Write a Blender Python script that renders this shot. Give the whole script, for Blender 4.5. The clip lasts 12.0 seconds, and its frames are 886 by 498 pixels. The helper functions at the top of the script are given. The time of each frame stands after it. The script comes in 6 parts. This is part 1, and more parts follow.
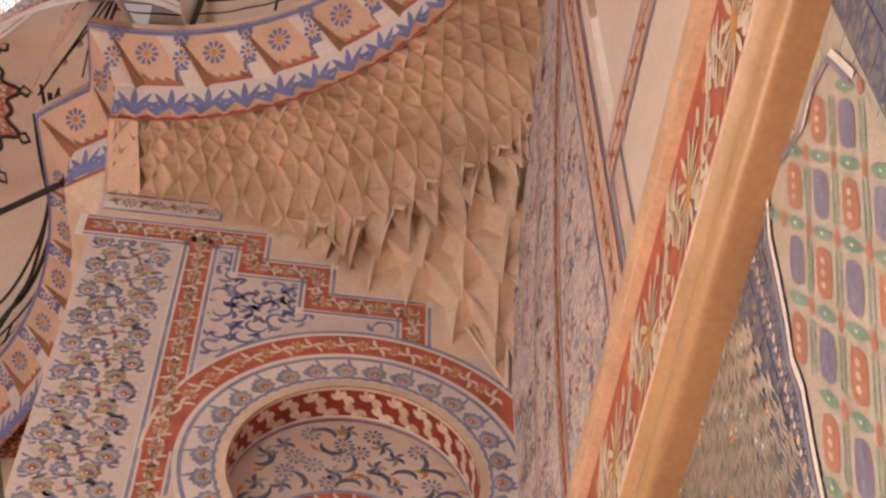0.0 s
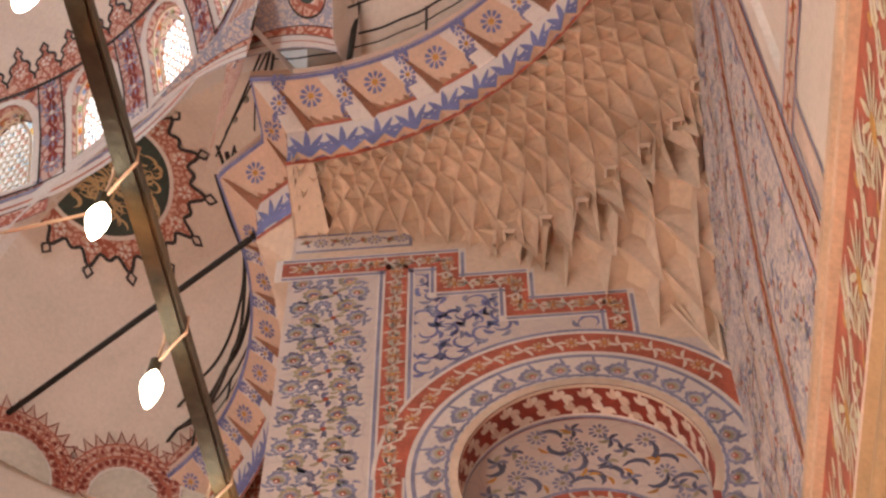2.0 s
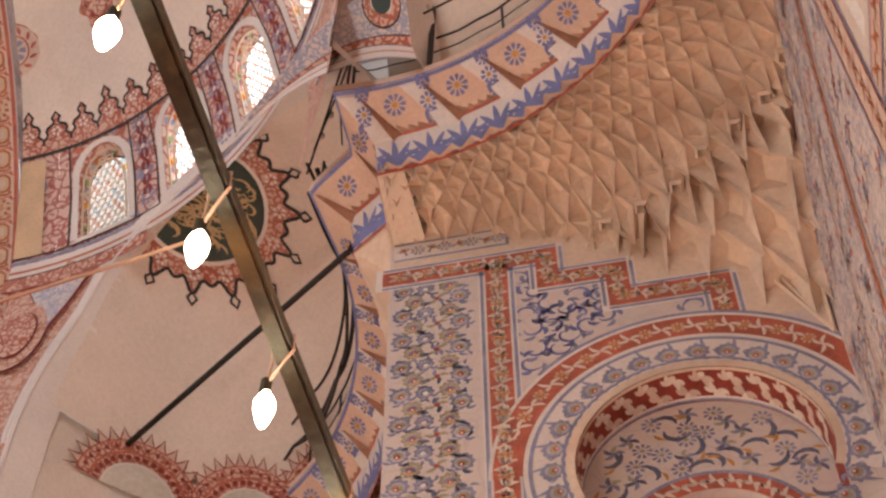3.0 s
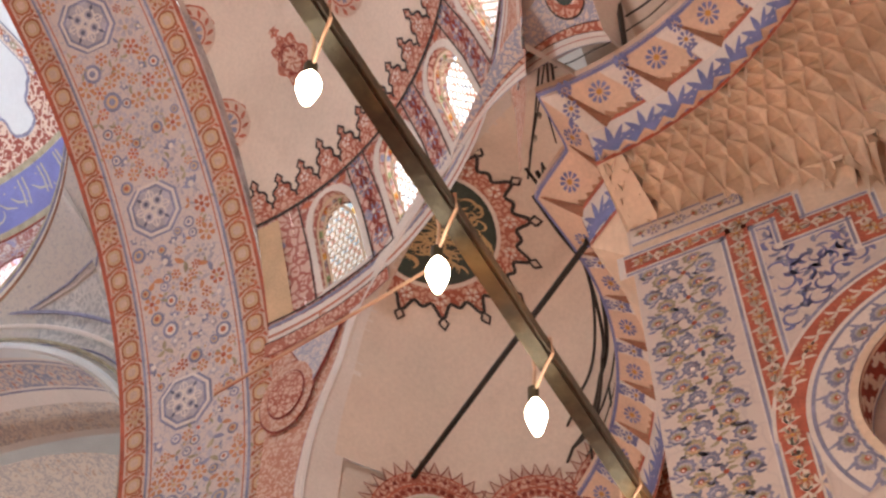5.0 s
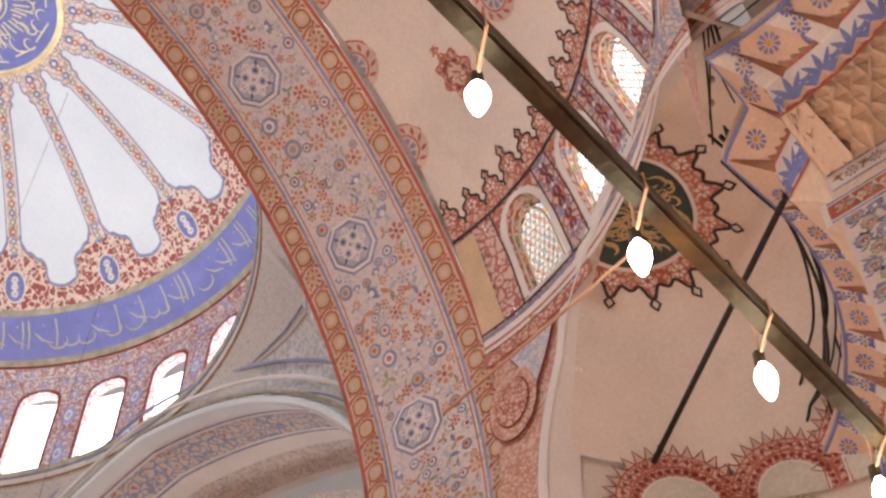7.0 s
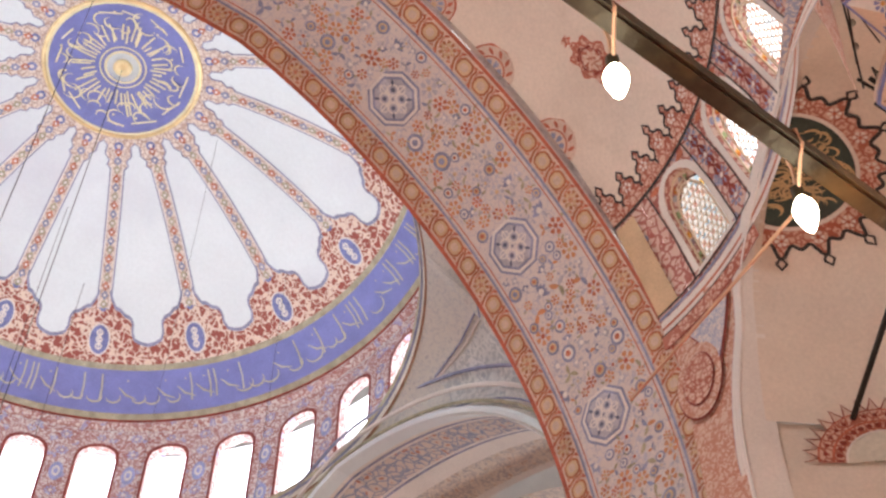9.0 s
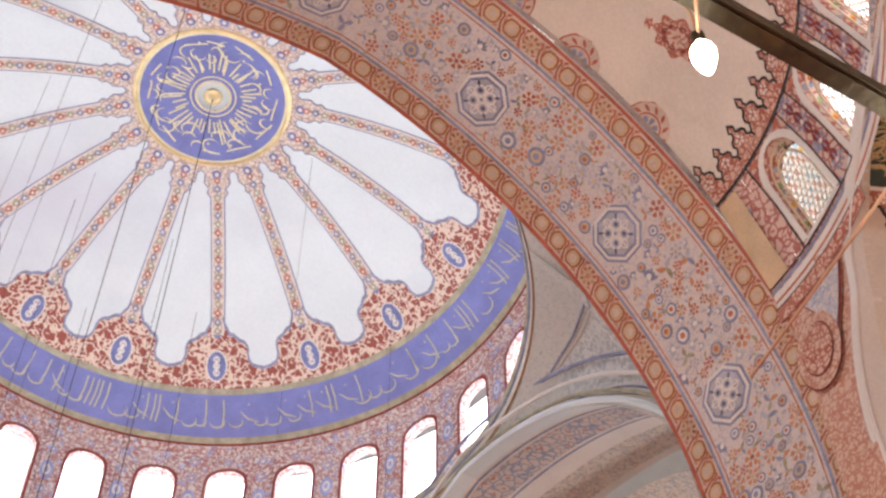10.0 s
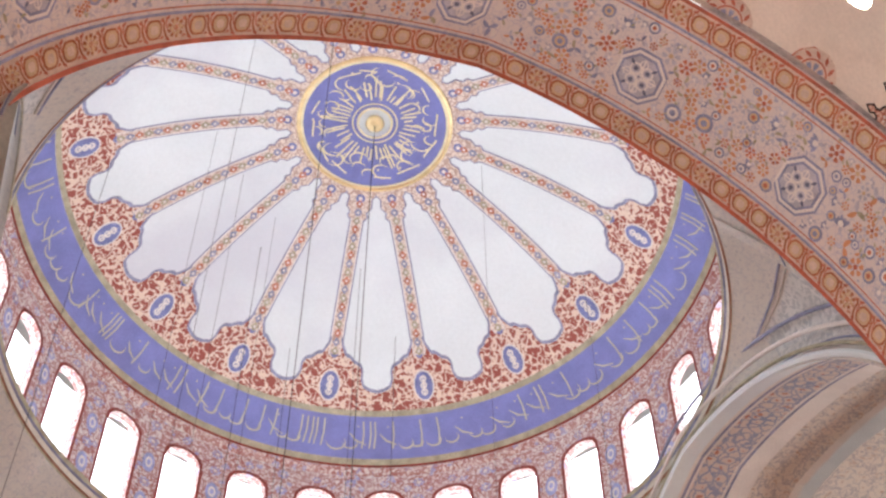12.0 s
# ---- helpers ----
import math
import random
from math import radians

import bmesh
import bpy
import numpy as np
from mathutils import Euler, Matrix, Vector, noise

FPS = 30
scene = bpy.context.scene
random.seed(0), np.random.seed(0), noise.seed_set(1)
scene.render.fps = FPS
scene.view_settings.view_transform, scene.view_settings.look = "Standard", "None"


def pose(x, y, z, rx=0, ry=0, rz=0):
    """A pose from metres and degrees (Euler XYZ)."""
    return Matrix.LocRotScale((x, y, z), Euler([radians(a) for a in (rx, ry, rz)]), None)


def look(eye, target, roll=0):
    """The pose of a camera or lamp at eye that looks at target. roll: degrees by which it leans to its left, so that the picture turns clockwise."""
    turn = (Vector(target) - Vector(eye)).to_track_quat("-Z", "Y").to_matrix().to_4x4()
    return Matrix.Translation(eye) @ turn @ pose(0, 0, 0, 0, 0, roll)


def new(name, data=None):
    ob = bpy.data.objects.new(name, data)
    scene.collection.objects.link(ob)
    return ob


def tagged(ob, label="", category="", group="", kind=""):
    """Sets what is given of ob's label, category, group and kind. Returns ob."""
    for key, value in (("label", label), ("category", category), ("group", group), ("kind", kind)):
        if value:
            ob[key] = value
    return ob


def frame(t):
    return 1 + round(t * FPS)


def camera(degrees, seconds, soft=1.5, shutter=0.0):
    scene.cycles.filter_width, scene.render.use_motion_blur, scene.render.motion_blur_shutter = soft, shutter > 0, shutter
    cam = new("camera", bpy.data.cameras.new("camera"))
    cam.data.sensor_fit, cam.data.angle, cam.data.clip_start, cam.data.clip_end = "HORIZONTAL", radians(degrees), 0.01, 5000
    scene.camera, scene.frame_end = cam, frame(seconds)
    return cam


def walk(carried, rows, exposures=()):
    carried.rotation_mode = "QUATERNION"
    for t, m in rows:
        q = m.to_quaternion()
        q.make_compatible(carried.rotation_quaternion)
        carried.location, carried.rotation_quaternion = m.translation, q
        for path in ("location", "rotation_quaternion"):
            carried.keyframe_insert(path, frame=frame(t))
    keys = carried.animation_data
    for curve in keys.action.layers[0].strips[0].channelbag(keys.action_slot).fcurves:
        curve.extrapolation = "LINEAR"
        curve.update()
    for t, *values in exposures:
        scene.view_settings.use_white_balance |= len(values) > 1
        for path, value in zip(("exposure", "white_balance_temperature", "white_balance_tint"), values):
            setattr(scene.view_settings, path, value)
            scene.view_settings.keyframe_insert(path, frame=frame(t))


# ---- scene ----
# The camera stands on a tripod in the prayer hall and pans: seconds, bearing (clockwise from the dome's axis), elevation, lean.
cam = camera(32.6, 12.0, soft=2.5)
EYE = 1.6
PAN = [
    (0.0, 97.81, 54.77, -0.16),
    (0.5, 94.73, 54.78, -0.2),
    (1.0, 91.25, 54.79, -0.22),
    (1.5, 88.23, 54.82, -0.26),
    (2.0, 85.28, 54.83, -0.21),
    (2.5, 82.41, 54.84, -0.22),
    (3.0, 78.91, 54.85, -0.21),
    (5.0, 63.45, 54.83, 0.06),
    (5.5, 59.93, 54.83, 0.08),
    (6.0, 56.3, 54.84, 0.07),
    (6.5, 53.38, 54.83, 0.02),
    (7.0, 50.47, 54.83, 0.01),
    (9.0, 39.82, 54.83, -0.06),
    (9.5, 36.61, 54.83, -0.19),
    (10.0, 33.04, 54.83, -0.23),
    (10.5, 30.04, 54.82, -0.22),
    (11.0, 26.46, 54.83, -0.23),
    (11.5, 23.5, 54.83, -0.27),
    (12.0, 21.0, 54.83, -0.3),
]
walk(cam, [(t, pose(0, 0, EYE, 90 + tilt, 0, -bearing) @ pose(0, 0, 0, 0, 0, lean)) for t, bearing, tilt, lean in PAN])

# ---- world and lights ----
world = bpy.data.worlds.new("sky")
scene.world = world
world.use_nodes = True
wn = world.node_tree.nodes
sky = wn.new("ShaderNodeTexSky")
sky.sky_type, sky.sun_disc = "NISHITA", False
sky.sun_elevation, sky.sun_rotation = radians(48), radians(200)
wn["Background"].inputs[1].default_value = 0.1
world.node_tree.links.new(sky.outputs[0], wn["Background"].inputs[0])


def lamp(name, kind, power, colour, m, size=0.5):
    data = bpy.data.lights.new(name, kind)
    data.energy, data.color = power * 0.92, colour
    if kind == "AREA":
        data.size = size
    elif kind == "POINT":
        data.shadow_soft_size = size
    ob = new(name, data)
    ob.matrix_world = m
    return ob


# ---- main sizes (metres) ----
DOME = Vector((6.75, 23.55, 29.06))      # centre of the main dome's sphere
DOME_R = 14.2
HALF = Vector((6.5, 11.4, 23.0))        # centre of the half dome over the hall's near side
HALF_R = 8.5
ARCH_X, ARCH_Z, ARCH_E, ARCH_R = 6.5, 20.6, 1.7, 11.0   # pointed great arch: centre line, springing, point offset, radius
ARCH_Y0, ARCH_Y1 = 11.2, 14.75
WALL_X, WALL_Y = 12.0, -2.5             # faces of the pier wall and of the end wall
PIER_Y = 3.1


# ---- materials ----
def plain(name, colour, rough=0.8, var=0.12, scale=1.5, fine=25.0, bump=0.15, metal=0.0, stain_and_shade=None):
    """Painted plaster, stone or metal: colour with soft large variation, fine grain and relief."""
    mat = bpy.data.materials.new(name)
    mat.use_nodes = True
    nt = mat.node_tree
    b = nt.nodes["Principled BSDF"]
    b.inputs["Roughness"].default_value, b.inputs["Metallic"].default_value = rough, metal
    geo = nt.nodes.new("ShaderNodeNewGeometry")
    big, small = nt.nodes.new("ShaderNodeTexNoise"), nt.nodes.new("ShaderNodeTexNoise")
    for n, s, d in ((big, scale, 4), (small, fine, 3)):
        n.inputs["Scale"].default_value, n.inputs["Detail"].default_value = s, d
        nt.links.new(geo.outputs["Position"], n.inputs["Vector"])
    r1, r2 = nt.nodes.new("ShaderNodeMapRange"), nt.nodes.new("ShaderNodeMapRange")
    for r, n, a in ((r1, big, var), (r2, small, var * 0.7)):
        r.inputs["From Min"].default_value, r.inputs["From Max"].default_value = 0.3, 0.7
        r.inputs["To Min"].default_value, r.inputs["To Max"].default_value = 1 - a, 1 + a
        nt.links.new(n.outputs[0], r.inputs["Value"])
    mul = nt.nodes.new("ShaderNodeMath")
    mul.operation = "MULTIPLY"
    nt.links.new(r1.outputs[0], mul.inputs[0])
    nt.links.new(r2.outputs[0], mul.inputs[1])
    vm = nt.nodes.new("ShaderNodeVectorMath")
    vm.operation = "SCALE"
    vm.inputs[0].default_value = colour
    nt.links.new(mul.outputs[0], vm.inputs["Scale"])
    out = vm.outputs[0]
    if stain_and_shade:
        st = nt.nodes.new("ShaderNodeTexNoise")
        st.inputs["Scale"].default_value, st.inputs["Detail"].default_value = stain_and_shade[1], 6
        nt.links.new(geo.outputs["Position"], st.inputs["Vector"])
        sr = nt.nodes.new("ShaderNodeMapRange")
        sr.inputs["From Min"].default_value, sr.inputs["From Max"].default_value = stain_and_shade[2], stain_and_shade[2] + 0.16
        sr.inputs["To Max"].default_value = stain_and_shade[3]
        nt.links.new(st.outputs[0], sr.inputs["Value"])
        mx = nt.nodes.new("ShaderNodeMix")
        mx.data_type = "RGBA"
        nt.links.new(sr.outputs[0], mx.inputs["Factor"])
        nt.links.new(out, mx.inputs["A"])
        mx.inputs["B"].default_value = (*stain_and_shade[0], 1)
        out = mx.outputs["Result"]
    nt.links.new(out, b.inputs["Base Color"])
    if bump:
        bp = nt.nodes.new("ShaderNodeBump")
        bp.inputs["Strength"].default_value, bp.inputs["Distance"].default_value = bump, 0.02
        nt.links.new(small.outputs[0], bp.inputs["Height"])
        nt.links.new(bp.outputs[0], b.inputs["Normal"])
    return mat


CREAM = plain("cream_plaster", (0.72, 0.62, 0.53), 0.85, 0.08, 0.5, 14, stain_and_shade=((0.5, 0.4, 0.32), 0.8, 0.6, 0.35))
# Mauve-grey patches put the dome's soft shade and water stains into its white.
WHITE = plain("white_plaster", (0.73, 0.78, 0.78), 0.85, 0.04, 0.3, 9, stain_and_shade=((0.56, 0.55, 0.62), 0.16, 0.5, 0.5))
PALE = plain("pale_painted_plaster", (0.74, 0.68, 0.63), 0.85, 0.08, 0.7, 18)
STONE = plain("carved_limestone", (0.72, 0.58, 0.45), 0.85, 0.1, 0.9, 12, 0.3, stain_and_shade=((0.4, 0.25, 0.14), 0.75, 0.56, 0.55))
GREYST = plain("grey_painted_plaster", (0.6, 0.55, 0.46), 0.85, 0.12, 0.6, 10)
RED = plain("red_paint", (0.45, 0.12, 0.07), 0.7, 0.25, 3, 30)
DKRED = plain("dark_red_paint", (0.25, 0.04, 0.025), 0.7, 0.25, 3, 30)
BLUE = plain("blue_paint", (0.19, 0.21, 0.42), 0.7, 0.2, 3, 30)
BAND = plain("ultramarine_paint", (0.2, 0.22, 0.5), 0.7, 0.12, 1.2, 20)
SLATE = plain("slate_blue_paint", (0.27, 0.28, 0.4), 0.75, 0.25, 3, 30)
OLIVE = plain("olive_paint", (0.4, 0.36, 0.25), 0.8, 0.25, 3, 30)
OCHRE = plain("ochre_paint", (0.58, 0.3, 0.08), 0.75, 0.2, 3, 30)
PINK = plain("salmon_paint", (0.62, 0.47, 0.38), 0.8, 0.15, 2, 25)
ROSE = plain("brick_red_paint", (0.5, 0.17, 0.1), 0.8, 0.22, 3, 30)
BLACK = plain("black_outline_paint", (0.035, 0.03, 0.03), 0.7, 0.2, 3, 30)
GREEN = plain("dark_green_paint", (0.03, 0.05, 0.04), 0.6, 0.25, 3, 30)
TEAL = plain("green_tile_glaze", (0.2, 0.33, 0.26), 0.3, 0.25, 5, 40)
GOLD = plain("gilding", (0.82, 0.66, 0.36), 0.38, 0.12, 3, 25, metal=0.7)
IRON = plain("dark_iron", (0.03, 0.026, 0.022), 0.5, 0.3, 6, 60, metal=0.6)
BRONZE = plain("aged_bronze_bar", (0.05, 0.042, 0.025), 0.5, 0.4, 6, 60, metal=0.3, stain_and_shade=((0.28, 0.19, 0.08), 4.0, 0.56, 0.7))
WOODGOLD = plain("varnished_golden_moulding", (0.45, 0.29, 0.15), 0.35, 0.12, 2, 25)
PINKPLASTER = plain("rosy_cornice_plaster", (0.68, 0.5, 0.38), 0.85, 0.1, 1.2, 18)
# Thin moulding lines, and the shade painted on the cornice coffer cheeks.
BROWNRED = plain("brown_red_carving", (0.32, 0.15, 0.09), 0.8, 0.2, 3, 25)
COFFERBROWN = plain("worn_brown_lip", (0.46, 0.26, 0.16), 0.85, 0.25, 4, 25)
BUFFSTONE = plain("tan_stone_fillet", (0.62, 0.43, 0.29), 0.8, 0.15, 2, 20)
BLACKBLUE = plain("ink_blue_paint", (0.14, 0.15, 0.22), 0.75, 0.2, 3, 30)
BUFFGOLD = plain("dull_gold_letters", (0.5, 0.36, 0.18), 0.5, 0.15, 3, 25)
BULBGLASS = plain("clear_bulb_glass", (0.55, 0.5, 0.42), 0.1, 0.05, 3, 25, 0)
MAUVE = plain("grey_mauve_paint", (0.47, 0.45, 0.5), 0.8, 0.2, 3, 30)
CARPET = plain("red_carpet", (0.33, 0.07, 0.05), 0.95, 0.2, 2, 40)


def glow(name, colour, strength):
    mat = bpy.data.materials.new(name)
    mat.use_nodes = True
    b = mat.node_tree.nodes["Principled BSDF"]
    b.inputs["Base Color"].default_value = (*colour, 1)
    b.inputs["Emission Color"].default_value = (*colour, 1)
    b.inputs["Emission Strength"].default_value = strength
    return mat


def arabesque(name, ground, vine, bloom, scale, vine_w=0.1, bloom_r=0.24, wobble=0.35, fade=0.15, second=None):
    """Painted tracery: winding vines and scattered blooms on a plaster ground, worn in places."""
    mat = bpy.data.materials.new(name)
    mat.use_nodes = True
    nt = mat.node_tree
    N, L = nt.nodes.new, nt.links.new
    b = nt.nodes["Principled BSDF"]
    b.inputs["Roughness"].default_value = 0.82
    geo = N("ShaderNodeNewGeometry")
    wob = N("ShaderNodeTexNoise")
    wob.inputs["Scale"].default_value, wob.inputs["Detail"].default_value = scale * 1.3, 1
    L(geo.outputs["Position"], wob.inputs["Vector"])
    shift = N("ShaderNodeVectorMath")
    shift.operation = "MULTIPLY_ADD"
    shift.inputs[1].default_value = (wobble / scale * 2.2,) * 3
    L(wob.outputs["Color"], shift.inputs[0])
    L(geo.outputs["Position"], shift.inputs[2])
    colour = None

    def layer(below, value, lo, hi, tint):
        r = N("ShaderNodeMapRange")
        r.inputs["From Min"].default_value, r.inputs["From Max"].default_value = lo, hi
        r.inputs["To Min"].default_value, r.inputs["To Max"].default_value = 1.0, 0.0
        L(value, r.inputs["Value"])
        m = N("ShaderNodeMix")
        m.data_type = "RGBA"
        L(r.outputs[0], m.inputs["Factor"])
        if below is None:
            m.inputs["A"].default_value = (*ground, 1)
        else:
            L(below, m.inputs["A"])
        m.inputs["B"].default_value = (*tint, 1)
        return m.outputs["Result"]

    edge = N("ShaderNodeTexVoronoi")
    edge.feature = "DISTANCE_TO_EDGE"
    edge.inputs["Scale"].default_value = scale
    L(shift.outputs[0], edge.inputs["Vector"])
    colour = layer(colour, edge.outputs["Distance"], vine_w * 0.7, vine_w, vine)
    cell = N("ShaderNodeTexVoronoi")
    cell.inputs["Scale"].default_value = scale
    L(shift.outputs[0], cell.inputs["Vector"])
    colour = layer(colour, cell.outputs["Distance"], bloom_r * 0.8, bloom_r, bloom)
    if second:
        cell2 = N("ShaderNodeTexVoronoi")
        cell2.inputs["Scale"].default_value = scale * 0.43
        L(shift.outputs[0], cell2.inputs["Vector"])
        colour = layer(colour, cell2.outputs["Distance"], bloom_r * 0.8, bloom_r, second)
        colour = layer(colour, cell2.outputs["Distance"], bloom_r * 0.35, bloom_r * 0.45, ground)
    wear = N("ShaderNodeTexNoise")
    wear.inputs["Scale"].default_value, wear.inputs["Detail"].default_value = 1.1, 7
    L(geo.outputs["Position"], wear.inputs["Vector"])
    wr = N("ShaderNodeMapRange")
    wr.inputs["From Min"].default_value, wr.inputs["From Max"].default_value = 0.42, 0.7
    wr.inputs["To Min"].default_value, wr.inputs["To Max"].default_value = fade * 0.4, fade * 2
    L(wear.outputs[0], wr.inputs["Value"])
    m = N("ShaderNodeMix")
    m.data_type = "RGBA"
    L(wr.outputs[0], m.inputs["Factor"])
    L(colour, m.inputs["A"])
    m.inputs["B"].default_value = (*ground, 1)
    L(m.outputs["Result"], b.inputs["Base Color"])
    return mat


C_PALE, C_CREAM = (0.72, 0.65, 0.61), (0.7, 0.57, 0.45)
DRUMPAINT = arabesque("drum_painted_tracery", C_PALE, (0.38, 0.14, 0.12), (0.48, 0.22, 0.2), 4.8, 0.14, 0.26, 0.8, second=(0.33, 0.33, 0.55))
DOMELACE = arabesque("dome_red_lace", (0.33, 0.09, 0.065), (0.76, 0.62, 0.5), (0.74, 0.6, 0.48), 3.1, 0.125, 0.15, 0.85, 0.06)
RIBPAINT = arabesque("rib_chain_paint", (0.74, 0.64, 0.55), (0.45, 0.3, 0.24), (0.42, 0.32, 0.3), 5.5, 0.1, 0.24)
BANDPAINT = arabesque("window_band_tracery", (0.66, 0.47, 0.4), (0.38, 0.1, 0.08), (0.42, 0.14, 0.11), 4.2, 0.11, 0.2, second=(0.27, 0.3, 0.44))
CRESTPAINT = arabesque("crest_tracery", (0.65, 0.43, 0.34), (0.38, 0.1, 0.06), (0.42, 0.12, 0.08), 6.5, 0.14, 0.24)
SPANDREL = arabesque("spandrel_tracery", (0.62, 0.52, 0.46), (0.25, 0.28, 0.4), (0.45, 0.16, 0.1), 3.6, 0.1, 0.26)
ROSESPAN = arabesque("rosy_spandrel_tracery", (0.64, 0.44, 0.35), (0.48, 0.2, 0.13), (0.5, 0.22, 0.15), 5.5, 0.12, 0.22, 0.7)
PENDPAINT = arabesque("pendentive_tracery", (0.62, 0.58, 0.52), (0.5, 0.48, 0.47), (0.44, 0.42, 0.42), 3.0, 0.05, 0.24, 1.0)
FARPAINT = arabesque("far_half_dome_tracery", (0.66, 0.58, 0.5), (0.42, 0.38, 0.38), (0.48, 0.34, 0.26), 3.0, 0.08, 0.26, 1.0)
SOFFITPAINT = arabesque("arch_soffit_tracery", (0.67, 0.59, 0.55), (0.5, 0.46, 0.52), (0.4, 0.39, 0.47), 4.4, 0.04, 0.22, 0.5)
WALLPAINT = arabesque("pier_wall_plaster", (0.66, 0.58, 0.53), (0.6, 0.53, 0.5), (0.62, 0.55, 0.52), 3.0, 0.04, 0.1)
OCHRETRACE = arabesque("ochre_panel_tracery", (0.55, 0.33, 0.16), (0.6, 0.46, 0.32), (0.42, 0.2, 0.08), 6.0, 0.1, 0.26, 0.6)
SPANDREL_S = arabesque("worn_flower_paint", (0.66, 0.56, 0.5), (0.42, 0.38, 0.4), (0.38, 0.34, 0.36), 5.0, 0.1, 0.26, 0.6, 0.25)


# ---- mesh helpers ----
def mesh_object(name, verts, faces, mat, parent=None, label="", smooth=False):
    me = bpy.data.meshes.new(name)
    me.from_pydata([tuple(v) for v in verts], [], [tuple(f) for f in faces])
    me.materials.append(mat)
    if smooth:
        for p in me.polygons:
            p.use_smooth = True
    me.update()
    ob = new(name, me)
    if parent is not None:
        ob.parent = parent
    if label:
        ob["label"] = label
    return ob


def part(name, bm, mat, parent=None, label="", smooth=False):
    me = bpy.data.meshes.new(name)
    bm.to_mesh(me)
    bm.free()
    me.materials.append(mat)
    if smooth:
        for p in me.polygons:
            p.use_smooth = True
    ob = new(name, me)
    if parent is not None:
        ob.parent = parent
    if label:
        ob["label"] = label
    return ob


class Sheet:
    """Collects faces, and makes one mesh of them."""

    def __init__(self):
        self.v, self.f = [], []

    def add(self, pts):
        k = len(self.v)
        self.v.extend(pts)
        self.f.append(range(k, k + len(pts)))

    def grid(self, fn, us, vs):
        k, m = len(self.v), len(vs)
        for a in us:
            for b in vs:
                self.v.append(fn(a, b))
        for i in range(len(us) - 1):
            for j in range(m - 1):
                p = k + i * m + j
                self.f.append((p, p + m, p + m + 1, p + 1))

    def box(self, m, sx, sy, sz):
        k = len(self.v)
        for z in (-0.5, 0.5):
            for y in (-0.5, 0.5):
                for x in (-0.5, 0.5):
                    self.v.append(m @ Vector((x * sx, y * sy, z * sz)))
        for q in ((0, 2, 3, 1), (4, 5, 7, 6), (0, 1, 5, 4), (2, 6, 7, 3), (0, 4, 6, 2), (1, 3, 7, 5)):
            self.f.append([k + i for i in q])

    def tube(self, pts, r, n=6):
        k = len(self.v)
        pts = [Vector(p) for p in pts]
        for i, p in enumerate(pts):
            d = (pts[min(i + 1, len(pts) - 1)] - pts[max(i - 1, 0)]).normalized()
            a = d.cross(Vector((0, 0, 1)))
            if a.length < 0.05:
                a = d.cross(Vector((1, 0, 0)))
            a.normalize()
            b = d.cross(a)
            for j in range(n):
                w = 2 * math.pi * j / n
                self.v.append(p + r * (math.cos(w) * a + math.sin(w) * b))
        for i in range(len(pts) - 1):
            for j in range(n):
                p, q = k + i * n + j, k + i * n + (j + 1) % n
                self.f.append((p, q, q + n, p + n))
        self.f.append(range(k, k + n))
        self.f.append(range(k + (len(pts) - 1) * n, k + len(pts) * n))

    def make(self, name, mat, parent=None, label="", smooth=False, weld=False):
        ob = mesh_object(name, self.v, self.f, mat, parent, label, smooth)
        if weld:
            bm = bmesh.new()
            bm.from_mesh(ob.data)
            bmesh.ops.remove_doubles(bm, verts=bm.verts, dist=0.002)
            bm.to_mesh(ob.data)
            bm.free()
        return ob


def steps(a, b, n):
    return [a + (b - a) * i / n for i in range(n + 1)]


# surfaces: each takes (u, v, lift) in metres or degrees and gives a place; lift is towards the room
def on_sphere(c, r):
    def fn(deg, z, lift=0.0):
        """bearing in degrees clockwise from +y, and height"""
        rr = math.sqrt(max((r - lift) ** 2 - (z - c.z) ** 2, 0.0))
        return Vector((c.x + rr * math.sin(radians(deg)), c.y + rr * math.cos(radians(deg)), z))
    return fn


def arch_point(s):
    """Pointed arch in the (x, z) plane, s from -1 (one springing) over 0 (crown) to 1; outward normal too."""
    top = math.acos(ARCH_E / ARCH_R)
    a = top * (1 - abs(s))
    sg = 1 if s >= 0 else -1
    return sg * (ARCH_R * math.cos(a) - ARCH_E) * (1.02 if s < 0 else 1.0), ARCH_R * math.sin(a), sg * math.cos(a), math.sin(a)


ARCH_LEN = ARCH_R * math.acos(ARCH_E / ARCH_R)


def soffit(along, y, lift=0.0):
    """Soffit of the great arch; along in metres from the crown, to +x."""
    s = along / ARCH_LEN
    if abs(s) <= 1:
        x, z, nx, nz = arch_point(s)
    else:
        sg = 1 if s > 0 else -1
        x, z, nx, nz = sg * (ARCH_R - ARCH_E) * (1.02 if s < 0 else 1.0), -(abs(along) - ARCH_LEN), sg, 0.0
    if along < 0:
        x *= 1 + 0.075 * (ARCH_Y1 - y)
    return Vector((ARCH_X + x - nx * lift, y, ARCH_Z + z - nz * lift))


dome_at = on_sphere(DOME, DOME_R)
half_at = on_sphere(HALF, HALF_R)


def wall_e(y, z, lift=0.0):
    return Vector((WALL_X - lift, y, z))


def wall_s(x, z, lift=0.0):
    return Vector((x, WALL_Y + lift, z))


EX_A, EX_B = Vector((13.55, 6.83, 19.8)), Vector((6.06, 3.01, 19.8))
EX_R = 5.1
RING_A = Vector((13.63, 9.71, 20.9))
RING_B = Vector((5.56, 3.09, 20.9))
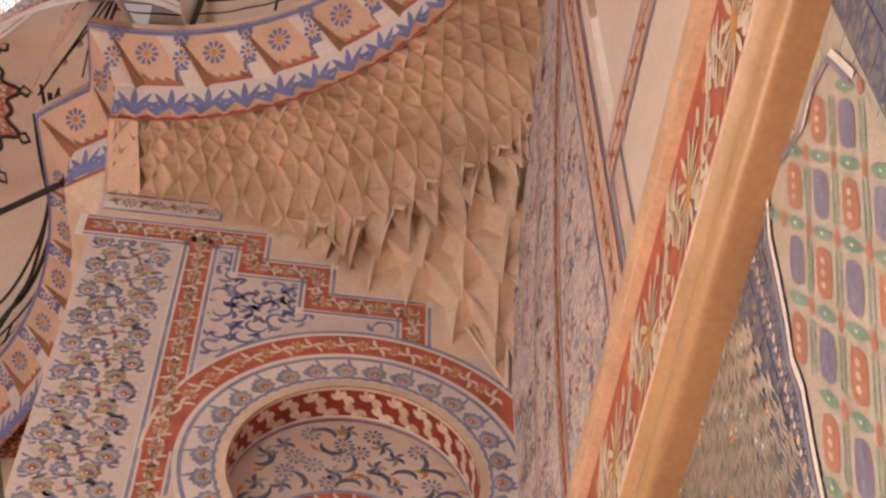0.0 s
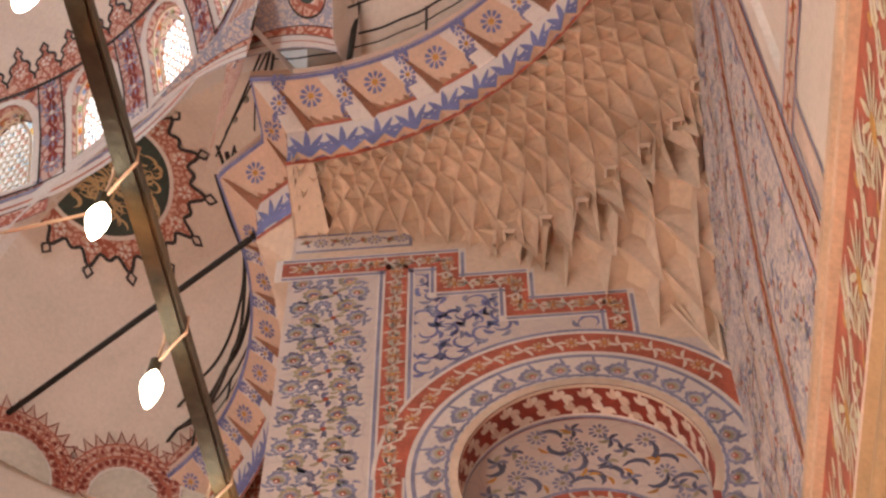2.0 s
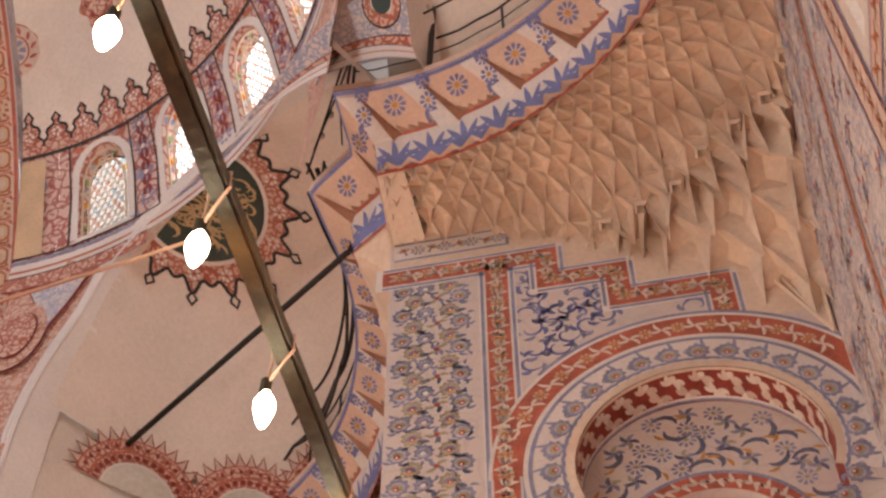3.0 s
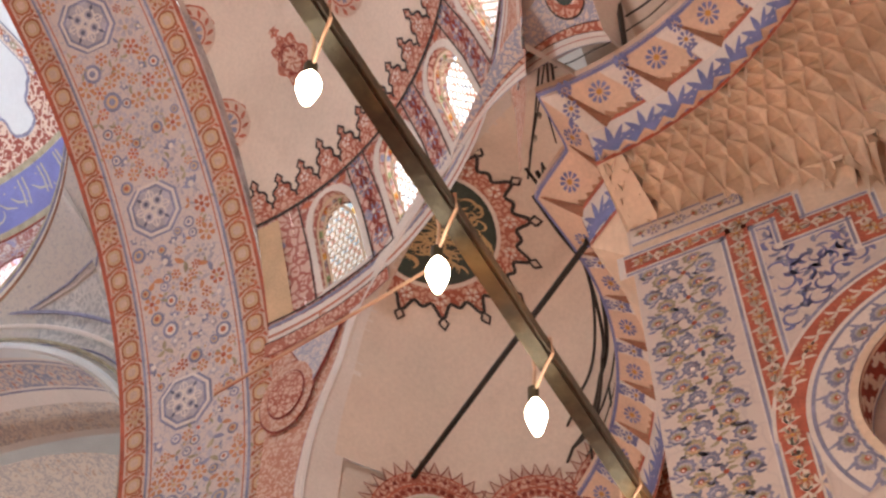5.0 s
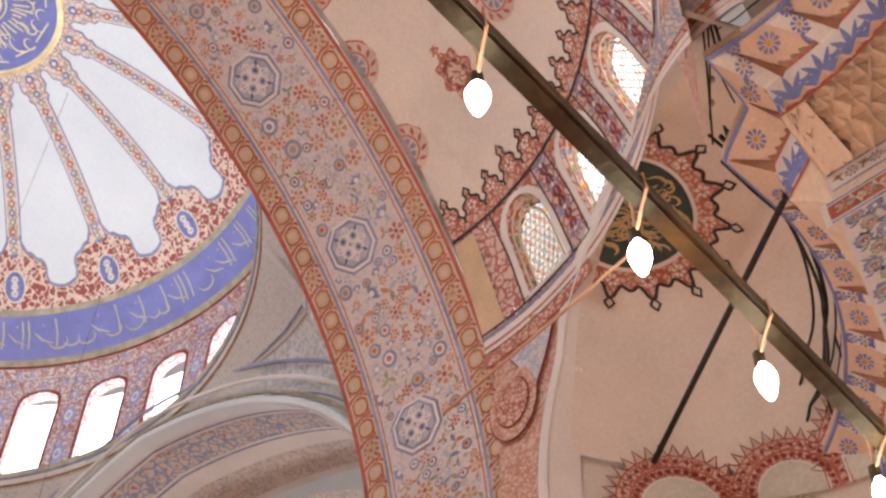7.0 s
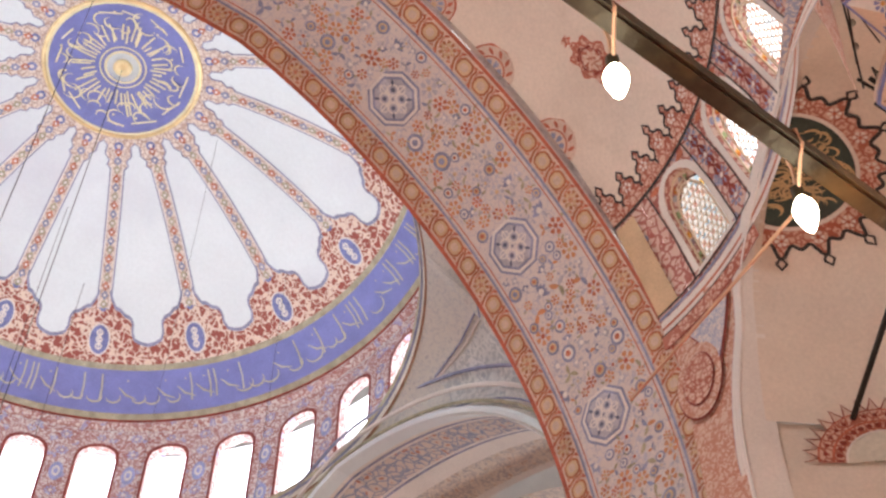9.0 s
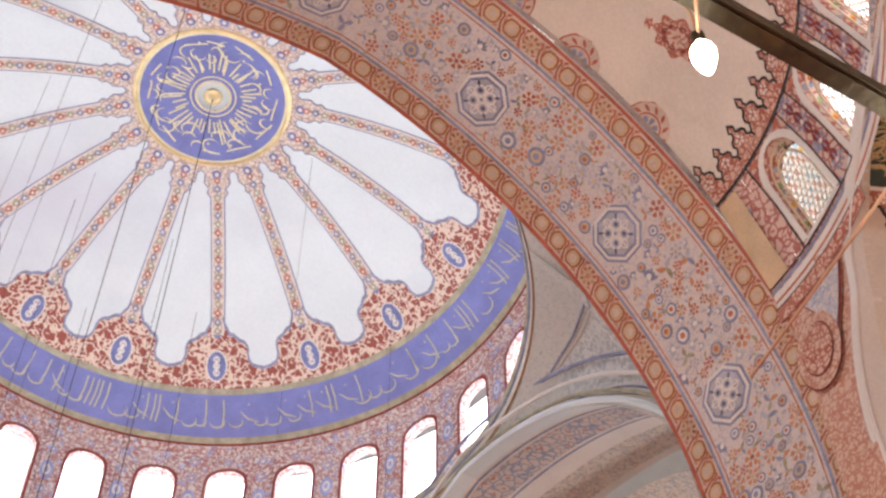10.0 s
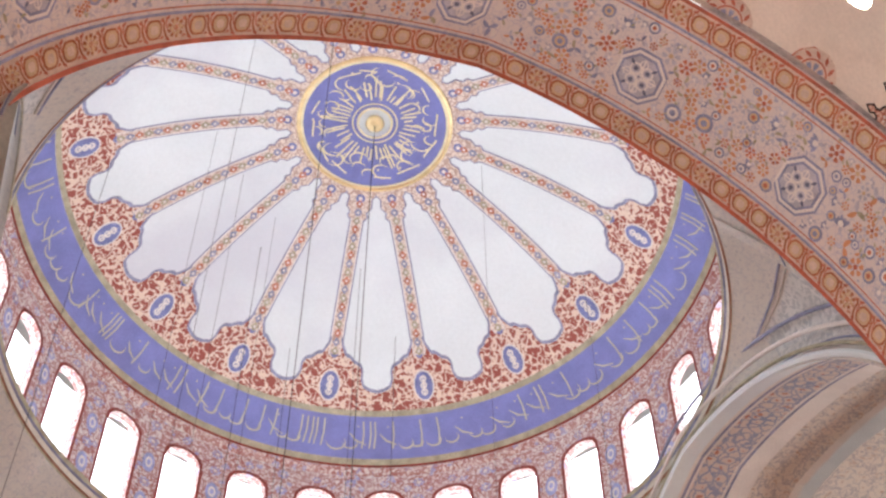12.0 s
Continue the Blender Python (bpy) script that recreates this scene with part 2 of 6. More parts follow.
def narrower(z):
    """How much the first exedra loses of its width towards the great arch, by height."""
    return 0.17 + 0.085 * (1 + math.cos(math.pi * max(0.0, min(1.0, (z - 22.5) / 2.2))))


def squeeze(p):
    u = Vector((math.cos(radians(123)), -math.sin(radians(123)), 0))
    k = (p - EX_A).dot(u)
    return p if k > 0 else p - u * k * narrower(p.z)


ball_a, ex_b_at = on_sphere(EX_A, EX_R), on_sphere(EX_B, EX_R)
ex_a_at = lambda deg, z, lift=0.0: squeeze(ball_a(deg, z, lift))


def holed_cell(sh, fn, u0, u1, v0, v1, uc, hw, sill, spring, top, depth=0.35, n=10):
    """One bay of a wall with an arched opening in it, and the opening's reveal."""
    arc = [(uc - hw * math.cos(math.pi * i / n), spring + (top - spring) * math.sin(math.pi * i / n) ** 0.8) for i in range(n + 1)]
    sh.grid(fn, [u0, uc - hw], [v0, sill, spring, top, v1])
    sh.grid(fn, [uc + hw, u1], [v0, sill, spring, top, v1])
    sh.grid(fn, [uc - hw, uc, uc + hw], [v0, sill])
    for (a, b), (c, d) in zip(arc, arc[1:]):
        sh.add([fn(a, b), fn(c, d), fn(c, top), fn(a, top)])
        sh.add([fn(a, top), fn(c, top), fn(c, v1), fn(a, v1)])
    rim = [(uc - hw, sill)] + arc + [(uc + hw, sill)]
    for (a, b), (c, d) in zip(rim, rim[1:] + rim[:1]):
        sh.add([fn(a, b), fn(a, b, -depth), fn(c, d, -depth), fn(c, d)])
    return rim


MOTTLED = plain("stained_grey_plaster", (0.4, 0.36, 0.36), 0.85, 0.3, 1.5, 12, stain_and_shade=((0.62, 0.5, 0.42), 1.2, 0.5, 0.8))
SKYGLOW = glow("sky_behind_windows", (0.93, 0.96, 1.0), 4.5)
HAZEGLOW = glow("hazy_sky_behind_glass", (0.92, 0.96, 1.0), 2.2)

# ---- floor, outer walls and an added sky-blocking slab that close the hall ----
fl = Sheet()
fl.grid(lambda x, y: Vector((x, y, 0)), steps(-26, 40, 6), steps(-16, 56, 6))
floor = tagged(fl.make("floor", CARPET), "red patterned carpet over the prayer hall floor", "floor", kind="structure")
for nm, m, sx, sz in (("wall_west", pose(-26, 20, 17, 0, 0, 90), 72, 34), ("wall_east", pose(40, 20, 17, 0, 0, 90), 72, 34),
                      ("wall_north", pose(7, 56, 17), 66, 34), ("wall_south", pose(7, -16, 17), 66, 34)):
    s = Sheet()
    s.box(m, sx, 0.8, sz)
    tagged(s.make(nm, PALE), "pale plastered outer wall of the hall", "wall", kind="structure")

# Unseen slab, added so that no world light leaks in from above.
s = Sheet()
s.box(pose(7, 20, 45.4), 68, 74, 0.8)
tagged(s.make("ceiling", PALE), "unseen slab added above the domes to shut out sky light", "ceiling", kind="structure")

# ---- main dome ----
dome = tagged(new("main_dome"), "white ribbed main dome with blue inscription band and ring of windows", "dome", kind="structure")
NWIN, NRIB = 30, 17
WIN0, RIB0 = -62.07, -74.97          # bearings of the first window and rib
sh = Sheet()
sh.grid(lambda a, z: dome_at(a, z), steps(0, 360, 96), [38.3] + [DOME.z + DOME_R * math.sin(radians(e)) for e in steps(41.2, 89.9, 26)])
sh.make("dome_shell", WHITE, dome, smooth=True)
DRUM_TOP, DRUM_BOT = 38.34, 32.5
DRUM_R = 10.75


def drum_at(deg, z, lift=0.0):
    """Upright drum under the dome's curve."""
    if z > 38.32:
        return dome_at(deg, z, lift)
    r = DRUM_R - lift
    return Vector((DOME.x + r * math.sin(radians(deg)), DOME.y + r * math.cos(radians(deg)), z))


drum = Sheet()
rims = []
for i in range(NWIN):
    c, h = WIN0 + i * 360 / NWIN, 180 / NWIN
    rims.append(holed_cell(drum, drum_at, c - h, c + h, DRUM_BOT, DRUM_TOP, c, 3.3, 33.5, 36.95, 37.62))
drum.make("drum_wall", DRUMPAINT, dome, weld=True)
s = Sheet()
s.grid(lambda a, z: drum_at(a, z, -1.1), steps(0, 360, 62), [32.6, 36, 37.4, 38.3])
tagged(s.make("backdrop_dome_sky", SKYGLOW), "bright sky behind the dome windows", "sky", kind="structure")

# ---- great arch towards the dome ----
ga = tagged(new("great_arch"), "great pointed arch with painted soffit under the main dome", "arch", kind="structure")
sh = Sheet()
al = steps(-ARCH_LEN - 6, ARCH_LEN + 6, 96)
sh.grid(lambda a, y: soffit(a, y), al, [ARCH_Y0, ARCH_Y1])
sh.grid(lambda a, k: soffit(a, ARCH_Y0, -k), al, [0, 0.06])
sh.make("soffit", SOFFITPAINT, ga, weld=True)
# The face is a mottled grey, darker than the soffit.
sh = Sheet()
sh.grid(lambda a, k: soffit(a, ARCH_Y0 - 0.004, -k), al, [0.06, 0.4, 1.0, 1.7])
sh.make("arch_face", MOTTLED, ga, weld=True)


# ---- pendentives and the far great arches ----
SQ, FAR_SQ = DOME.y - ARCH_Y1, 9.2          # from the dome's axis to the near and the far arches
PENDTRACE = arabesque("white_scroll_tracery", (0.47, 0.47, 0.46), (0.7, 0.68, 0.64), (0.4, 0.42, 0.46), 3.2, 0.13, 0.2, 0.9, 0.25)
pend = tagged(new("pendentives"), "grey painted pendentives under the main dome", "pendentive", kind="structure")
RING, PEND_TOP = 9.5, 31.95


def great_profile(k):
    """height of the arch edge above the springing at k metres from its middle"""
    x = min(abs(k), ARCH_R - ARCH_E - 1e-4)
    return ARCH_Z + math.sqrt(ARCH_R ** 2 - (x + ARCH_E) ** 2)


for side in range(4):
    rot = Matrix.Rotation(radians(90 * side), 4, "Z")
    s = Sheet()
    away = SQ if side == 0 else FAR_SQ

    def pen(k, w):
        # k along the arch, w from the arch edge (0) up to the dome's ring (1)
        low = Vector((k, -away, great_profile(k) - PEND_TOP))
        if side == 0:
            low.x = k * (1.02 if k < 0 else 1.0) + ARCH_X - DOME.x
        ang = math.atan2(k, away)
        up = Vector((RING * math.sin(ang), -RING * math.cos(ang), 0))
        p = low.lerp(up, w)
        bulge = 0.9 * math.sin(math.pi * w) * min(1, abs(k) / 6)
        d = Vector((p.x, p.y, 0)).normalized()
        p = p + d * bulge
        return rot @ p + Vector((DOME.x, DOME.y, PEND_TOP))
    s.grid(pen, steps(-9.28, 9.28, 40), steps(0, 1, 8))
    s.make("pendentive", PENDPAINT, pend, smooth=True)

    def pen_lift(k, w, lift):
        p = pen(k, w)
        d = Vector((DOME.x, DOME.y, p.z - 9)) - p
        return p + d.normalized() * lift
    # framed field of white scrollwork in each half, between the arch and the dome's ring
    for sg in (-1, 1):
        s = Sheet()
        s.grid(lambda k, w: pen_lift(sg * k, w, 0.02), steps(4.2, 9.25, 24), steps(0.2, 0.72, 6))
        s.make("scrollwork_field", PENDTRACE, pend)
        for w0, mat, lift in ((0.14, PALE, 0.04), (0.18, SLATE, 0.03), (0.74, PALE, 0.04), (0.77, SLATE, 0.03), (0.04, OLIVE, 0.04)):
            s = Sheet()
            s.tube([pen_lift(sg * k, w0, lift) for k in steps(1.5 if w0 < 0.1 else 4.2, 9.25, 30)], 0.03, 4)
            s.make("frame_line", mat, pend)
# round cornice over the pendentives, in front of the window sills
for r0, z0, r1, z1, mat in ((9.3, 32.42, 9.34, 32.28, OLIVE), (9.34, 32.28, 9.4, 32.24, SLATE), (9.4, 32.24, 9.44, 32.08, GREYST), (9.44, 32.08, 9.5, 32.05, BROWNRED), (9.5, 32.05, 9.56, 31.9, OLIVE), (9.3, 32.42, 10.8, 32.5, GREYST)):
    s = Sheet()
    s.grid(lambda a, w: Vector((DOME.x + (r0 + (r1 - r0) * w) * math.sin(radians(a)), DOME.y + (r0 + (r1 - r0) * w) * math.cos(radians(a)), z0 + (z1 - z0) * w)), steps(0, 360, 120), [0, 1])
    s.make("ring_cornice", mat, pend)
for side in (1, 2):
    rot = Matrix.Translation((DOME.x, DOME.y, 0)) @ Matrix.Rotation(radians(90 * side), 4, "Z")
    arch = tagged(new("far_arch"), "far great arch with half dome behind it", "arch", group="far great arches", kind="structure")
    s = Sheet()
    far = lambda a, y, lift=0.0: rot @ (soffit(a, y, lift) - Vector((ARCH_X, 0, 0)) + Vector((0, -FAR_SQ - ARCH_Y1, 0)))
    s.grid(far, al, [ARCH_Y1, ARCH_Y0])
    s.make("far_soffit", PALE, arch)
    for y0, y1, mat in ((ARCH_Y1, ARCH_Y1 - 0.35, WHITE), (ARCH_Y1 - 0.45, ARCH_Y1 - 0.52, SLATE), (ARCH_Y1 - 0.6, ARCH_Y1 - 1.5, SPANDREL), (ARCH_Y1 - 1.58, ARCH_Y1 - 1.65, SLATE), (ARCH_Y1 - 2.2, ARCH_Y1 - 3.3, FARPAINT)):
        s = Sheet()
        s.grid(lambda a, y: far(a, y, 0.012), al, [y0, y1])
        s.make("soffit_band", mat, arch)
    for off, rad, mat in ((0.05, 0.1, WHITE), (0.3, 0.05, OLIVE), (0.75, 0.06, PALE), (1.25, 0.05, SLATE)):
        s = Sheet()
        s.tube([far(a, ARCH_Y1 + 0.02, -off) for a in al], rad, 6)
        s.make("edge_moulding", mat, arch)
    s = Sheet()
    fc = Vector((0, -FAR_SQ - 3.4, ARCH_Z))
    s.grid(lambda a, e: rot @ (fc + 9.4 * Vector((math.sin(radians(a)) * math.cos(radians(e)), -math.cos(radians(a)) * math.cos(radians(e)), 1.07 * math.sin(radians(e))))),
           steps(-90, 90, 32), steps(0, 90, 16))
    s.grid(lambda a, z: rot @ (fc + Vector((9.4 * math.sin(radians(a)), -9.4 * math.cos(radians(a)), z))), steps(-90, 90, 32), [-8, -0.001])
    s.make("far_half_dome", FARPAINT, arch, smooth=True)

# ---- half dome ----
hd = tagged(new("half_dome"), "cream half dome with a row of stained glass windows", "half dome", kind="structure")
H_BOT, H_TOP = 24.72, 27.15
sh = Sheet()
sh.grid(lambda a, e: half_at(a, HALF.z + HALF_R * math.sin(radians(e))), steps(91.5, 256, 60), steps(29.2, 89.9, 24))
sh.make("half_dome_shell", CREAM, hd, smooth=True)
HWIN = [104.7 + 14.35 * i for i in range(11)]
sh = Sheet()
hrims = []
for c in HWIN:
    hrims.append(holed_cell(sh, half_at, c - 7.175, c + 7.175, H_BOT, H_TOP, c, 4.0, 25.0, 26.2, 26.98))
for u0, u1 in ((91.5, HWIN[0] - 7.175), (HWIN[-1] + 7.175, 256)):
    sh.grid(half_at, steps(u0, u1, 6), [H_BOT, 25.5, 26.3, H_TOP])
sh.make("window_band_wall", BANDPAINT, hd, weld=True)
s = Sheet()
s.grid(lambda a, z: half_at(a, z, -0.8), steps(88, 256, 40), [25.2, 26, 28])
tagged(s.make("backdrop_half_dome_sky", HAZEGLOW), "bright sky behind the half dome windows", "sky", kind="structure")


# below the windows the half dome is cut by the exedra arches
def mouth(c, face, th, back=0.0):
    """Edge of an exedra's arch on the half dome; back: 1 at the exedra's own shell."""
    n = Vector((math.sin(radians(face)), math.cos(radians(face)), 0))
    u = Vector((n.y, -n.x, 0))
    k, z = EX_R * math.cos(radians(th)), c.z + EX_R * math.sin(radians(th))
    if th < 0 or th > 180:
        k, z = EX_R * (1 if th < 90 else -1), c.z - EX_R * radians(-th if th < 90 else th - 180)
    if face < 150 and k < 0:
        k *= 1 - narrower(z)
    r = math.sqrt(HALF_R ** 2 - max(z - HALF.z, 0) ** 2)
    d = (math.sqrt(r * r - k * k) - 8.4) * (1 - back)
    return Vector((c.x, c.y, 0)) + u * k + n * d + Vector((0, 0, z))


sh = Sheet()
EXES = ((EX_A, 123.0), (EX_B, 183.0))


def half_col(a, z):
    return half_at(a, z) if z > HALF.z else Vector((HALF.x + HALF_R * math.sin(radians(a)), HALF.y + HALF_R * math.cos(radians(a)), z))


def bearing_of(p):
    return math.degrees(math.atan2(p.x - HALF.x, p.y - HALF.y)) % 360


edges = []
for c, face in EXES:
    ths = steps(0, 180, 48)
    for t0, t1 in zip(ths, ths[1:]):
        p, q = mouth(c, face, t0), mouth(c, face, t1)
        bp, bq = bearing_of(p), bearing_of(q)
        for w0, w1 in ((0, 0.5), (0.5, 1)):
            sh.add([half_col(bp, p.z + (H_BOT - p.z) * w) if w else p for w in (w0,)] + [half_col(bq, q.z + (H_BOT - q.z) * w0) if w0 else q]
                   + [half_col(bq, q.z + (H_BOT - q.z) * w1), half_col(bp, p.z + (H_BOT - p.z) * w1)])
    edges.append(sorted((bearing_of(mouth(c, face, 0)), bearing_of(mouth(c, face, 180)))))
gaps = [(92.3, edges[0][0])] + [(a[1], b[0]) for a, b in zip(edges, edges[1:])] + [(edges[-1][1], 274)]
for i, (a, b) in enumerate(gaps[:-1]):
    sh.grid(half_col, steps(a, b, 8), ([12, 19.6, 21] if i == 0 else [21]) + [22, 23, 24, H_BOT])
sh.make("exedra_spandrel", ROSESPAN, hd, weld=True)


def exedra(name, c, face, label):
    ob = tagged(new(name), label, "exedra", kind="structure")
    s = Sheet()
    bend = squeeze if face < 150 else (lambda p: p)
    s.grid(lambda a, e: bend(c + EX_R * Vector((math.sin(radians(a)) * math.cos(radians(e)), math.cos(radians(a)) * math.cos(radians(e)), math.sin(radians(e))))),
           steps(face - 92, face + 92, 48), steps(12.5, 89.9, 24))
    if face < 150:
        # upright wall under the shell, behind the cornice
        s.grid(lambda a, z: bend(Vector((c.x + 5.15 * math.sin(radians(a)), c.y + 5.15 * math.cos(radians(a)), z))), steps(face - 92, face + 40, 36), [16, 19, 21.0])
    s.make("exedra_shell", CREAM, ob, smooth=True)
    s = Sheet()
    s.grid(lambda th, k: mouth(c, face, th, k), steps(12.5, 205 if face < 150 else 152, 72), [0, 1])
    s.make("mouth_soffit", PALE, ob, smooth=True)
    # mouldings round the mouth
    def round_mouth(th, off, lift):
        p = mouth(c, face, th)
        z = c + (p - c) * (1 + off / EX_R)
        q = half_col(bearing_of(z), z.z) if 0 < th < 180 else z
        return q + (Vector((HALF.x, HALF.y, q.z)) - q).normalized() * lift

    ths = steps(12.5, 200 if face < 150 else 152, 90)
    for o0, o1, lift, mat in ((0.0, 0.06, 0.05, PALE), (0.06, 0.1, 0.03, MAUVE), (0.1, 0.2, 0.04, PALE), (0.2, 0.23, 0.02, BROWNRED), (0.23, 0.36, 0.03, PALE), (0.36, 0.39, 0.02, SLATE)):
        s = Sheet()
        s.grid(lambda th, k: round_mouth(th, (o0, o0, o1, o1)[k], (0, lift, lift, 0)[k]), ths, [0, 1, 2, 3])
        s.make("arch_moulding", mat, ob, "raised moulding round the arch")
    return ob


exa = exedra("exedra_a", EX_A, 123.0, "cream plastered exedra with a green inscription medallion")
exb = exedra("exedra_b", EX_B, 183.0, "cream plastered exedra beside the corner")


# lamps: the hall's chandeliers of warm bulbs, and daylight in the windows of the domes
for x, y, power in ((3, 6, 1550), (8, 15, 900), (-4, 8, 1450), (9, 8, 1950), (16, 20, 800)):
    lamp("chandelier_light", "POINT", power, (1.0, 0.83, 0.67), pose(x, y, 4.6), 0.7)
for a in (0, 90, 180, 270):
    p = DOME + Vector((9.9 * math.sin(radians(a)), 9.9 * math.cos(radians(a)), 6.4))
    lamp("dome_window_light", "AREA", 135, (0.8, 0.91, 1.0), look(p, (DOME.x - 4 * math.sin(radians(a)), DOME.y - 4 * math.cos(radians(a)), 39)), 3.2)
lamp("far_window_light", "AREA", 570, (0.9, 0.96, 1.0), look((26.5, DOME.y, 25.5), (17, DOME.y, 27)), 4)
lamp("far_window_light", "AREA", 390, (0.9, 0.96, 1.0), look((DOME.x, 43, 25.5), (DOME.x, 30, 27)), 4)
lamp("half_dome_window_light", "AREA", 760, (0.84, 0.93, 1.0), look((0.2, 6.4, 25.8), (11, 9, 27.5)), 2)

# ---- painted ornament: thin layers of paint that follow their surface ----
class Paint:
    def __init__(self, parent, step=0.006):
        self.parent, self.step, self.sheets = parent, step, {}

    def add(self, place, pts, mat, level=1):
        self.sheets.setdefault(mat.name, (mat, Sheet()))[1].add([place(a, b, self.step * level) for a, b in pts])

    def done(self, name="painted_ornament"):
        for mat, sh in self.sheets.values():
            ob = sh.make(name, mat, self.parent, mat.name.replace("_", " ") + " ornament on plaster")
            ob["kind"] = "stuff"

    # shapes, in metres round the place's origin
    def disc(self, pl, x, y, r, mat, level=1, ry=None, n=14):
        ry = ry or r
        self.add(pl, [(x + r * math.cos(2 * math.pi * i / n), y + ry * math.sin(2 * math.pi * i / n)) for i in range(n)], mat, level)

    def ring(self, pl, x, y, r0, r1, mat, level=1, n=24, squash=1.0, a0=0.0, a1=360.0):
        w = [radians(a) for a in steps(a0, a1, n)]
        for a, b in zip(w, w[1:]):
            self.add(pl, [(x + r * math.cos(t), y + squash * r * math.sin(t)) for r, t in ((r0, a), (r1, a), (r1, b), (r0, b))], mat, level)

    def line(self, pl, pts, width, mat, level=1, taper=False):
        m = len(pts)
        sides = []
        for i, (x, y) in enumerate(pts):
            (x0, y0), (x1, y1) = pts[max(i - 1, 0)], pts[min(i + 1, m - 1)]
            d = math.hypot(x1 - x0, y1 - y0) or 1
            k = width / 2 * ((math.sin(math.pi * (i + 0.35) / (m - 0.3)) if taper else 1.0))
            sides.append(((x - (y1 - y0) / d * k, y + (x1 - x0) / d * k), (x + (y1 - y0) / d * k, y - (x1 - x0) / d * k)))
        for (a, b), (c, d) in zip(sides, sides[1:]):
            self.add(pl, [a, b, d, c], mat, level)

    def rect(self, pl, x0, y0, x1, y1, mat, level=1, n=1):
        for a, b in zip(steps(x0, x1, n), steps(x0, x1, n)[1:]):
            self.add(pl, [(a, y0), (b, y0), (b, y1), (a, y1)], mat, level)

    def leaf(self, pl, x, y, ang, length, width, mat, level=1, bend=0.0):
        pts = []
        for i in range(6):
            t = i / 5
            w = ang + bend * t
            pts.append((x + length * t * math.cos(w), y + length * t * math.sin(w)))
        self.line(pl, pts, width, mat, level, taper=True)

    def flower(self, pl, x, y, r, n, petal, eye, level=1, turn=0.0):
        for i in range(n):
            a = turn + 2 * math.pi * i / n
            self.add(pl, [(x + q * math.cos(a + w), y + q * math.sin(a + w)) for q, w in
                          ((0.3 * r, 0), (0.75 * r, -2.2 / n), (r, -1.3 / n), (0.93 * r, 0), (r, 1.3 / n), (0.75 * r, 2.2 / n))], petal, level)
        self.disc(pl, x, y, 0.27 * r, eye, level + 1, n=8)

    def palmette(self, pl, x, y, w, h, mat, lobes=7, level=1, turn=0.0):
        for i in range(lobes):
            k = (i - (lobes - 1) / 2) / ((lobes - 1) / 2)
            a = math.pi / 2 + turn - k * 1.3
            self.leaf(pl, x, y, a, h * (1 - 0.3 * abs(k)), w * 0.2, mat, level, bend=-0.45 * k)

    def carnation(self, pl, x, y, r, turn, petal, heart, stem, level=1):
        """A fan-shaped bloom on its stem with two leaves."""
        for i in range(5):
            a = turn + (i - 2) * 0.5
            self.leaf(pl, x, y, a, r * (1.0 if i % 2 == 0 else 0.85), r * 0.42, petal, level)
        self.disc(pl, x + 0.2 * r * math.cos(turn), y + 0.2 * r * math.sin(turn), r * 0.3, heart, level + 1, n=8)
        self.leaf(pl, x, y, turn + math.pi - 0.5, r * 0.9, r * 0.25, stem, level, 0.8)
        self.leaf(pl, x, y, turn + math.pi + 0.5, r * 0.9, r * 0.25, stem, level, -0.8)


def tangent(fn, u, v, turn=0.0, eps=0.05):
    """A flat place in the surface at (u, v): x along u, y up the surface."""
    p, pu, pv = fn(u, v), fn(u + eps, v), fn(u, v + eps)
    ex = (pu - p).normalized()
    ey = pv - p
    ey = (ey - ex * ey.dot(ex)).normalized()
    nrm = (fn(u, v, 0.1) - p)
    nrm = (nrm - ex * nrm.dot(ex) - ey * nrm.dot(ey))
    nrm = nrm.normalized() if nrm.length > 1e-6 else ex.cross(ey)
    c, s = math.cos(turn), math.sin(turn)
    return lambda a, b, lift: p + ex * (a * c - b * s) + ey * (a * s + b * c) + nrm * lift


def bent(fn, u0, v0, ku=1.0, kv=1.0):
    """A place that follows the curved surface: ku, kv surface units per metre."""
    return lambda a, b, lift: fn(u0 + a * ku, v0 + b * kv, lift)


def script(paint, pl, x0, x1, h, mat, width, rng, level=6):
    """Illegible brush lettering as plain bars: uprights, bowls and dots."""
    x = x0
    while x < x1:
        k = rng.random()
        if k < 0.45:
            paint.line(pl, [(x, -0.32 * h), (x + 0.04 * h, 0.05 * h), (x + 0.02 * h, 0.42 * h)], width, mat, level)
            x += h * rng.uniform(0.12, 0.22)
        elif k < 0.75:
            r = h * rng.uniform(0.16, 0.28)
            yy = -0.18 * h
            paint.line(pl, [(x + r + r * math.cos(a), yy + 0.75 * r * math.sin(a)) for a in steps(math.pi, 2 * math.pi + 0.6, 7)], width * 1.15, mat, level, taper=True)
            x += 1.7 * r
        else:
            paint.line(pl, [(x, 0.1 * h), (x + 0.2 * h, -0.1 * h), (x + 0.5 * h, -0.22 * h)], width * 1.2, mat, level, taper=True)
            paint.disc(pl, x + 0.25 * h, 0.28 * h, width * 0.6, mat, level, n=5)
            x += h * 0.38


RNG = random.Random(7)

# ---- dome paint ----
pt = Paint(dome, 0.012)


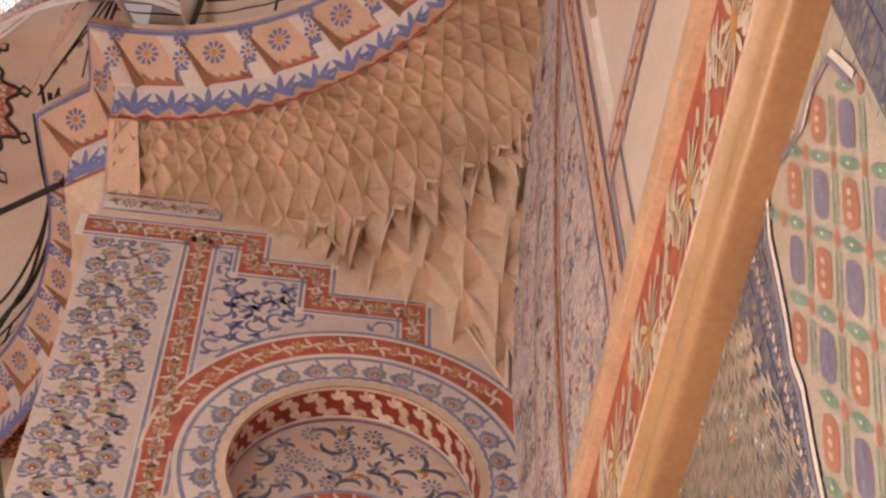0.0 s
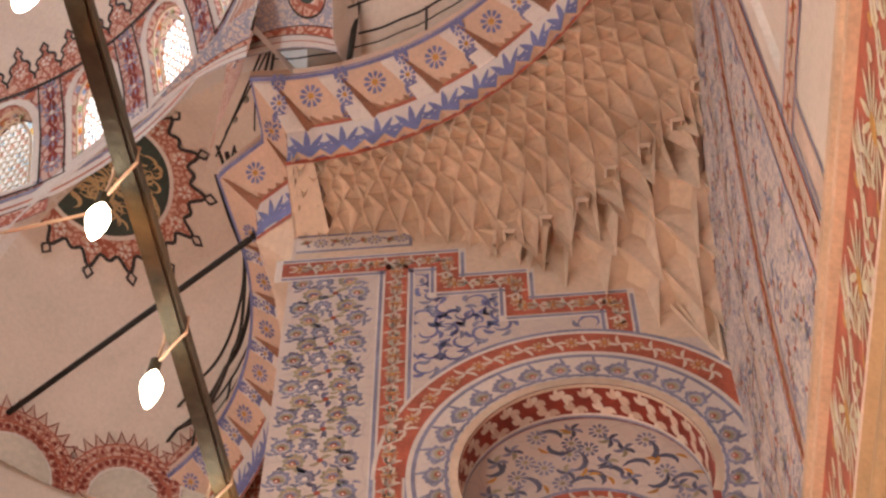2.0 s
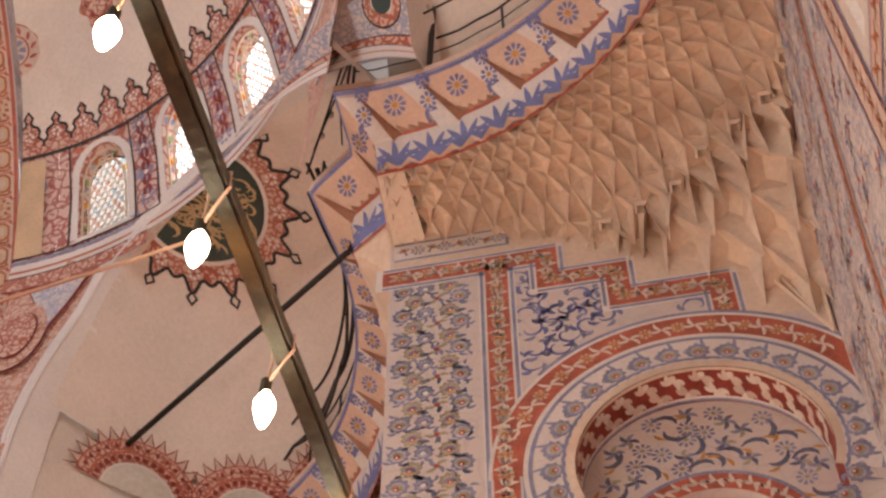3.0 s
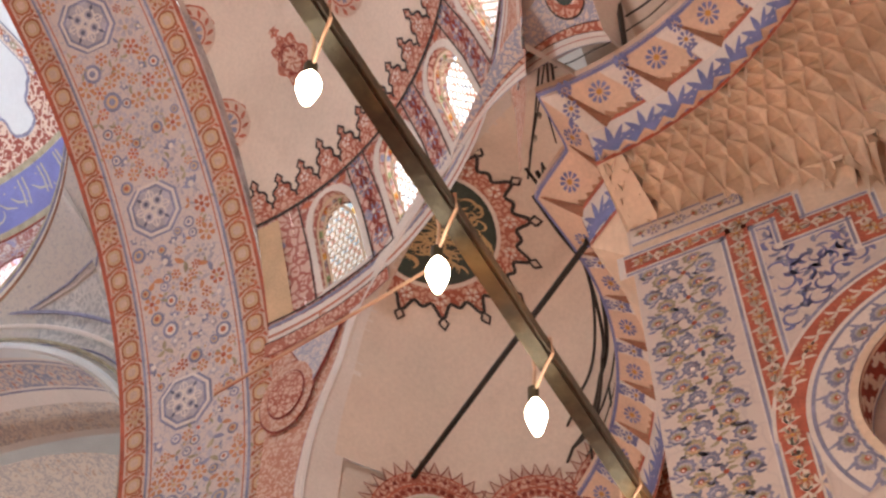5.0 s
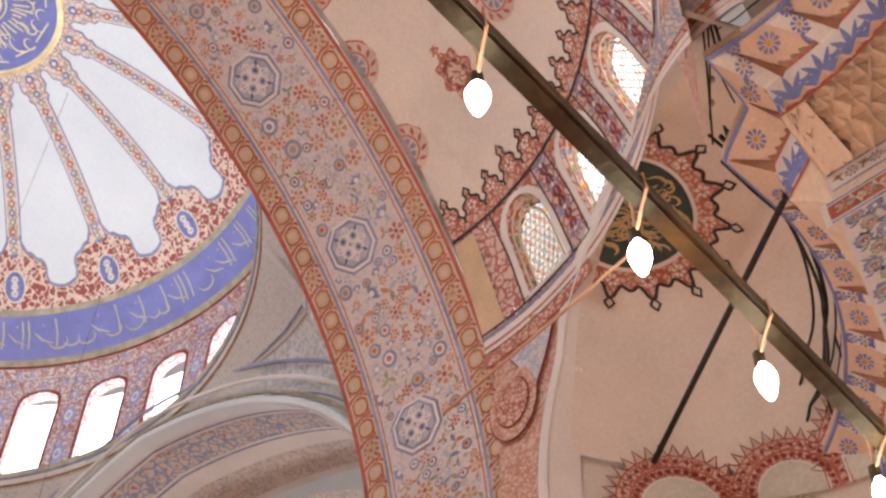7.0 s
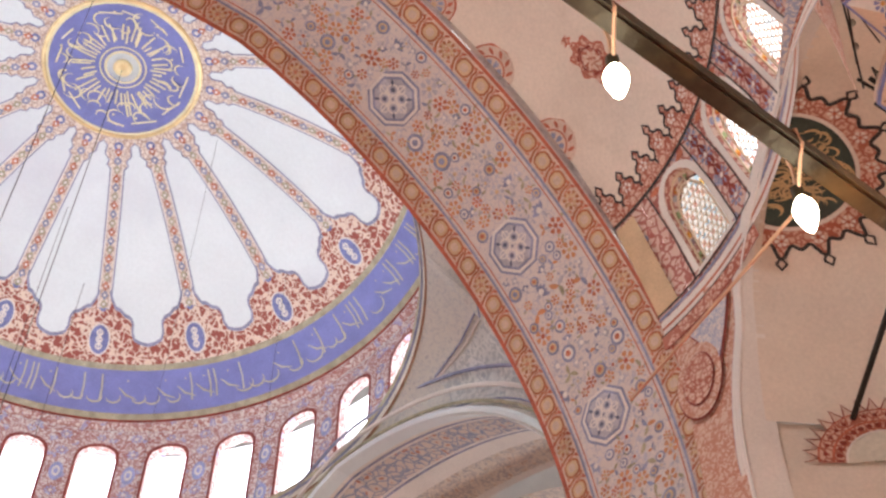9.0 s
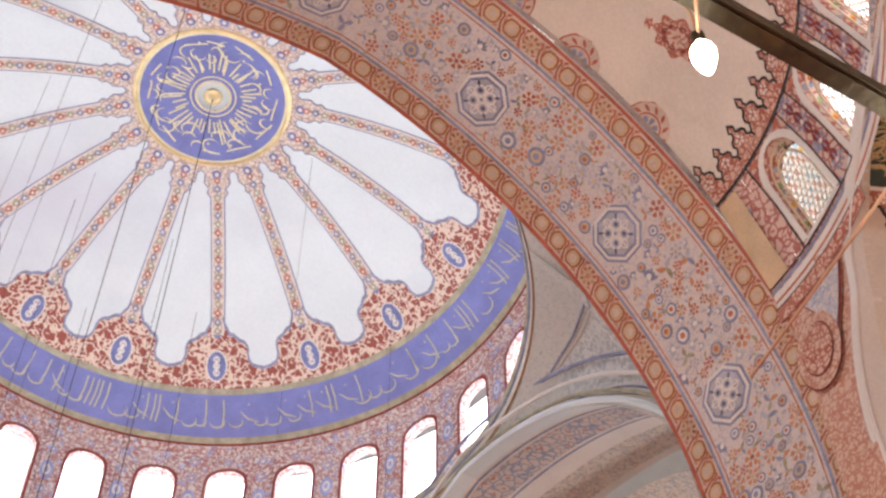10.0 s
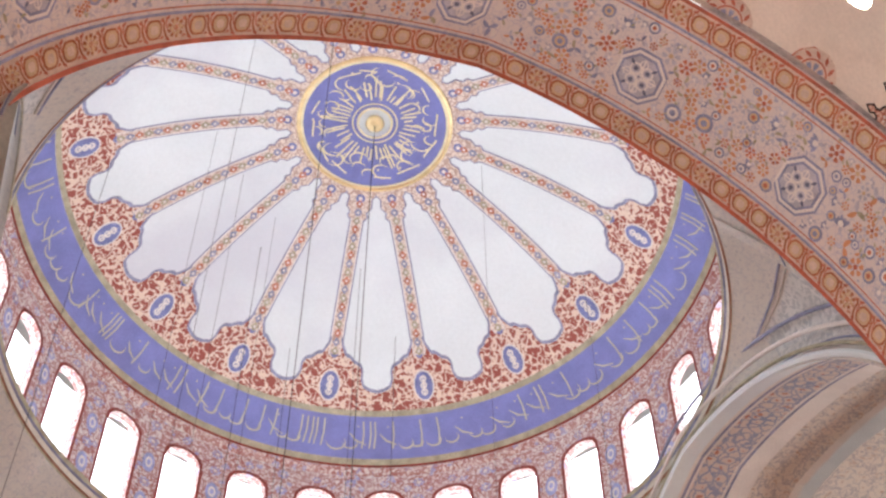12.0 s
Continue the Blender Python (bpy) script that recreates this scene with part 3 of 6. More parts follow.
def dome_ring(z0, z1, mat, level, n=120, fn=None):
    fn = fn or dome_at
    pl = lambda a, b, lift: fn(a, b, lift)
    for a, b in zip(steps(0, 360, n), steps(0, 360, n)[1:]):
        pt.add(pl, [(a, z0), (b, z0), (b, z1), (a, z1)], mat, level)


def dome_z(r):
    return DOME.z + math.sqrt(DOME_R ** 2 - r * r)


# inscription band with its mouldings
dome_ring(38.76, 39.75, BAND, 1)
dome_ring(39.74, 39.87, OLIVE, 2)
dome_ring(38.62, 38.77, OLIVE, 2)
dome_ring(38.56, 38.62, DKRED, 2)
for k in range(24):
    pl = bent(dome_at, k * 15.0, 39.25, math.degrees(1 / 9.7), 0.72)
    script(pt, pl, 0.0, 2.45, 1.15, plain("pale_gold_letters", (0.5, 0.47, 0.36), 0.6) if k == 0 else bpy.data.materials["pale_gold_letters"], 0.055, RNG)
dome_ring(38.34, 38.56, DRUMPAINT, 1)

# red lace at the foot of the white fields, rising at each rib
CUSP = ((0.0, 41.3), (0.055, 41.25), (0.09, 41.08), (0.14, 40.92), (0.19, 40.9), (0.25, 40.8), (0.31, 40.76), (0.34, 40.66), (0.335, 40.48), (0.36, 40.34), (0.43, 40.27), (0.5, 40.24))
for k in range(NRIB):
    b0 = RIB0 + k * 360 / NRIB
    pitch = 360 / NRIB
    for sg in (-1, 1):
        for (p, za), (q, zb) in zip(CUSP, CUSP[1:]):
            for h0, h1 in zip(steps(0, 1, 4), steps(0, 1, 4)[1:]):
                pt.add(dome_at, [(b0 + sg * p * pitch, 39.86 + (za - 39.86) * h0), (b0 + sg * q * pitch, 39.86 + (zb - 39.86) * h0),
                                 (b0 + sg * q * pitch, 39.86 + (zb - 39.86) * h1), (b0 + sg * p * pitch, 39.86 + (za - 39.86) * h1)], DOMELACE, 1)
        edge = [(sg * p * pitch, z) for p, z in CUSP[1:]]
        for (p, za), (q, zb) in zip(edge, edge[1:]):
            pt.line(lambda a, b, lift: dome_at(b0 + a * 6.6, b, lift), [(p / 6.6, za + 0.03), (q / 6.6, zb + 0.03)], 0.07, SLATE, 2)
    pl = tangent(dome_at, b0, 40.36)
    pt.disc(pl, 0, 0, 0.36, PALE, 3, 0.54)
    pt.disc(pl, 0, 0, 0.31, BLUE, 4, 0.48)
    for i in range(3):
        pt.ring(pl, 0, -0.22 + 0.22 * i, 0.06, 0.12, PALE, 5, 8)
    pt.leaf(pl, 0, -0.36, math.pi / 2, 0.72, 0.07, PALE, 5.5)
    pt.disc(tangent(dome_at, b0, 41.0), 0, 0, 0.13, BLUE, 3, 0.2)
    # the rib itself
    zs = [DOME.z + DOME_R * math.cos(radians(e)) for e in steps(10.4, 33.3, 22)]
    for za, zb in zip(zs, zs[1:]):
        def w(z, half):
            return math.degrees(half / math.sqrt(DOME_R ** 2 - (z - DOME.z) ** 2))
        for half, mat, lv in ((0.245, SLATE, 1), (0.205, PALE, 2), (0.155, RIBPAINT, 3)):
            pt.add(lambda a, b, lift: dome_at(b0 + a, b, lift), [(-w(za, half), za), (w(za, half), za), (w(zb, half), zb), (-w(zb, half), zb)], mat, lv)
    for i, e in enumerate(steps(12.0, 32.6, 17)):
        pl = tangent(dome_at, b0, DOME.z + DOME_R * math.cos(radians(e)))
        pt.add(pl, [(0, -0.17), (0.12, 0), (0, 0.17), (-0.12, 0)], (ROSE, SLATE, OLIVE)[i % 3], 4)
        pt.disc(pl, 0, 0, 0.05, PALE, 5, n=6)
    # flared rib head at the crown medallion
    pl = tangent(dome_at, b0, dome_z(3.05))
    pt.add(pl, [(-0.22, -0.55), (0.22, -0.55), (0.36, -0.35), (0.3, -0.2), (0.44, 0.0), (0.4, 0.3), (0.52, 0.45), (0.5, 0.75), (-0.5, 0.75), (-0.52, 0.45), (-0.4, 0.3), (-0.44, 0), (-0.3, -0.2), (-0.36, -0.35)], SLATE, 2)
    pt.add(pl, [(-0.18, -0.5), (0.18, -0.5), (0.31, -0.35), (0.25, -0.2), (0.39, 0.0), (0.35, 0.3), (0.47, 0.45), (0.47, 0.75), (-0.47, 0.75), (-0.47, 0.45), (-0.35, 0.3), (-0.39, 0), (-0.25, -0.2), (-0.31, -0.35)], RIBPAINT, 3)
    pt.disc(pl, 0, -0.2, 0.12, BLUE, 4)
    pt.disc(pl, 0, 0.3, 0.15, BLUE, 4)
    pt.disc(pl, 0, 0.3, 0.07, PALE, 5)
# crown medallion
GOLDPAINT = plain("gilt_letter_paint", (0.78, 0.7, 0.46), 0.5, 0.1, 3, 25)
flat = lambda a, b, lift: Vector((DOME.x + a, DOME.y + b, DOME.z + math.sqrt((DOME_R - lift) ** 2 - a * a - b * b)))
for r0, r1 in zip(steps(0.5, 2.3, 6), steps(0.5, 2.3, 6)[1:]):
    pt.ring(flat, 0, 0, r0, r1, BAND, 3, 64)
for k, (r0, r1) in enumerate(((2.26, 2.34), (0.5, 0.58), (0.68, 0.73))):
    pt.ring(flat, 0, 0, r0, r1, GOLDPAINT, 6, 40)
for i in range(46):
    # upright strokes in fans, leaning a little
    a = 2 * math.pi * i / 46 + RNG.uniform(-0.04, 0.04)
    r0, r1 = RNG.uniform(0.82, 1.0), RNG.uniform(1.2, 1.75)
    lean = RNG.uniform(-0.12, 0.12)
    pt.line(flat, [(r * math.cos(a + lean * (r - r0)), r * math.sin(a + lean * (r - r0))) for r in steps(r0, r1, 4)], 0.06, GOLDPAINT, 6)
for i in range(38):
    # bowls and sweeping curves towards the rim
    a, rr, q = 2 * math.pi * i / 38 + RNG.uniform(-0.06, 0.06), RNG.uniform(1.35, 1.9), RNG.uniform(0.16, 0.34)
    t0 = RNG.uniform(0, 6.28)
    ex, ey = rr * math.cos(a), rr * math.sin(a)
    arc = [(ex + q * math.cos(t0 + t), ey + 0.75 * q * math.sin(t0 + t)) for t in steps(0, RNG.uniform(2.4, 4.6), 10)]
    pt.line(flat, [(x, y) for x, y in arc if math.hypot(x, y) < 2.2], 0.06, GOLDPAINT, 7, True)
for i in range(12):
    a = 2 * math.pi * i / 12 + RNG.uniform(-0.15, 0.15)
    pt.line(flat, [((2.02 - 0.1 * math.sin(5 * (t - a))) * math.cos(t), (2.02 - 0.1 * math.sin(5 * (t - a))) * math.sin(t)) for t in steps(a, a + RNG.uniform(0.25, 0.42), 7)], 0.055, GOLDPAINT, 8)
    pt.disc(flat, RNG.uniform(1.5, 2.0) * math.cos(a + 0.25), RNG.uniform(1.5, 2.0) * math.sin(a + 0.25), 0.045, GOLDPAINT, 8, n=6)
pt.done()
s = Sheet()
for r, t in ((2.4, 0.08),):
    n = 64
    for i in range(n):
        for j in range(8):
            def P(i, j):
                a, w = 2 * math.pi * i / n, 2 * math.pi * j / 8
                q = r + t * math.cos(w)
                return Vector((DOME.x + q * math.cos(a), DOME.y + q * math.sin(a), dome_z(r) + t * math.sin(w) - 0.03))
            s.add([P(i, j), P(i + 1, j), P(i + 1, j + 1), P(i, j + 1)])
s.make("gilded_ring", GOLD, dome, "gilded ring round the crown medallion", True)
bm = bmesh.new()
bmesh.ops.create_uvsphere(bm, u_segments=20, v_segments=10, radius=0.3)
bmesh.ops.scale(bm, vec=(1, 1, 0.5), verts=bm.verts)
bmesh.ops.translate(bm, vec=(DOME.x, DOME.y, DOME.z + DOME_R - 0.12), verts=bm.verts)
part("crown_boss", bm, GOLD, dome, "gilded boss", True)

PALEBLUE = plain("faded_blue_paint", (0.34, 0.36, 0.58), 0.75, 0.2, 3, 30)
# drum: dark red frames round the windows, blue blossoms between them
pt = Paint(dome, 0.012)
for i in range(NWIN):
    c = WIN0 + i * 360 / NWIN
    rim = [(math.radians(u - c) * DRUM_R, v) for u, v in rims[i]]
    out = [(x * 1.15, v + (0.1 if v > 37.0 else 0)) for x, v in rim]
    pl = lambda a, b, lift: drum_at(c + math.degrees(a / DRUM_R), b, lift)
    for (a, b, q, d) in zip(rim, rim[1:], out, out[1:]):
        pt.add(pl, [a, q, d, b], DKRED, 2)
    m = lambda a, b, lift: drum_at(c + 180 / NWIN + math.degrees(a / DRUM_R), b, lift)
    for v in (34.6, 36.3):
        pt.disc(m, 0, v, 0.22, PALEBLUE, 2, 0.42)
        pt.ring(m, 0, v, 0.07, 0.13, PALE, 3, 10, 1.8)
    for v in (35.45, 37.25, 38.0):
        pt.flower(m, 0, v, 0.2, 8, PALEBLUE, PALE, 2)
    pt.flower(pl, 0, 38.0, 0.15, 6, PALEBLUE, PALE, 2)
pt.done()
# window bars and glass
LEADED = bpy.data.materials.new("clear_leaded_glass")
LEADED.use_nodes = True
nt = LEADED.node_tree
nt.nodes.remove(nt.nodes["Principled BSDF"])
tr = nt.nodes.new("ShaderNodeBsdfTransparent")
tr.inputs[0].default_value = (0.92, 0.95, 1, 1)
nt.links.new(tr.outputs[0], nt.nodes["Material Output"].inputs[0])
for i in range(NWIN):
    c = WIN0 + i * 360 / NWIN
    wob = tagged(new("dome_window"), "tall round-headed dome window with clear leaded glass", "window", "dome windows", "structure")
    s = Sheet()
    f3 = lambda a, b: drum_at(c + math.degrees(a / DRUM_R), b, -0.22)
    s.tube([drum_at(u, v, -0.2) for u, v in rims[i] + rims[i][:1]], 0.025, 5)
    s.make("window_frame", PALE, wob)
    s = Sheet()
    s.add([drum_at(u, v, -0.25) for u, v in rims[i]])
    s.make("pane", LEADED, wob)

# ---- great arch paint ----
pt = Paint(ga, 0.008)
sp = lambda a, b, lift: soffit(a, b, lift)
L = ARCH_LEN + 5.9
for y0, y1, mat, lv in ((ARCH_Y0, ARCH_Y0 + 0.08, RED, 2), (ARCH_Y0 + 0.08, ARCH_Y0 + 0.6, PINK, 1), (ARCH_Y0 + 0.6, ARCH_Y0 + 0.66, SLATE, 2), (ARCH_Y0 + 0.72, ARCH_Y0 + 0.75, ROSE, 2),
                        (ARCH_Y1 - 0.1, ARCH_Y1, RED, 2), (ARCH_Y1 - 0.6, ARCH_Y1 - 0.1, PINK, 1), (ARCH_Y1 - 0.66, ARCH_Y1 - 0.6, SLATE, 2), (ARCH_Y1 - 0.75, ARCH_Y1 - 0.72, ROSE, 2)):
    for a, b in zip(steps(-L, L, 90), steps(-L, L, 90)[1:]):
        pt.add(sp, [(a, y0), (b, y0), (b, y1), (a, y1)], mat, lv)
BUFF = plain("buff_paint", (0.6, 0.43, 0.27), 0.8)
SIENNA = plain("burnt_sienna_outline", (0.4, 0.14, 0.06), 0.75, 0.25, 3, 30)


def cartouche(pl, half, wide, mat, level):
    """Rounded eight-sided link of the border chain."""
    pt.add(pl, [(half * x, wide * y) for x, y in ((-1, -0.45), (-0.6, -0.95), (0, -1), (0.6, -0.95), (1, -0.45), (1, 0.45), (0.6, 0.95), (0, 1), (-0.6, 0.95), (-1, 0.45))], mat, level)


k = 0
a = -L
while a < L:
    for yc in (ARCH_Y0 + 0.34, ARCH_Y1 - 0.35):
        pl = tangent(soffit, a, yc)
        if k % 4 < 3:
            cartouche(pl, 0.2, 0.2, SIENNA, 2)
            cartouche(pl, 0.155, 0.155, BUFF, 3)
            cartouche(pl, 0.09, 0.09, PINK, 4)
        else:
            pt.flower(pl, 0, 0, 0.21, 9, SIENNA, ROSE, 2)
            pt.ring(pl, 0, 0, 0.1, 0.13, BUFF, 4, 12)
            for w in (0.6, 2.5, 3.8, 5.6):
                pt.leaf(pl, 0, 0, w, 0.2, 0.06, BUFF, 3, 0.8)
        # winding ribbon between two links, with small buds in the corners
        pt.line(pl, [(0.2, -0.21), (0.25, -0.12), (0.24, 0), (0.28, 0.12), (0.34, 0.21)], 0.05, SIENNA, 3)
        pt.line(pl, [(0.31, -0.21), (0.3, -0.08), (0.33, 0.04)], 0.03, ROSE, 3.5)
        for sg in (-1, 1):
            pt.leaf(pl, 0.27, sg * 0.2, -sg * 0.4, 0.12, 0.06, RED, 4, sg * 0.9)
            pt.leaf(pl, 0.24, sg * 0.17, math.pi + sg * 0.6, 0.1, 0.05, ROSE, 4, -sg * 0.9)
    a += 0.53
    k += 1
OCTS = [-18.7, -14.4, -10.1, -5.4, -0.8, 3.31, 7.54, 11.96, 16.3]
OCT_Y = 13.23
for o in OCTS:
    pl = tangent(soffit, o, OCT_Y)
    oc = lambda r: [(r * math.cos(radians(22.5 + 45 * i)), r * math.sin(radians(22.5 + 45 * i))) for i in range(9)]
    pt.add(pl, oc(0.66)[:8], SLATE, 2)
    pt.add(pl, oc(0.6)[:8], PALE, 3)
    pt.add(pl, oc(0.53)[:8], SLATE, 4)
    pt.add(pl, oc(0.47)[:8], MAUVE, 5)
    # interlaced knot: four loops, corner leaves and a small star
    for i in range(4):
        w = math.pi * i / 2 + math.pi / 4
        pt.ring(pl, 0.2 * math.cos(w), 0.2 * math.sin(w), 0.1, 0.14, PALE, 6, 12)
        pt.disc(pl, 0.2 * math.cos(w), 0.2 * math.sin(w), 0.055, BLACKBLUE, 6, n=8)
        q = math.pi * i / 2
        pt.ring(pl, 0.3 * math.cos(q), 0.3 * math.sin(q), 0.07, 0.1, PALE, 7, 10)
        pt.line(pl, [(0.1 * math.cos(q), 0.1 * math.sin(q)), (0.42 * math.cos(q), 0.42 * math.sin(q))], 0.035, PALE, 7.5)
        pt.leaf(pl, 0.3 * math.cos(w), 0.3 * math.sin(w), w, 0.14, 0.07, BLACKBLUE, 7)
    pt.flower(pl, 0, 0, 0.09, 8, PALE, BLACKBLUE, 8)
placed = []
tries = 0
TERRA = plain("terracotta_paint", (0.58, 0.27, 0.14), 0.8)
while len(placed) < 1500 and tries < 40000:
    tries += 1
    a, y = RNG.uniform(-L, L), RNG.uniform(ARCH_Y0 + 0.88, ARCH_Y1 - 0.88)
    r = RNG.uniform(0.1, 0.22)
    if any(math.hypot(a - o, y - OCT_Y) < 0.64 + r for o in OCTS) or any((a - p) ** 2 + (y - q) ** 2 < (0.88 * (r + s)) ** 2 for p, q, s in placed):
        continue
    placed.append((a, y, r))
    pl = tangent(soffit, a, y, RNG.uniform(0, 6.28))
    kind = RNG.random()
    if kind < 0.42:
        pt.flower(pl, 0, 0, r, 6, RNG.choice((TERRA, ROSE, TERRA, MAUVE)), RNG.choice((BUFF, RED)), 2)
        pt.leaf(pl, -r, 0, math.pi, r, r * 0.4, OLIVE, 2, 0.7)
    elif kind < 0.6:
        pt.carnation(pl, 0, 0, r * 1.1, 0, RNG.choice((SLATE, MAUVE, SLATE)), PALE, MAUVE, 2)
    elif kind < 0.8:
        pt.disc(pl, 0, 0, r, SLATE, 2)
        pt.disc(pl, 0, 0, r * 0.65, RNG.choice((PALE, BUFF)), 3)
        pt.disc(pl, 0, 0, r * 0.35, RNG.choice((SLATE, ROSE)), 4)
    else:
        for i in range(3):
            pt.leaf(pl, 0, 0, 2.1 * i, r * 1.2, r * 0.55, RNG.choice((MAUVE, TERRA, OLIVE, SLATE)), 2, 0.4)
pt.done()

# ---- half dome paint ----
pt = Paint(hd, 0.01)
hp = lambda a, b, lift: half_at(a, b, lift)


def half_ring(z0, z1, mat, level, a0=91.5, a1=255.5, n=76):
    for a, b in zip(steps(a0, a1, n), steps(a0, a1, n)[1:]):
        pt.add(hp, [(a, z0), (b, z0), (b, z1), (a, z1)], mat, level)


half_ring(27.1, 27.16, BLACK, 3)
half_ring(27.16, 27.3, CRESTPAINT, 2)
half_ring(24.86, 24.9, BLACK, 3)
half_ring(24.74, 24.82, SLATE, 2)
half_ring(24.4, 24.72, PALE, 2)
half_ring(24.5, 24.56, ROSE, 3)
RC = math.sqrt(HALF_R ** 2 - 4.2 ** 2)
for k in range(38):
    c = HWIN[0] - 11.9 + 4.783 * k
    if not 90 < c < 254:
        continue
    pl = bent(half_at, c, 27.3, math.degrees(1 / RC), 0.86)
    h = 0.78 if k % 3 == 0 else 0.66
    out = [(-0.31, 0), (-0.31, 0.12), (-0.2, 0.24), (-0.24, 0.36), (-0.2, 0.44), (-0.08, 0.5), (-0.05, 0.58), (-0.1, 0.66), (0, 0.8), (0.1, 0.66), (0.05, 0.58), (0.08, 0.5), (0.2, 0.44), (0.24, 0.36), (0.2, 0.24), (0.31, 0.12), (0.31, 0)]
    out = [(x, y * h / 0.78) for x, y in out]
    pt.add(pl, out, CRESTPAINT, 2)
    pt.line(pl, out, 0.055, BLACK, 3)
    pt.flower(pl, 0, 0.25, 0.11, 5, PALE, RED, 4)
for i, c in enumerate(HWIN):
    rim = hrims[i]
    rr = [(math.radians(u - c) * 8.0, v) for u, v in rim]
    pl = lambda a, b, lift: half_at(c + math.degrees(a / 8.0), b, lift)
    # plain plaster field round the window, with its dark outlines
    n = len(rr)
    for j in range(n - 1):
        a, b = rr[j], rr[j + 1]
        k = lambda p: (max(-0.7, min(0.7, p[0] * 1.3)), p[1] + (0.1 if p[1] > 26.25 else 0))
        pt.add(pl, [a, k(a), k(b), b], PALE, 2)
    pt.add(pl, [(-0.7, 24.9), (0.7, 24.9), (0.56, 25.01), (-0.56, 25.01)], PALE, 2)
    for sg in (-1, 1):
        pt.line(pl, [(sg * 0.73, 24.88), (sg * 0.73, 26.0), (sg * 0.73, 27.1)], 0.04, BLACK, 3)
        pt.leaf(pl, sg * 0.66, 27.0, math.pi if sg > 0 else 0, 0.3, 0.12, ROSE, 3)
    m = lambda a, b, lift: half_at(c + 7.175 + math.degrees(a / 8.0), b, lift)
    for v in (25.25, 25.85, 26.45, 26.95):
        pt.flower(m, 0, v, 0.2, 8, SLATE, PALE, 3)
    for v in (25.55, 26.15, 26.72):
        for sg in (-1, 1):
            pt.leaf(m, 0, v, math.pi / 2 - sg * 0.9, 0.3, 0.1, DKRED, 3, sg * 0.9)
            pt.leaf(m, 0, v, -math.pi / 2 + sg * 0.9, 0.3, 0.1, DKRED, 3, -sg * 0.9)
# blind ochre panel beside the great arch
pt.add(hp, [(91.6, 24.9), (95.6, 24.9), (95.6, 27.05), (91.6, 27.05)], BUFF, 3)
pt.add(hp, [(91.9, 25.1), (95.0, 25.1), (95.0, 26.5), (93.5, 26.9), (91.9, 26.5)], OCHRETRACE, 4)
# round medallions at the mouth, cartouche on the vault
for u, z, r in ((91.0, 30.35, 0.62), (91.0, 29.05, 0.62), (91.0, 31.2, 0.6), (130.5, 29.25, 0.62), (95.5, 31.1, 0.5)):
    pl = tangent(half_at, u, z)
    pt.disc(pl, 0, 0, r, RED, 2, n=28)
    pt.disc(pl, 0, 0, r * 0.9, PINK, 3, n=28)
    pt.ring(pl, 0, 0, r * 0.5, r * 0.56, RED, 4)
    pt.flower(pl, 0, 0, r * 0.45, 8, SLATE, BUFF, 4)
    for i in range(12):
        pt.leaf(pl, r * 0.6 * math.cos(i * 0.5236), r * 0.6 * math.sin(i * 0.5236), i * 0.5236 + 0.8, r * 0.3, 0.08, RED, 4)
for u, z in ((110.97, 29.3), (137, 30.2), (160, 29.4), (185, 30.1), (205, 29.4)):
    pl = tangent(half_at, u, z)
    lobe = lambda k: [(k * (0.37 + 0.06 * math.cos(8 * w)) * math.cos(w), k * (0.56 + 0.07 * math.cos(8 * w)) * math.sin(w)) for w in steps(0, 2 * math.pi, 40)]
    pt.add(pl, lobe(1.06)[:-1], RED, 2)
    pt.add(pl, lobe(0.98)[:-1], CRESTPAINT, 3)
    pt.ring(pl, 0, 0, 0.2, 0.225, DKRED, 4, 20, 1.5)
    for i in range(8):
        w = math.pi * i / 4
        pt.leaf(pl, 0.07 * math.cos(w), 0.1 * math.sin(w), w, 0.16, 0.07, PINK, 5, 0.5)
        pt.leaf(pl, 0.24 * math.cos(w + 0.4), 0.36 * math.sin(w + 0.4), w + 1.4, 0.16, 0.05, DKRED, 4, 0.9)
    for sg in (-1, 1):
        pt.line(pl, [(0, sg * 0.58), (0, sg * 0.68)], 0.05, RED, 2)
        pt.add(pl, [(x * 0.42, sg * 0.84 + y * 0.36) for x, y in lobe(1)[:-1]], RED, 3)
        pt.add(pl, [(x * 0.34, sg * 0.84 + y * 0.28) for x, y in lobe(1)[:-1]], CRESTPAINT, 4)
pt.done()
# spandrel beside the great arch: blue tracery panel, roundel and ruled borders
BLUETRACERY = arabesque("blue_spandrel_tracery", (0.66, 0.58, 0.53), (0.3, 0.34, 0.47), (0.33, 0.36, 0.5), 9.0, 0.13, 0.2, 0.6)
pt = Paint(hd, 0.02)


def col_at(a, z, lift=0.0):
    p = half_col(a, z)
    return p + (Vector((HALF.x, HALF.y, p.z)) - p).normalized() * lift


def panel(corners, mat, level, n=6):
    """Three-cornered field that follows the wall."""
    A, B, C = corners
    for i in range(n):
        for j in range(n):
            q = []
            for di, dj in ((0, 0), (1, 0), (1, 1), (0, 1)):
                u, v = (i + di) / n, (j + dj) / n
                q.append((A[0] + u * (B[0] - A[0]) * (1 - v) + u * v * (C[0] - A[0]), A[1] + u * (B[1] - A[1]) * (1 - v) + u * v * (C[1] - A[1])))
            pt.add(col_at, q, mat, level)


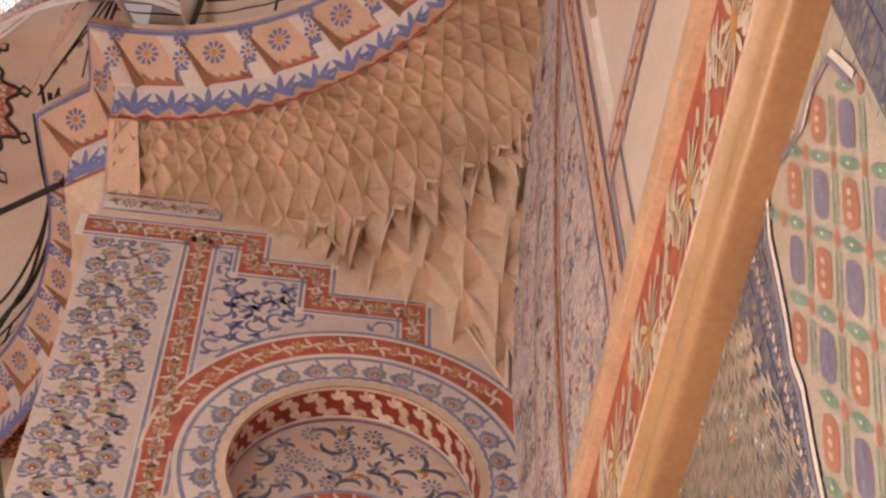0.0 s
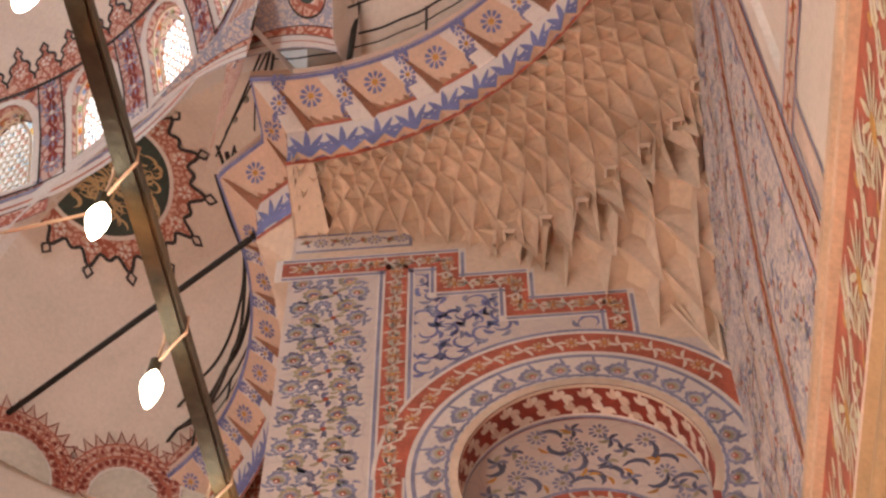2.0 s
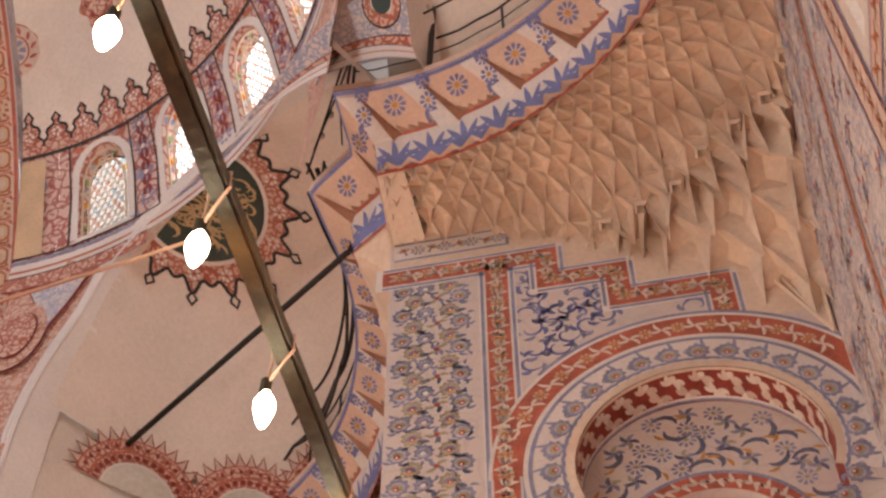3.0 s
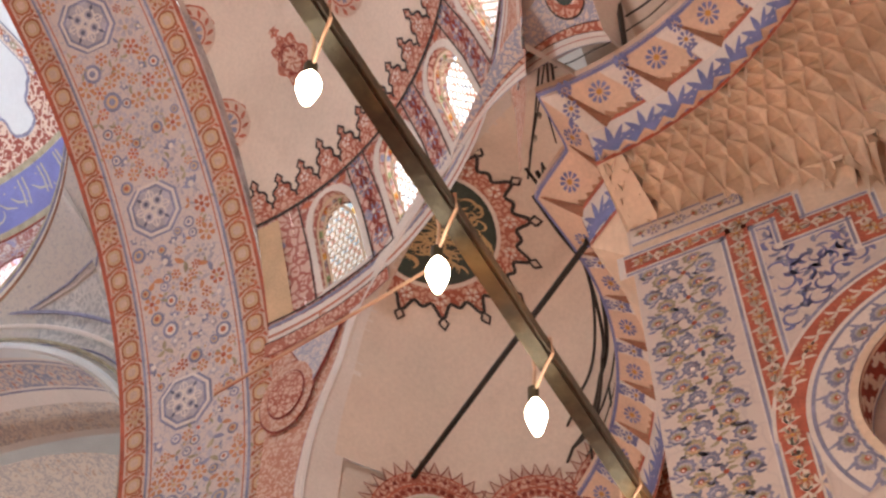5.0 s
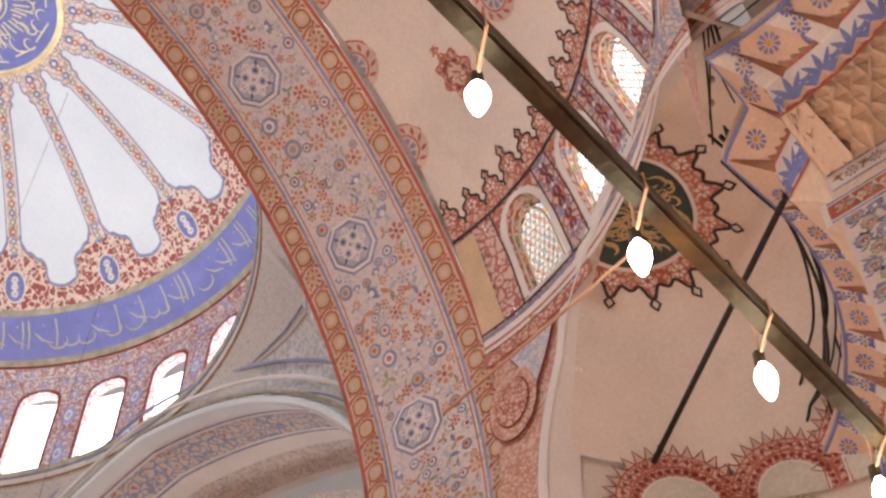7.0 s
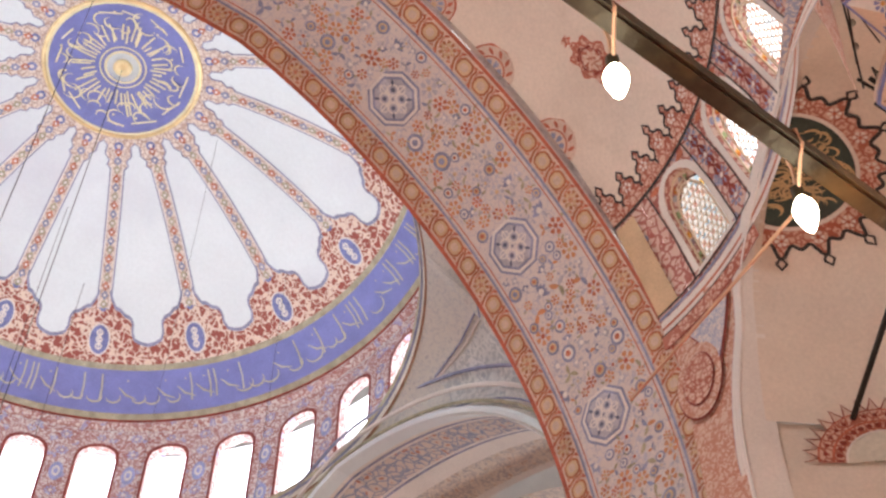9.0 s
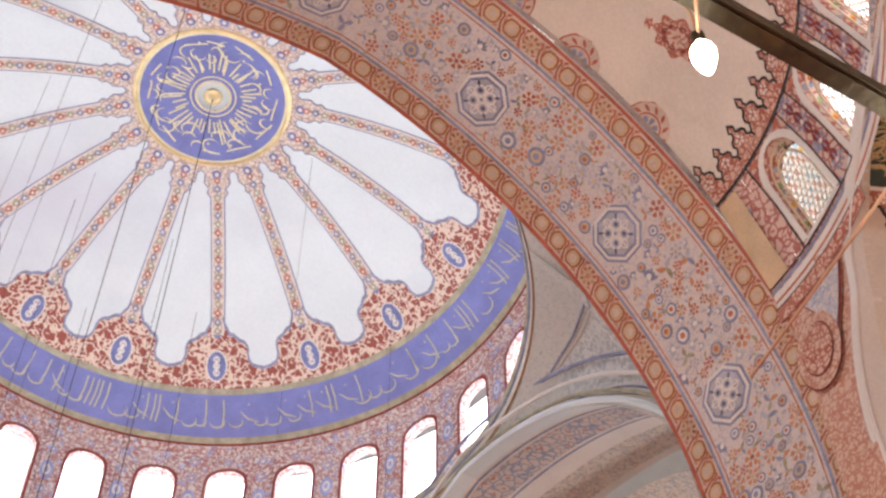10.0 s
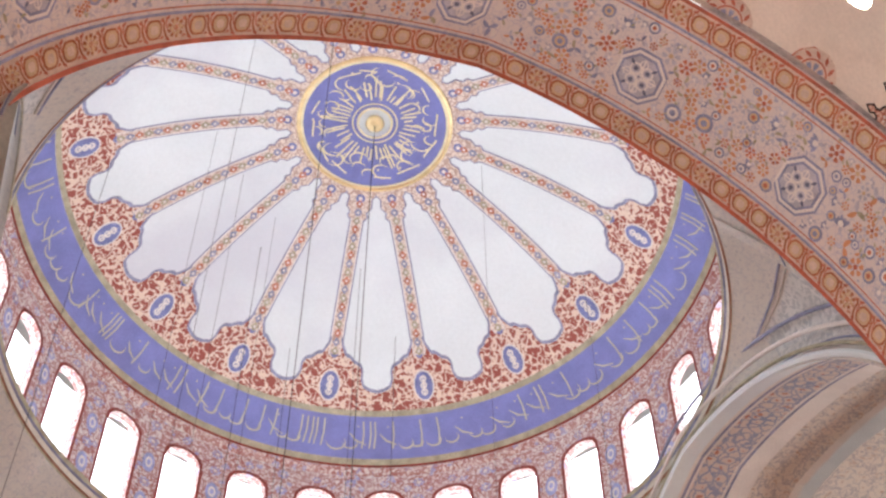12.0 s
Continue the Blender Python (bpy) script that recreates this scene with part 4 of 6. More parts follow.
panel(((104.2, 23.97), (94.9, 23.95), (99.4, 22.5)), DKRED, 3)
panel(((103.6, 23.92), (95.2, 23.9), (99.3, 22.65)), BLUETRACERY, 4)
rnd = lambda a, b, lift: col_at(95.4 + math.degrees(a / HALF_R), 22.6 + b, lift)
for r, mat, lv in ((0.62, DKRED, 3), (0.59, ROSESPAN, 4), (0.42, DKRED, 5), (0.39, CRESTPAINT, 6)):
    pt.disc(rnd, 0, 0, r, mat, lv, r * 1.55, 28)
for z0, z1, mat in ((24.02, 24.05, DKRED), (24.36, 24.39, BLACK), (24.05, 24.36, CRESTPAINT)):
    for a, b in zip(steps(91, 112, 14), steps(91, 112, 14)[1:]):
        pt.add(col_at, [(a, z0), (b, z0), (b, z1), (a, z1)], mat, 2)
pt.done()
# stained glass in the half dome windows
GLASS = {}
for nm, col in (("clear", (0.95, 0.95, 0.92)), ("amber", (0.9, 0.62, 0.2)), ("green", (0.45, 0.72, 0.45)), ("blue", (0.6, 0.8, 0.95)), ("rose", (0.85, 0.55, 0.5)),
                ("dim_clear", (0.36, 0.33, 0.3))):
    mt = bpy.data.materials.new(nm + "_window_glass")
    mt.use_nodes = True
    nt = mt.node_tree
    nt.nodes.remove(nt.nodes["Principled BSDF"])
    t1 = nt.nodes.new("ShaderNodeBsdfTransparent")
    t1.inputs[0].default_value = (*col, 1)
    nt.links.new(t1.outputs[0], nt.nodes["Material Output"].inputs[0])
    GLASS[nm] = mt
LATTICE = plain("plaster_lattice", (0.64, 0.5, 0.36), 0.8)
for i, c in enumerate(HWIN[:5]):
    wob = tagged(new("stained_glass_window"), "round-headed window with plaster lattice and coloured glass", "window", "half dome windows", "structure")
    q = lambda a, b: half_at(c + math.degrees(a / 8.0), b, -0.12)
    gl = {k: Sheet() for k in GLASS if not k.startswith("dim")}
    lat = Sheet()
    W = 0.558
    inside = lambda a, b: abs(a) < W * 0.99 and (b < 26.2 or (b - 26.2) / 0.77 < math.sqrt(max(0, 1 - (a / W) ** 2)) * 0.98)
    # border of coloured panes
    bord = [(-W * 0.88, v) for v in steps(25.1, 26.2, 6)] + [(-0.88 * W * math.cos(w), 26.2 + 0.68 * math.sin(w)) for w in steps(0.2, math.pi - 0.2, 10)] + [(W * 0.88, v) for v in steps(26.2, 25.1, 6)] + [(x, 25.1) for x in steps(0.75 * W, -0.75 * W, 4)]
    for j in range(len(bord)):
        (a, b), (d, e) = bord[j], bord[(j + 1) % len(bord)]
        k = ("blue", "green", "clear", "blue", "amber", "clear")[j % 6]
        ux, uy = d - a, e - b
        ln = math.hypot(ux, uy) or 1
        nx, ny = -uy / ln * 0.05, ux / ln * 0.05
        gl[k].add([q(a + nx + ux * 0.08, b + ny + uy * 0.08), q(d + nx - ux * 0.08, e + ny - uy * 0.08), q(d - nx - ux * 0.08, e - ny - uy * 0.08), q(a - nx + ux * 0.08, b - ny + uy * 0.08)])
    # lattice of six-sided cells
    holes = []
    row = 0
    v = 25.22
    while v < 26.85:
        for x in [(-0.45 + 0.15 * j + (0.075 if row % 2 else 0)) for j in range(7)]:
            if abs(x) < 0.45 and inside(x * 1.3, v + 0.1):
                rr = 0.066
                gl[("clear", "clear", "blue", "clear", "rose", "clear")[(row * 2 + int(x * 20)) % 6]].add([q(x + rr * math.cos(radians(60 * t + 30)), v + rr * math.sin(radians(60 * t + 30))) for t in range(6)])
        v += 0.128
        row += 1
    for k, sh in gl.items():
        if sh.f:
            sh.make("pane", GLASS[k], wob, k + " glass")
    # Tinted sheet added to darken the first window, where the backlight is weaker.
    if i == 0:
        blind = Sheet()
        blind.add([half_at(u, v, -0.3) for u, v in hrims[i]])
        blind.make("outer_pane", GLASS["dim_clear"], wob, "tinted sheet added to dim the bright sky behind this window")
    # the lattice: the opening filled with plaster but for the panes, as bars round each cell
    rim = [(math.radians(u - c) * 8.0, vv) for u, vv in hrims[i]]
    lat.tube([q(a, b) for a, b in rim + rim[:1]], 0.03, 5)
    inner = [(a * 0.74, 25.2 + (b - 25.2) * 0.88) for a, b in rim]
    lat.tube([q(a, b) for a, b in inner + inner[:1]], 0.025, 5)
    row, v = 0, 25.22
    while v < 26.9:
        for x in [(-0.525 + 0.15 * j + (0.075 if row % 2 else 0)) for j in range(8)]:
            for ang in (0.524, 1.571, 2.618):
                p0, p1 = (x + 0.0866 * math.cos(ang + 0.524), v + 0.0866 * math.sin(ang + 0.524)), (x + 0.0866 * math.cos(ang - 0.524), v + 0.0866 * math.sin(ang - 0.524))
                if inside(p0[0] * 1.25, p0[1]) and inside(p1[0] * 1.25, p1[1]):
                    lat.tube([q(*p0), q(*p1)], 0.016, 4)
        v += 0.128
        row += 1
    lat.make("lattice", LATTICE, wob, "cream plaster lattice")

# ---- cornice under the exedras ----
cor = tagged(new("cornice"), "projecting cornice painted with blue rosettes and palmettes", "cornice", kind="structure")
N1, N2 = 44, 40
base, lip = [], []
for i in range(N1 + 1):
    a = radians(-100 + 100.0 * i / N1)
    base.append(Vector((RING_B.x + 5.4 * math.cos(a), RING_B.y + 5.4 * math.sin(a), 0)))
    a = radians(-100 + 106.7 * i / N1)
    lip.append(Vector((RING_B.x + 4.76 * math.cos(a), RING_B.y + 4.76 * math.sin(a), 0)))
for b, l in (((11.81, 3.12), (11.33, 3.61)), ((12.2, 3.72), (11.89, 4.41))):
    base.append(Vector((*b, 0)))
    lip.append(Vector((*l, 0)))
for i in range(1, N2 + 1):
    a = radians(-101 + 95.0 * i / N2)
    base.append(Vector((RING_A.x + 6.15 * math.cos(a), RING_A.y + 6.15 * math.sin(a), 0)))
    lip.append(Vector((RING_A.x + 5.48 * math.cos(a), RING_A.y + 5.48 * math.sin(a), 0)))
run = [0.0]
for p, q in zip(base, base[1:]):
    run.append(run[-1] + (q - p).length)


def along_path(s):
    s = max(0.0, min(run[-1] - 1e-6, s))
    k = max(i for i in range(len(run) - 1) if run[i] <= s)
    t = (s - run[k]) / (run[k + 1] - run[k])
    return base[k].lerp(base[k + 1], t), lip[k].lerp(lip[k + 1], t)


def c_soffit(s, w, lift=0.0):
    """Sloping underside: w from 0 at the wall to 1 at the lip."""
    b, l = along_path(s)
    p = b.lerp(l, w)
    return Vector((p.x, p.y, 20.42 + 0.48 * w - lift))


def c_palm(s, z, lift=0.0):
    b, l = along_path(s)
    d = (l - b).normalized()
    p = b + d * (lift + 0.1 * max(0, (z - 19.6) / 0.8) ** 2)
    return Vector((p.x, p.y, z))


sh = Sheet()
ss = steps(0, run[-1], 150)
sh.grid(lambda s, w: c_soffit(s, w), ss, steps(0, 1, 3))
sh.grid(lambda s, z: c_soffit(s, 1) + Vector((0, 0, z)), ss, [0, 0.06, 0.2])
sh.grid(lambda s, w: c_soffit(s, 1 - w * 2.2) * 1.0 + Vector((0, 0, 21.1 - c_soffit(s, 1 - w * 2.2).z)), ss, [0, 1])
sh.make("cornice_body", PINKPLASTER, cor)
sh = Sheet()
sh.grid(lambda s, z: c_palm(s, z), ss, steps(19.5, 20.42, 4))
sh.make("palmette_frieze", PALE, cor)
pt = Paint(cor, 0.006)
for z0, z1, mat in ((19.5, 19.6, RED), (20.34, 20.42, RED), (20.3, 20.33, PALE)):
    for a, b in zip(ss, ss[1:]):
        pt.add(lambda x, y, l: c_palm(x, y, l), [(a, z0), (b, z0), (b, z1), (a, z1)], mat, 1)
for a, b in zip(ss, ss[1:]):
    pt.add(lambda x, y, l: c_soffit(x, y, l), [(a, 0.93), (b, 0.93), (b, 1.0), (a, 1.0)], BLUE, 2)
    pt.add(lambda x, y, l: c_soffit(x, 1) + Vector((0, 0, y)) + (c_soffit(x, 1) - c_soffit(x, 0.9)) * (l * 4), [(a, 0.0), (b, 0.0), (b, 0.035), (a, 0.035)], BLUE, 2)
s = 0.3
while s < run[-1] - 0.3:
    pl = bent(c_palm, s, 19.68)
    pt.palmette(pl, 0, -0.02, 0.52, 0.6, BLUE, 9, 2)
    for sg in (-1, 1):
        pt.leaf(pl, sg * 0.06, 0.02, math.pi / 2 - sg * 1.35, 0.24, 0.07, SLATE, 2, -sg * 0.4)
    s += 0.52
# coffers between flat corbels; one coffer on each short side of the pier's corner
bays = [run[N1] - 0.98 - 1.0 * i for i in range(9)] + [run[N1 + 2] + 0.25 + 1.0 * i for i in range(int(run[-1] - run[N1 + 2]) - 1)]
returns = [run[N1] + 0.06, run[N1 + 1] + 0.02]
for s in bays + returns:
    m = s + 0.36
    pl = tangent(c_soffit, m, 0.5)
    depth = (along_path(m)[1] - along_path(m)[0]).length + 0.02
    pt.flower(pl, 0, 0.08 * depth, 0.17, 10, BLUE, OCHRE, 2)
    if s in returns:
        continue
    pl = tangent(c_soffit, s + 0.84, 0.5)
    for k in (-0.3, 0.32):
        pt.flower(pl, 0, k * depth, 0.105, 8, BLUE, BLUE, 9)
        pt.leaf(pl, -0.09, k * depth, 1.2, 0.16, 0.08, BLUE, 9)
        pt.leaf(pl, 0.09, k * depth, 1.9, 0.16, 0.08, BLUE, 9)
    pt.flower(pl, 0, 0.0, 0.13, 8, BLUE, OCHRE, 9)
pt.done()
for s in bays + returns:
    f = lambda a, w, l: c_soffit(a, w, l)
    if s in bays:
        # corbel: a shallow block with a curled foot at the wall side
        sh = Sheet()
        a0, a1, h = s + 0.7, s + 0.98, 0.05
        prof = [(0.03, 0.0), (0.03, 0.16), (0.14, 0.17), (0.26, 0.09), (0.4, h), (0.9, h), (0.92, 0.0)]
        for (w0, h0), (w1, h1) in zip(prof, prof[1:]):
            sh.add([f(a0, w0, h0), f(a1, w0, h0), f(a1, w1, h1), f(a0, w1, h1)])
            for a in (a0, a1):
                sh.add([f(a, w0, h0), f(a, w1, h1), f(a, w1, 0), f(a, w0, 0)])
        sh.make("corbel", PALE, cor)
    # carved rim of the coffer: a sloping side cheek, dark brown as painted shade, and an uneven lip along its foot
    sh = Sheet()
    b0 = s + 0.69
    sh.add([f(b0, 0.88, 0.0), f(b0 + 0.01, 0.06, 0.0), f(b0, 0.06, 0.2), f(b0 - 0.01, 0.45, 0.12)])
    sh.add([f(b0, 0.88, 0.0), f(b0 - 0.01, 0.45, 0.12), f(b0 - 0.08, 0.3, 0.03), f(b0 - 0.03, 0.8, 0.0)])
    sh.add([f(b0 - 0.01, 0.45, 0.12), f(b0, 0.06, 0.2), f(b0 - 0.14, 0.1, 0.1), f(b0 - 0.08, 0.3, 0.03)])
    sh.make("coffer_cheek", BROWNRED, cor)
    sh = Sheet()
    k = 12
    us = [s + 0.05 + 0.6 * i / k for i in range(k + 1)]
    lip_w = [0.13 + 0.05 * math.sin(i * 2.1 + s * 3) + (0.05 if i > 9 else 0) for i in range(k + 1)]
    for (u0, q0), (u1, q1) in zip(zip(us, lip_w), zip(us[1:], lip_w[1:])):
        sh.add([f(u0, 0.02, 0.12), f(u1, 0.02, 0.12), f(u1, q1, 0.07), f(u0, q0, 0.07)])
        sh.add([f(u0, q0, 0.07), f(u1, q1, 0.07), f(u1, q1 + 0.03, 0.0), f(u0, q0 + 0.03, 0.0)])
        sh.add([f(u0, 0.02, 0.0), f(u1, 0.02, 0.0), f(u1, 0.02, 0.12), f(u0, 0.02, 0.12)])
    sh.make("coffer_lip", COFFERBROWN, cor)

# ---- pier wall ----
pw = tagged(new("wall_pier"), "pier wall painted with flowers, stepped red border and arch", "wall", kind="structure")
NY, NZ, NR = -0.62, 14.2, 1.45        # painted niche: axis, springing, radius
sh = Sheet()
arc = [(NY - NR * math.cos(w), NZ + NR * math.sin(w)) for w in steps(0, math.pi, 28)]
for (a, b), (c, d) in zip(arc, arc[1:]):
    sh.add([wall_e(a, b), wall_e(c, d), wall_e(c, 20.3), wall_e(a, 20.3)])
sh.grid(wall_e, [WALL_Y - 0.6, NY - NR], [0, 20.3])
sh.grid(wall_e, [NY + NR, PIER_Y], [0, 20.3])
sh.add([Vector((WALL_X, PIER_Y, 0)), Vector((WALL_X, PIER_Y, 20.6)), Vector((WALL_X + 3, PIER_Y + 0.4, 20.6)), Vector((WALL_X + 3, PIER_Y + 0.4, 0))])
sh.add([Vector((WALL_X, -3, 20.3)), Vector((WALL_X + 3, -3, 20.3)), Vector((WALL_X + 3, 3.5, 20.3)), Vector((WALL_X, PIER_Y, 20.3))])
sh.make("pier_wall_face", WALLPAINT, pw)
# plain stone head between the painted face and the cornice's stepped corner
sh = Sheet()
under = [Vector((10.97, 2.7, 19.52)), Vector((10.97, 3.09, 19.52)), Vector((11.81, 3.12, 19.52)), Vector((12.2, 3.72, 19.52)), Vector((13.2, 3.6, 19.52)), Vector((14.4, 3.62, 19.52))]
foot = [Vector((WALL_X, 2.6, 19.26)), Vector((WALL_X, PIER_Y - 0.05, 19.24)), Vector((WALL_X, PIER_Y, 19.2)), Vector((12.3, PIER_Y + 0.04, 19.0)), Vector((13.2, PIER_Y + 0.16, 19.0)), Vector((14.4, PIER_Y + 0.3, 19.0))]
for a, b, c, d in zip(under, under[1:], foot[1:], foot):
    sh.add([a, b, c]), sh.add([a, c, d])
sh.make("pier_head", STONE, pw, "plain pale stone head of the pier")
DEEP = 0.56
rim = [(NY - NR, 0.0)] + arc + [(NY + NR, 0.0)]
sh = Sheet()
for (a, b), (c, d) in zip(rim, rim[1:]):
    sh.add([wall_e(a, b), wall_e(c, d), wall_e(c, d, -DEEP), wall_e(a, b, -DEEP)])
sh.make("niche_soffit", DKRED, pw, "red painted soffit of the niche")
sh = Sheet()
NR2, NZ2 = 0.95, 13.2
arc2 = [(NY - NR2 * math.cos(w), NZ2 + NR2 * math.sin(w)) for w in steps(0, math.pi, 28)]
for (a, b), (c, d), (e, f), (g, h) in zip(arc, arc[1:], arc2, arc2[1:]):
    sh.add([wall_e(a, b, -DEEP), wall_e(c, d, -DEEP), wall_e(g, h, -DEEP), wall_e(e, f, -DEEP)])
for sg in (-1, 1):
    sh.add([wall_e(NY + sg * NR, NZ, -DEEP), wall_e(NY + sg * NR, 0, -DEEP), wall_e(NY + sg * NR2, 0, -DEEP), wall_e(NY + sg * NR2, NZ2, -DEEP)])
for (a, b), (c, d) in zip(arc2, arc2[1:]):
    sh.add([wall_e(a, b, -DEEP), wall_e(c, d, -DEEP), wall_e(c, d, -DEEP - 0.6), wall_e(a, b, -DEEP - 0.6)])
sh.grid(lambda y, z: wall_e(y, z, -DEEP - 0.6), [NY - NR2, NY + NR2], [0, NZ2 + NR2])
sh.make("niche_back", WALLPAINT, pw)

pt = Paint(pw, 0.004)
we = lambda y, z, l: wall_e(y, z, l)


def bloom(pl, r, outer, inner, heart, level):
    """A scalloped blossom with a fan inside it."""
    n = 9
    ring = [(r * (1 + 0.12 * math.cos(n * w)) * math.cos(w), r * (1 + 0.12 * math.cos(n * w)) * math.sin(w)) for w in steps(0, 2 * math.pi, 36)][:-1]
    pt.add(pl, ring, outer, level)
    pt.disc(pl, 0, -0.12 * r, r * 0.7, MAUVE if outer is SLATE else BUFF, level + 1, n=14)
    for i in range(7):
        w = math.pi * (i + 0.5) / 7
        pt.leaf(pl, 0, -0.35 * r, w, r * 0.8, r * 0.26, inner, level + 2)
    pt.disc(pl, 0, -0.3 * r, r * 0.3, heart, level + 3, n=8)
    pt.disc(pl, 0, -0.38 * r, r * 0.14, PALE, level + 4, n=6)
    for sg in (-1, 1):
        pt.leaf(pl, sg * 0.3 * r, -r, -1.57 + sg * 1.1, r * 0.9, r * 0.35, outer, level, sg * 0.6)


# flower field
y, row = 2.92, 0
z = 18.1
while z > 12.0:
    for k in range(4):
        yy = 2.9 - 0.31 * k - (0.155 if row % 2 else 0)
        if yy < 1.98:
            continue
        pl = tangent(wall_e, yy, z, RNG.uniform(-0.5, 0.5))
        kind = (k + row * 2) % 4
        if kind == 0:
            bloom(pl, 0.14, SLATE, OLIVE, RED, 1)
        elif kind == 1:
            bloom(pl, 0.12, SLATE, SLATE, PALE, 1)
        elif kind == 2:
            bloom(pl, 0.13, OLIVE, SLATE, ROSE, 1)
            pt.leaf(pl, -0.05, -0.08, 3.6, 0.16, 0.07, SLATE, 1)
        else:
            for i in range(4):
                pt.leaf(pl, 0, 0, 0.8 + 1.57 * i, 0.15, 0.06, (SLATE, OLIVE)[i % 2], 1, 0.7)
            pt.disc(pl, 0, 0, 0.04, RED, 2, n=6)
    for k in range(6):
        pl = tangent(wall_e, 2.95 - 0.18 * k + RNG.uniform(-0.03, 0.03), z - 0.13 + RNG.uniform(-0.02, 0.02), RNG.uniform(0, 6))
        pt.leaf(pl, 0, 0, 0, 0.1, 0.045, SLATE, 1, 0.9)
    z -= 0.27
    row += 1
# bands: upper panel, stepped border, upright strip, arch
def strip(y0, z0, y1, z1, mat, level=1):
    pt.add(we, [(y0, z0), (y1, z0), (y1, z1), (y0, z1)], mat, level)


for y0, z0, y1, z1 in ((3.05, 18.82, 1.42, 19.24),):
    for a in ((y0, z0, y1, z0 + 0.045), (y0, z1 - 0.045, y1, z1), (y1, z0, y1 + 0.045, z1)):
        strip(*a, SLATE)
    strip(y0, z0, y1, z1, PALE, 0.8)
    for i in range(8):
        pl = tangent(wall_e, 2.9 - 0.19 * i, 19.03, 0.4 * i)
        (pt.flower(pl, 0, 0, 0.11, 8, SLATE, OLIVE, 1) if i % 2 else pt.carnation(pl, 0, 0, 0.11, 1.2, OLIVE, RED, SLATE, 1))
W = 0.3
STEP = [(3.05, 18.42), (0.93, 18.42), (0.93, 17.84), (0.02, 17.84), (0.02, 17.24), (-1.26, 17.22), (-1.26, 16.62)]


def flowers_along(pts, gap, size, ground_level=2):
    """Cream blossoms and leaves on a red band."""
    for (a, b), (c, d) in zip(pts, pts[1:]):
        ln = math.hypot(c - a, d - b)
        n = max(1, round(ln / gap))
        ang = math.atan2(d - b, c - a)
        for i in range(n):
            t = (i + 0.5) / n
            pl = tangent(wall_e, a + (c - a) * t, b + (d - b) * t, -ang if False else ang)
            if i % 2 == 0:
                pt.flower(pl, 0, 0, size, 8, BUFF, OCHRE, ground_level, i * 0.3)
            else:
                for w in (0.6, -0.6, 2.54, -2.54):
                    pt.leaf(pl, 0, 0, w, size * 1.5, size * 0.5, CREAM, ground_level, 0.6)
            for sg in (-1, 1):
                pt.leaf(pl, -size * 1.4, sg * size * 0.5, sg * 0.5, size * 1.4, size * 0.35, CREAM, ground_level, -sg)


def band(pts, w):
    for i, ((a, b), (c, d)) in enumerate(zip(pts, pts[1:])):
        h = w / 2 + 0.1
        strip(min(a, c) - h, min(b, d) - h, max(a, c) + h, max(b, d) + h, PALE, 1.2 + 0.1 * i)
    for i, ((a, b), (c, d)) in enumerate(zip(pts, pts[1:])):
        dy, dz = (c > a) - (c < a), (d > b) - (d < b)
        if abs(c - a) > abs(d - b):
            dz = 0
        else:
            dy = 0
        h = w / 2
        strip(min(a, c) - h, min(b, d) - h, max(a, c) + h, max(b, d) + h, RED, 3 + 0.1 * i)
        for off in (h + 0.055, -h - 0.055):
            if dy:
                strip(min(a, c) - h * (1 if off > 0 else 1), (b + d) / 2 + off - 0.022, max(a, c) + h, (b + d) / 2 + off + 0.022, SLATE, 2.2 + 0.05 * i)
            else:
                strip((a + c) / 2 + off - 0.022, min(b, d) - h, (a + c) / 2 + off + 0.022, max(b, d) + h, SLATE, 2.2 + 0.05 * i)
    flowers_along(pts, 0.18, 0.105, 5)


band([(p[0], p[1]) for p in STEP], W)
band([(1.62, 18.3), (1.62, 10)], W)


def arch_band(r0, r1, mat, level, a0=-35, a1=200, n=64):
    pt.ring(lambda y, z, l: wall_e(y, z, l), NY, NZ, r0, r1, mat, level, n, 1.0, a0, a1)


def lift_band(r, gap, size, level):
    n = int(math.pi * r / gap)
    for i in range(-4, n + 4):
        w = math.pi * i / n
        yy, zz = NY + r * math.cos(w), NZ + r * math.sin(w)
        if yy < WALL_Y + 0.12 or yy > 1.5:
            continue
        pl = tangent(wall_e, yy, zz, -0.0)
        yield i, w, pl


for y0, z0, y1 in ((WALL_Y, 16.4, -1.51), (-1.51, 17.46, -0.23), (-0.23, 18.06, 0.68), (0.68, 18.64, 3.05)):
    strip(y0, z0, y1, 19.45, STONE, 0.6)
arch_band(2.05, 2.4, RED, 4.5, 0, 180)
arch_band(2.4, 2.45, PALE, 4, 0, 180)
arch_band(2.45, 2.5, SLATE, 4, 44, 180)
arch_band(1.99, 2.05, PALE, 4)
arch_band(1.94, 1.99, SLATE, 4)
arch_band(NR, NR + 0.1, STONE, 4)
arch_band(NR + 0.1, 1.94, PALE, 3)
arch_band(NR + 0.12, NR + 0.15, SLATE, 5)
for i, w, pl in lift_band(2.22, 0.2, 0.09, 5):
    a = w + math.pi / 2
    if i % 2:
        pt.flower(pl, 0, 0, 0.1, 8, BUFF, OCHRE, 5)
    else:
        for k in (0.5, -0.5, 2.6, -2.6):
            pt.leaf(pl, 0, 0, a + k, 0.17, 0.05, CREAM, 5, 0.6)
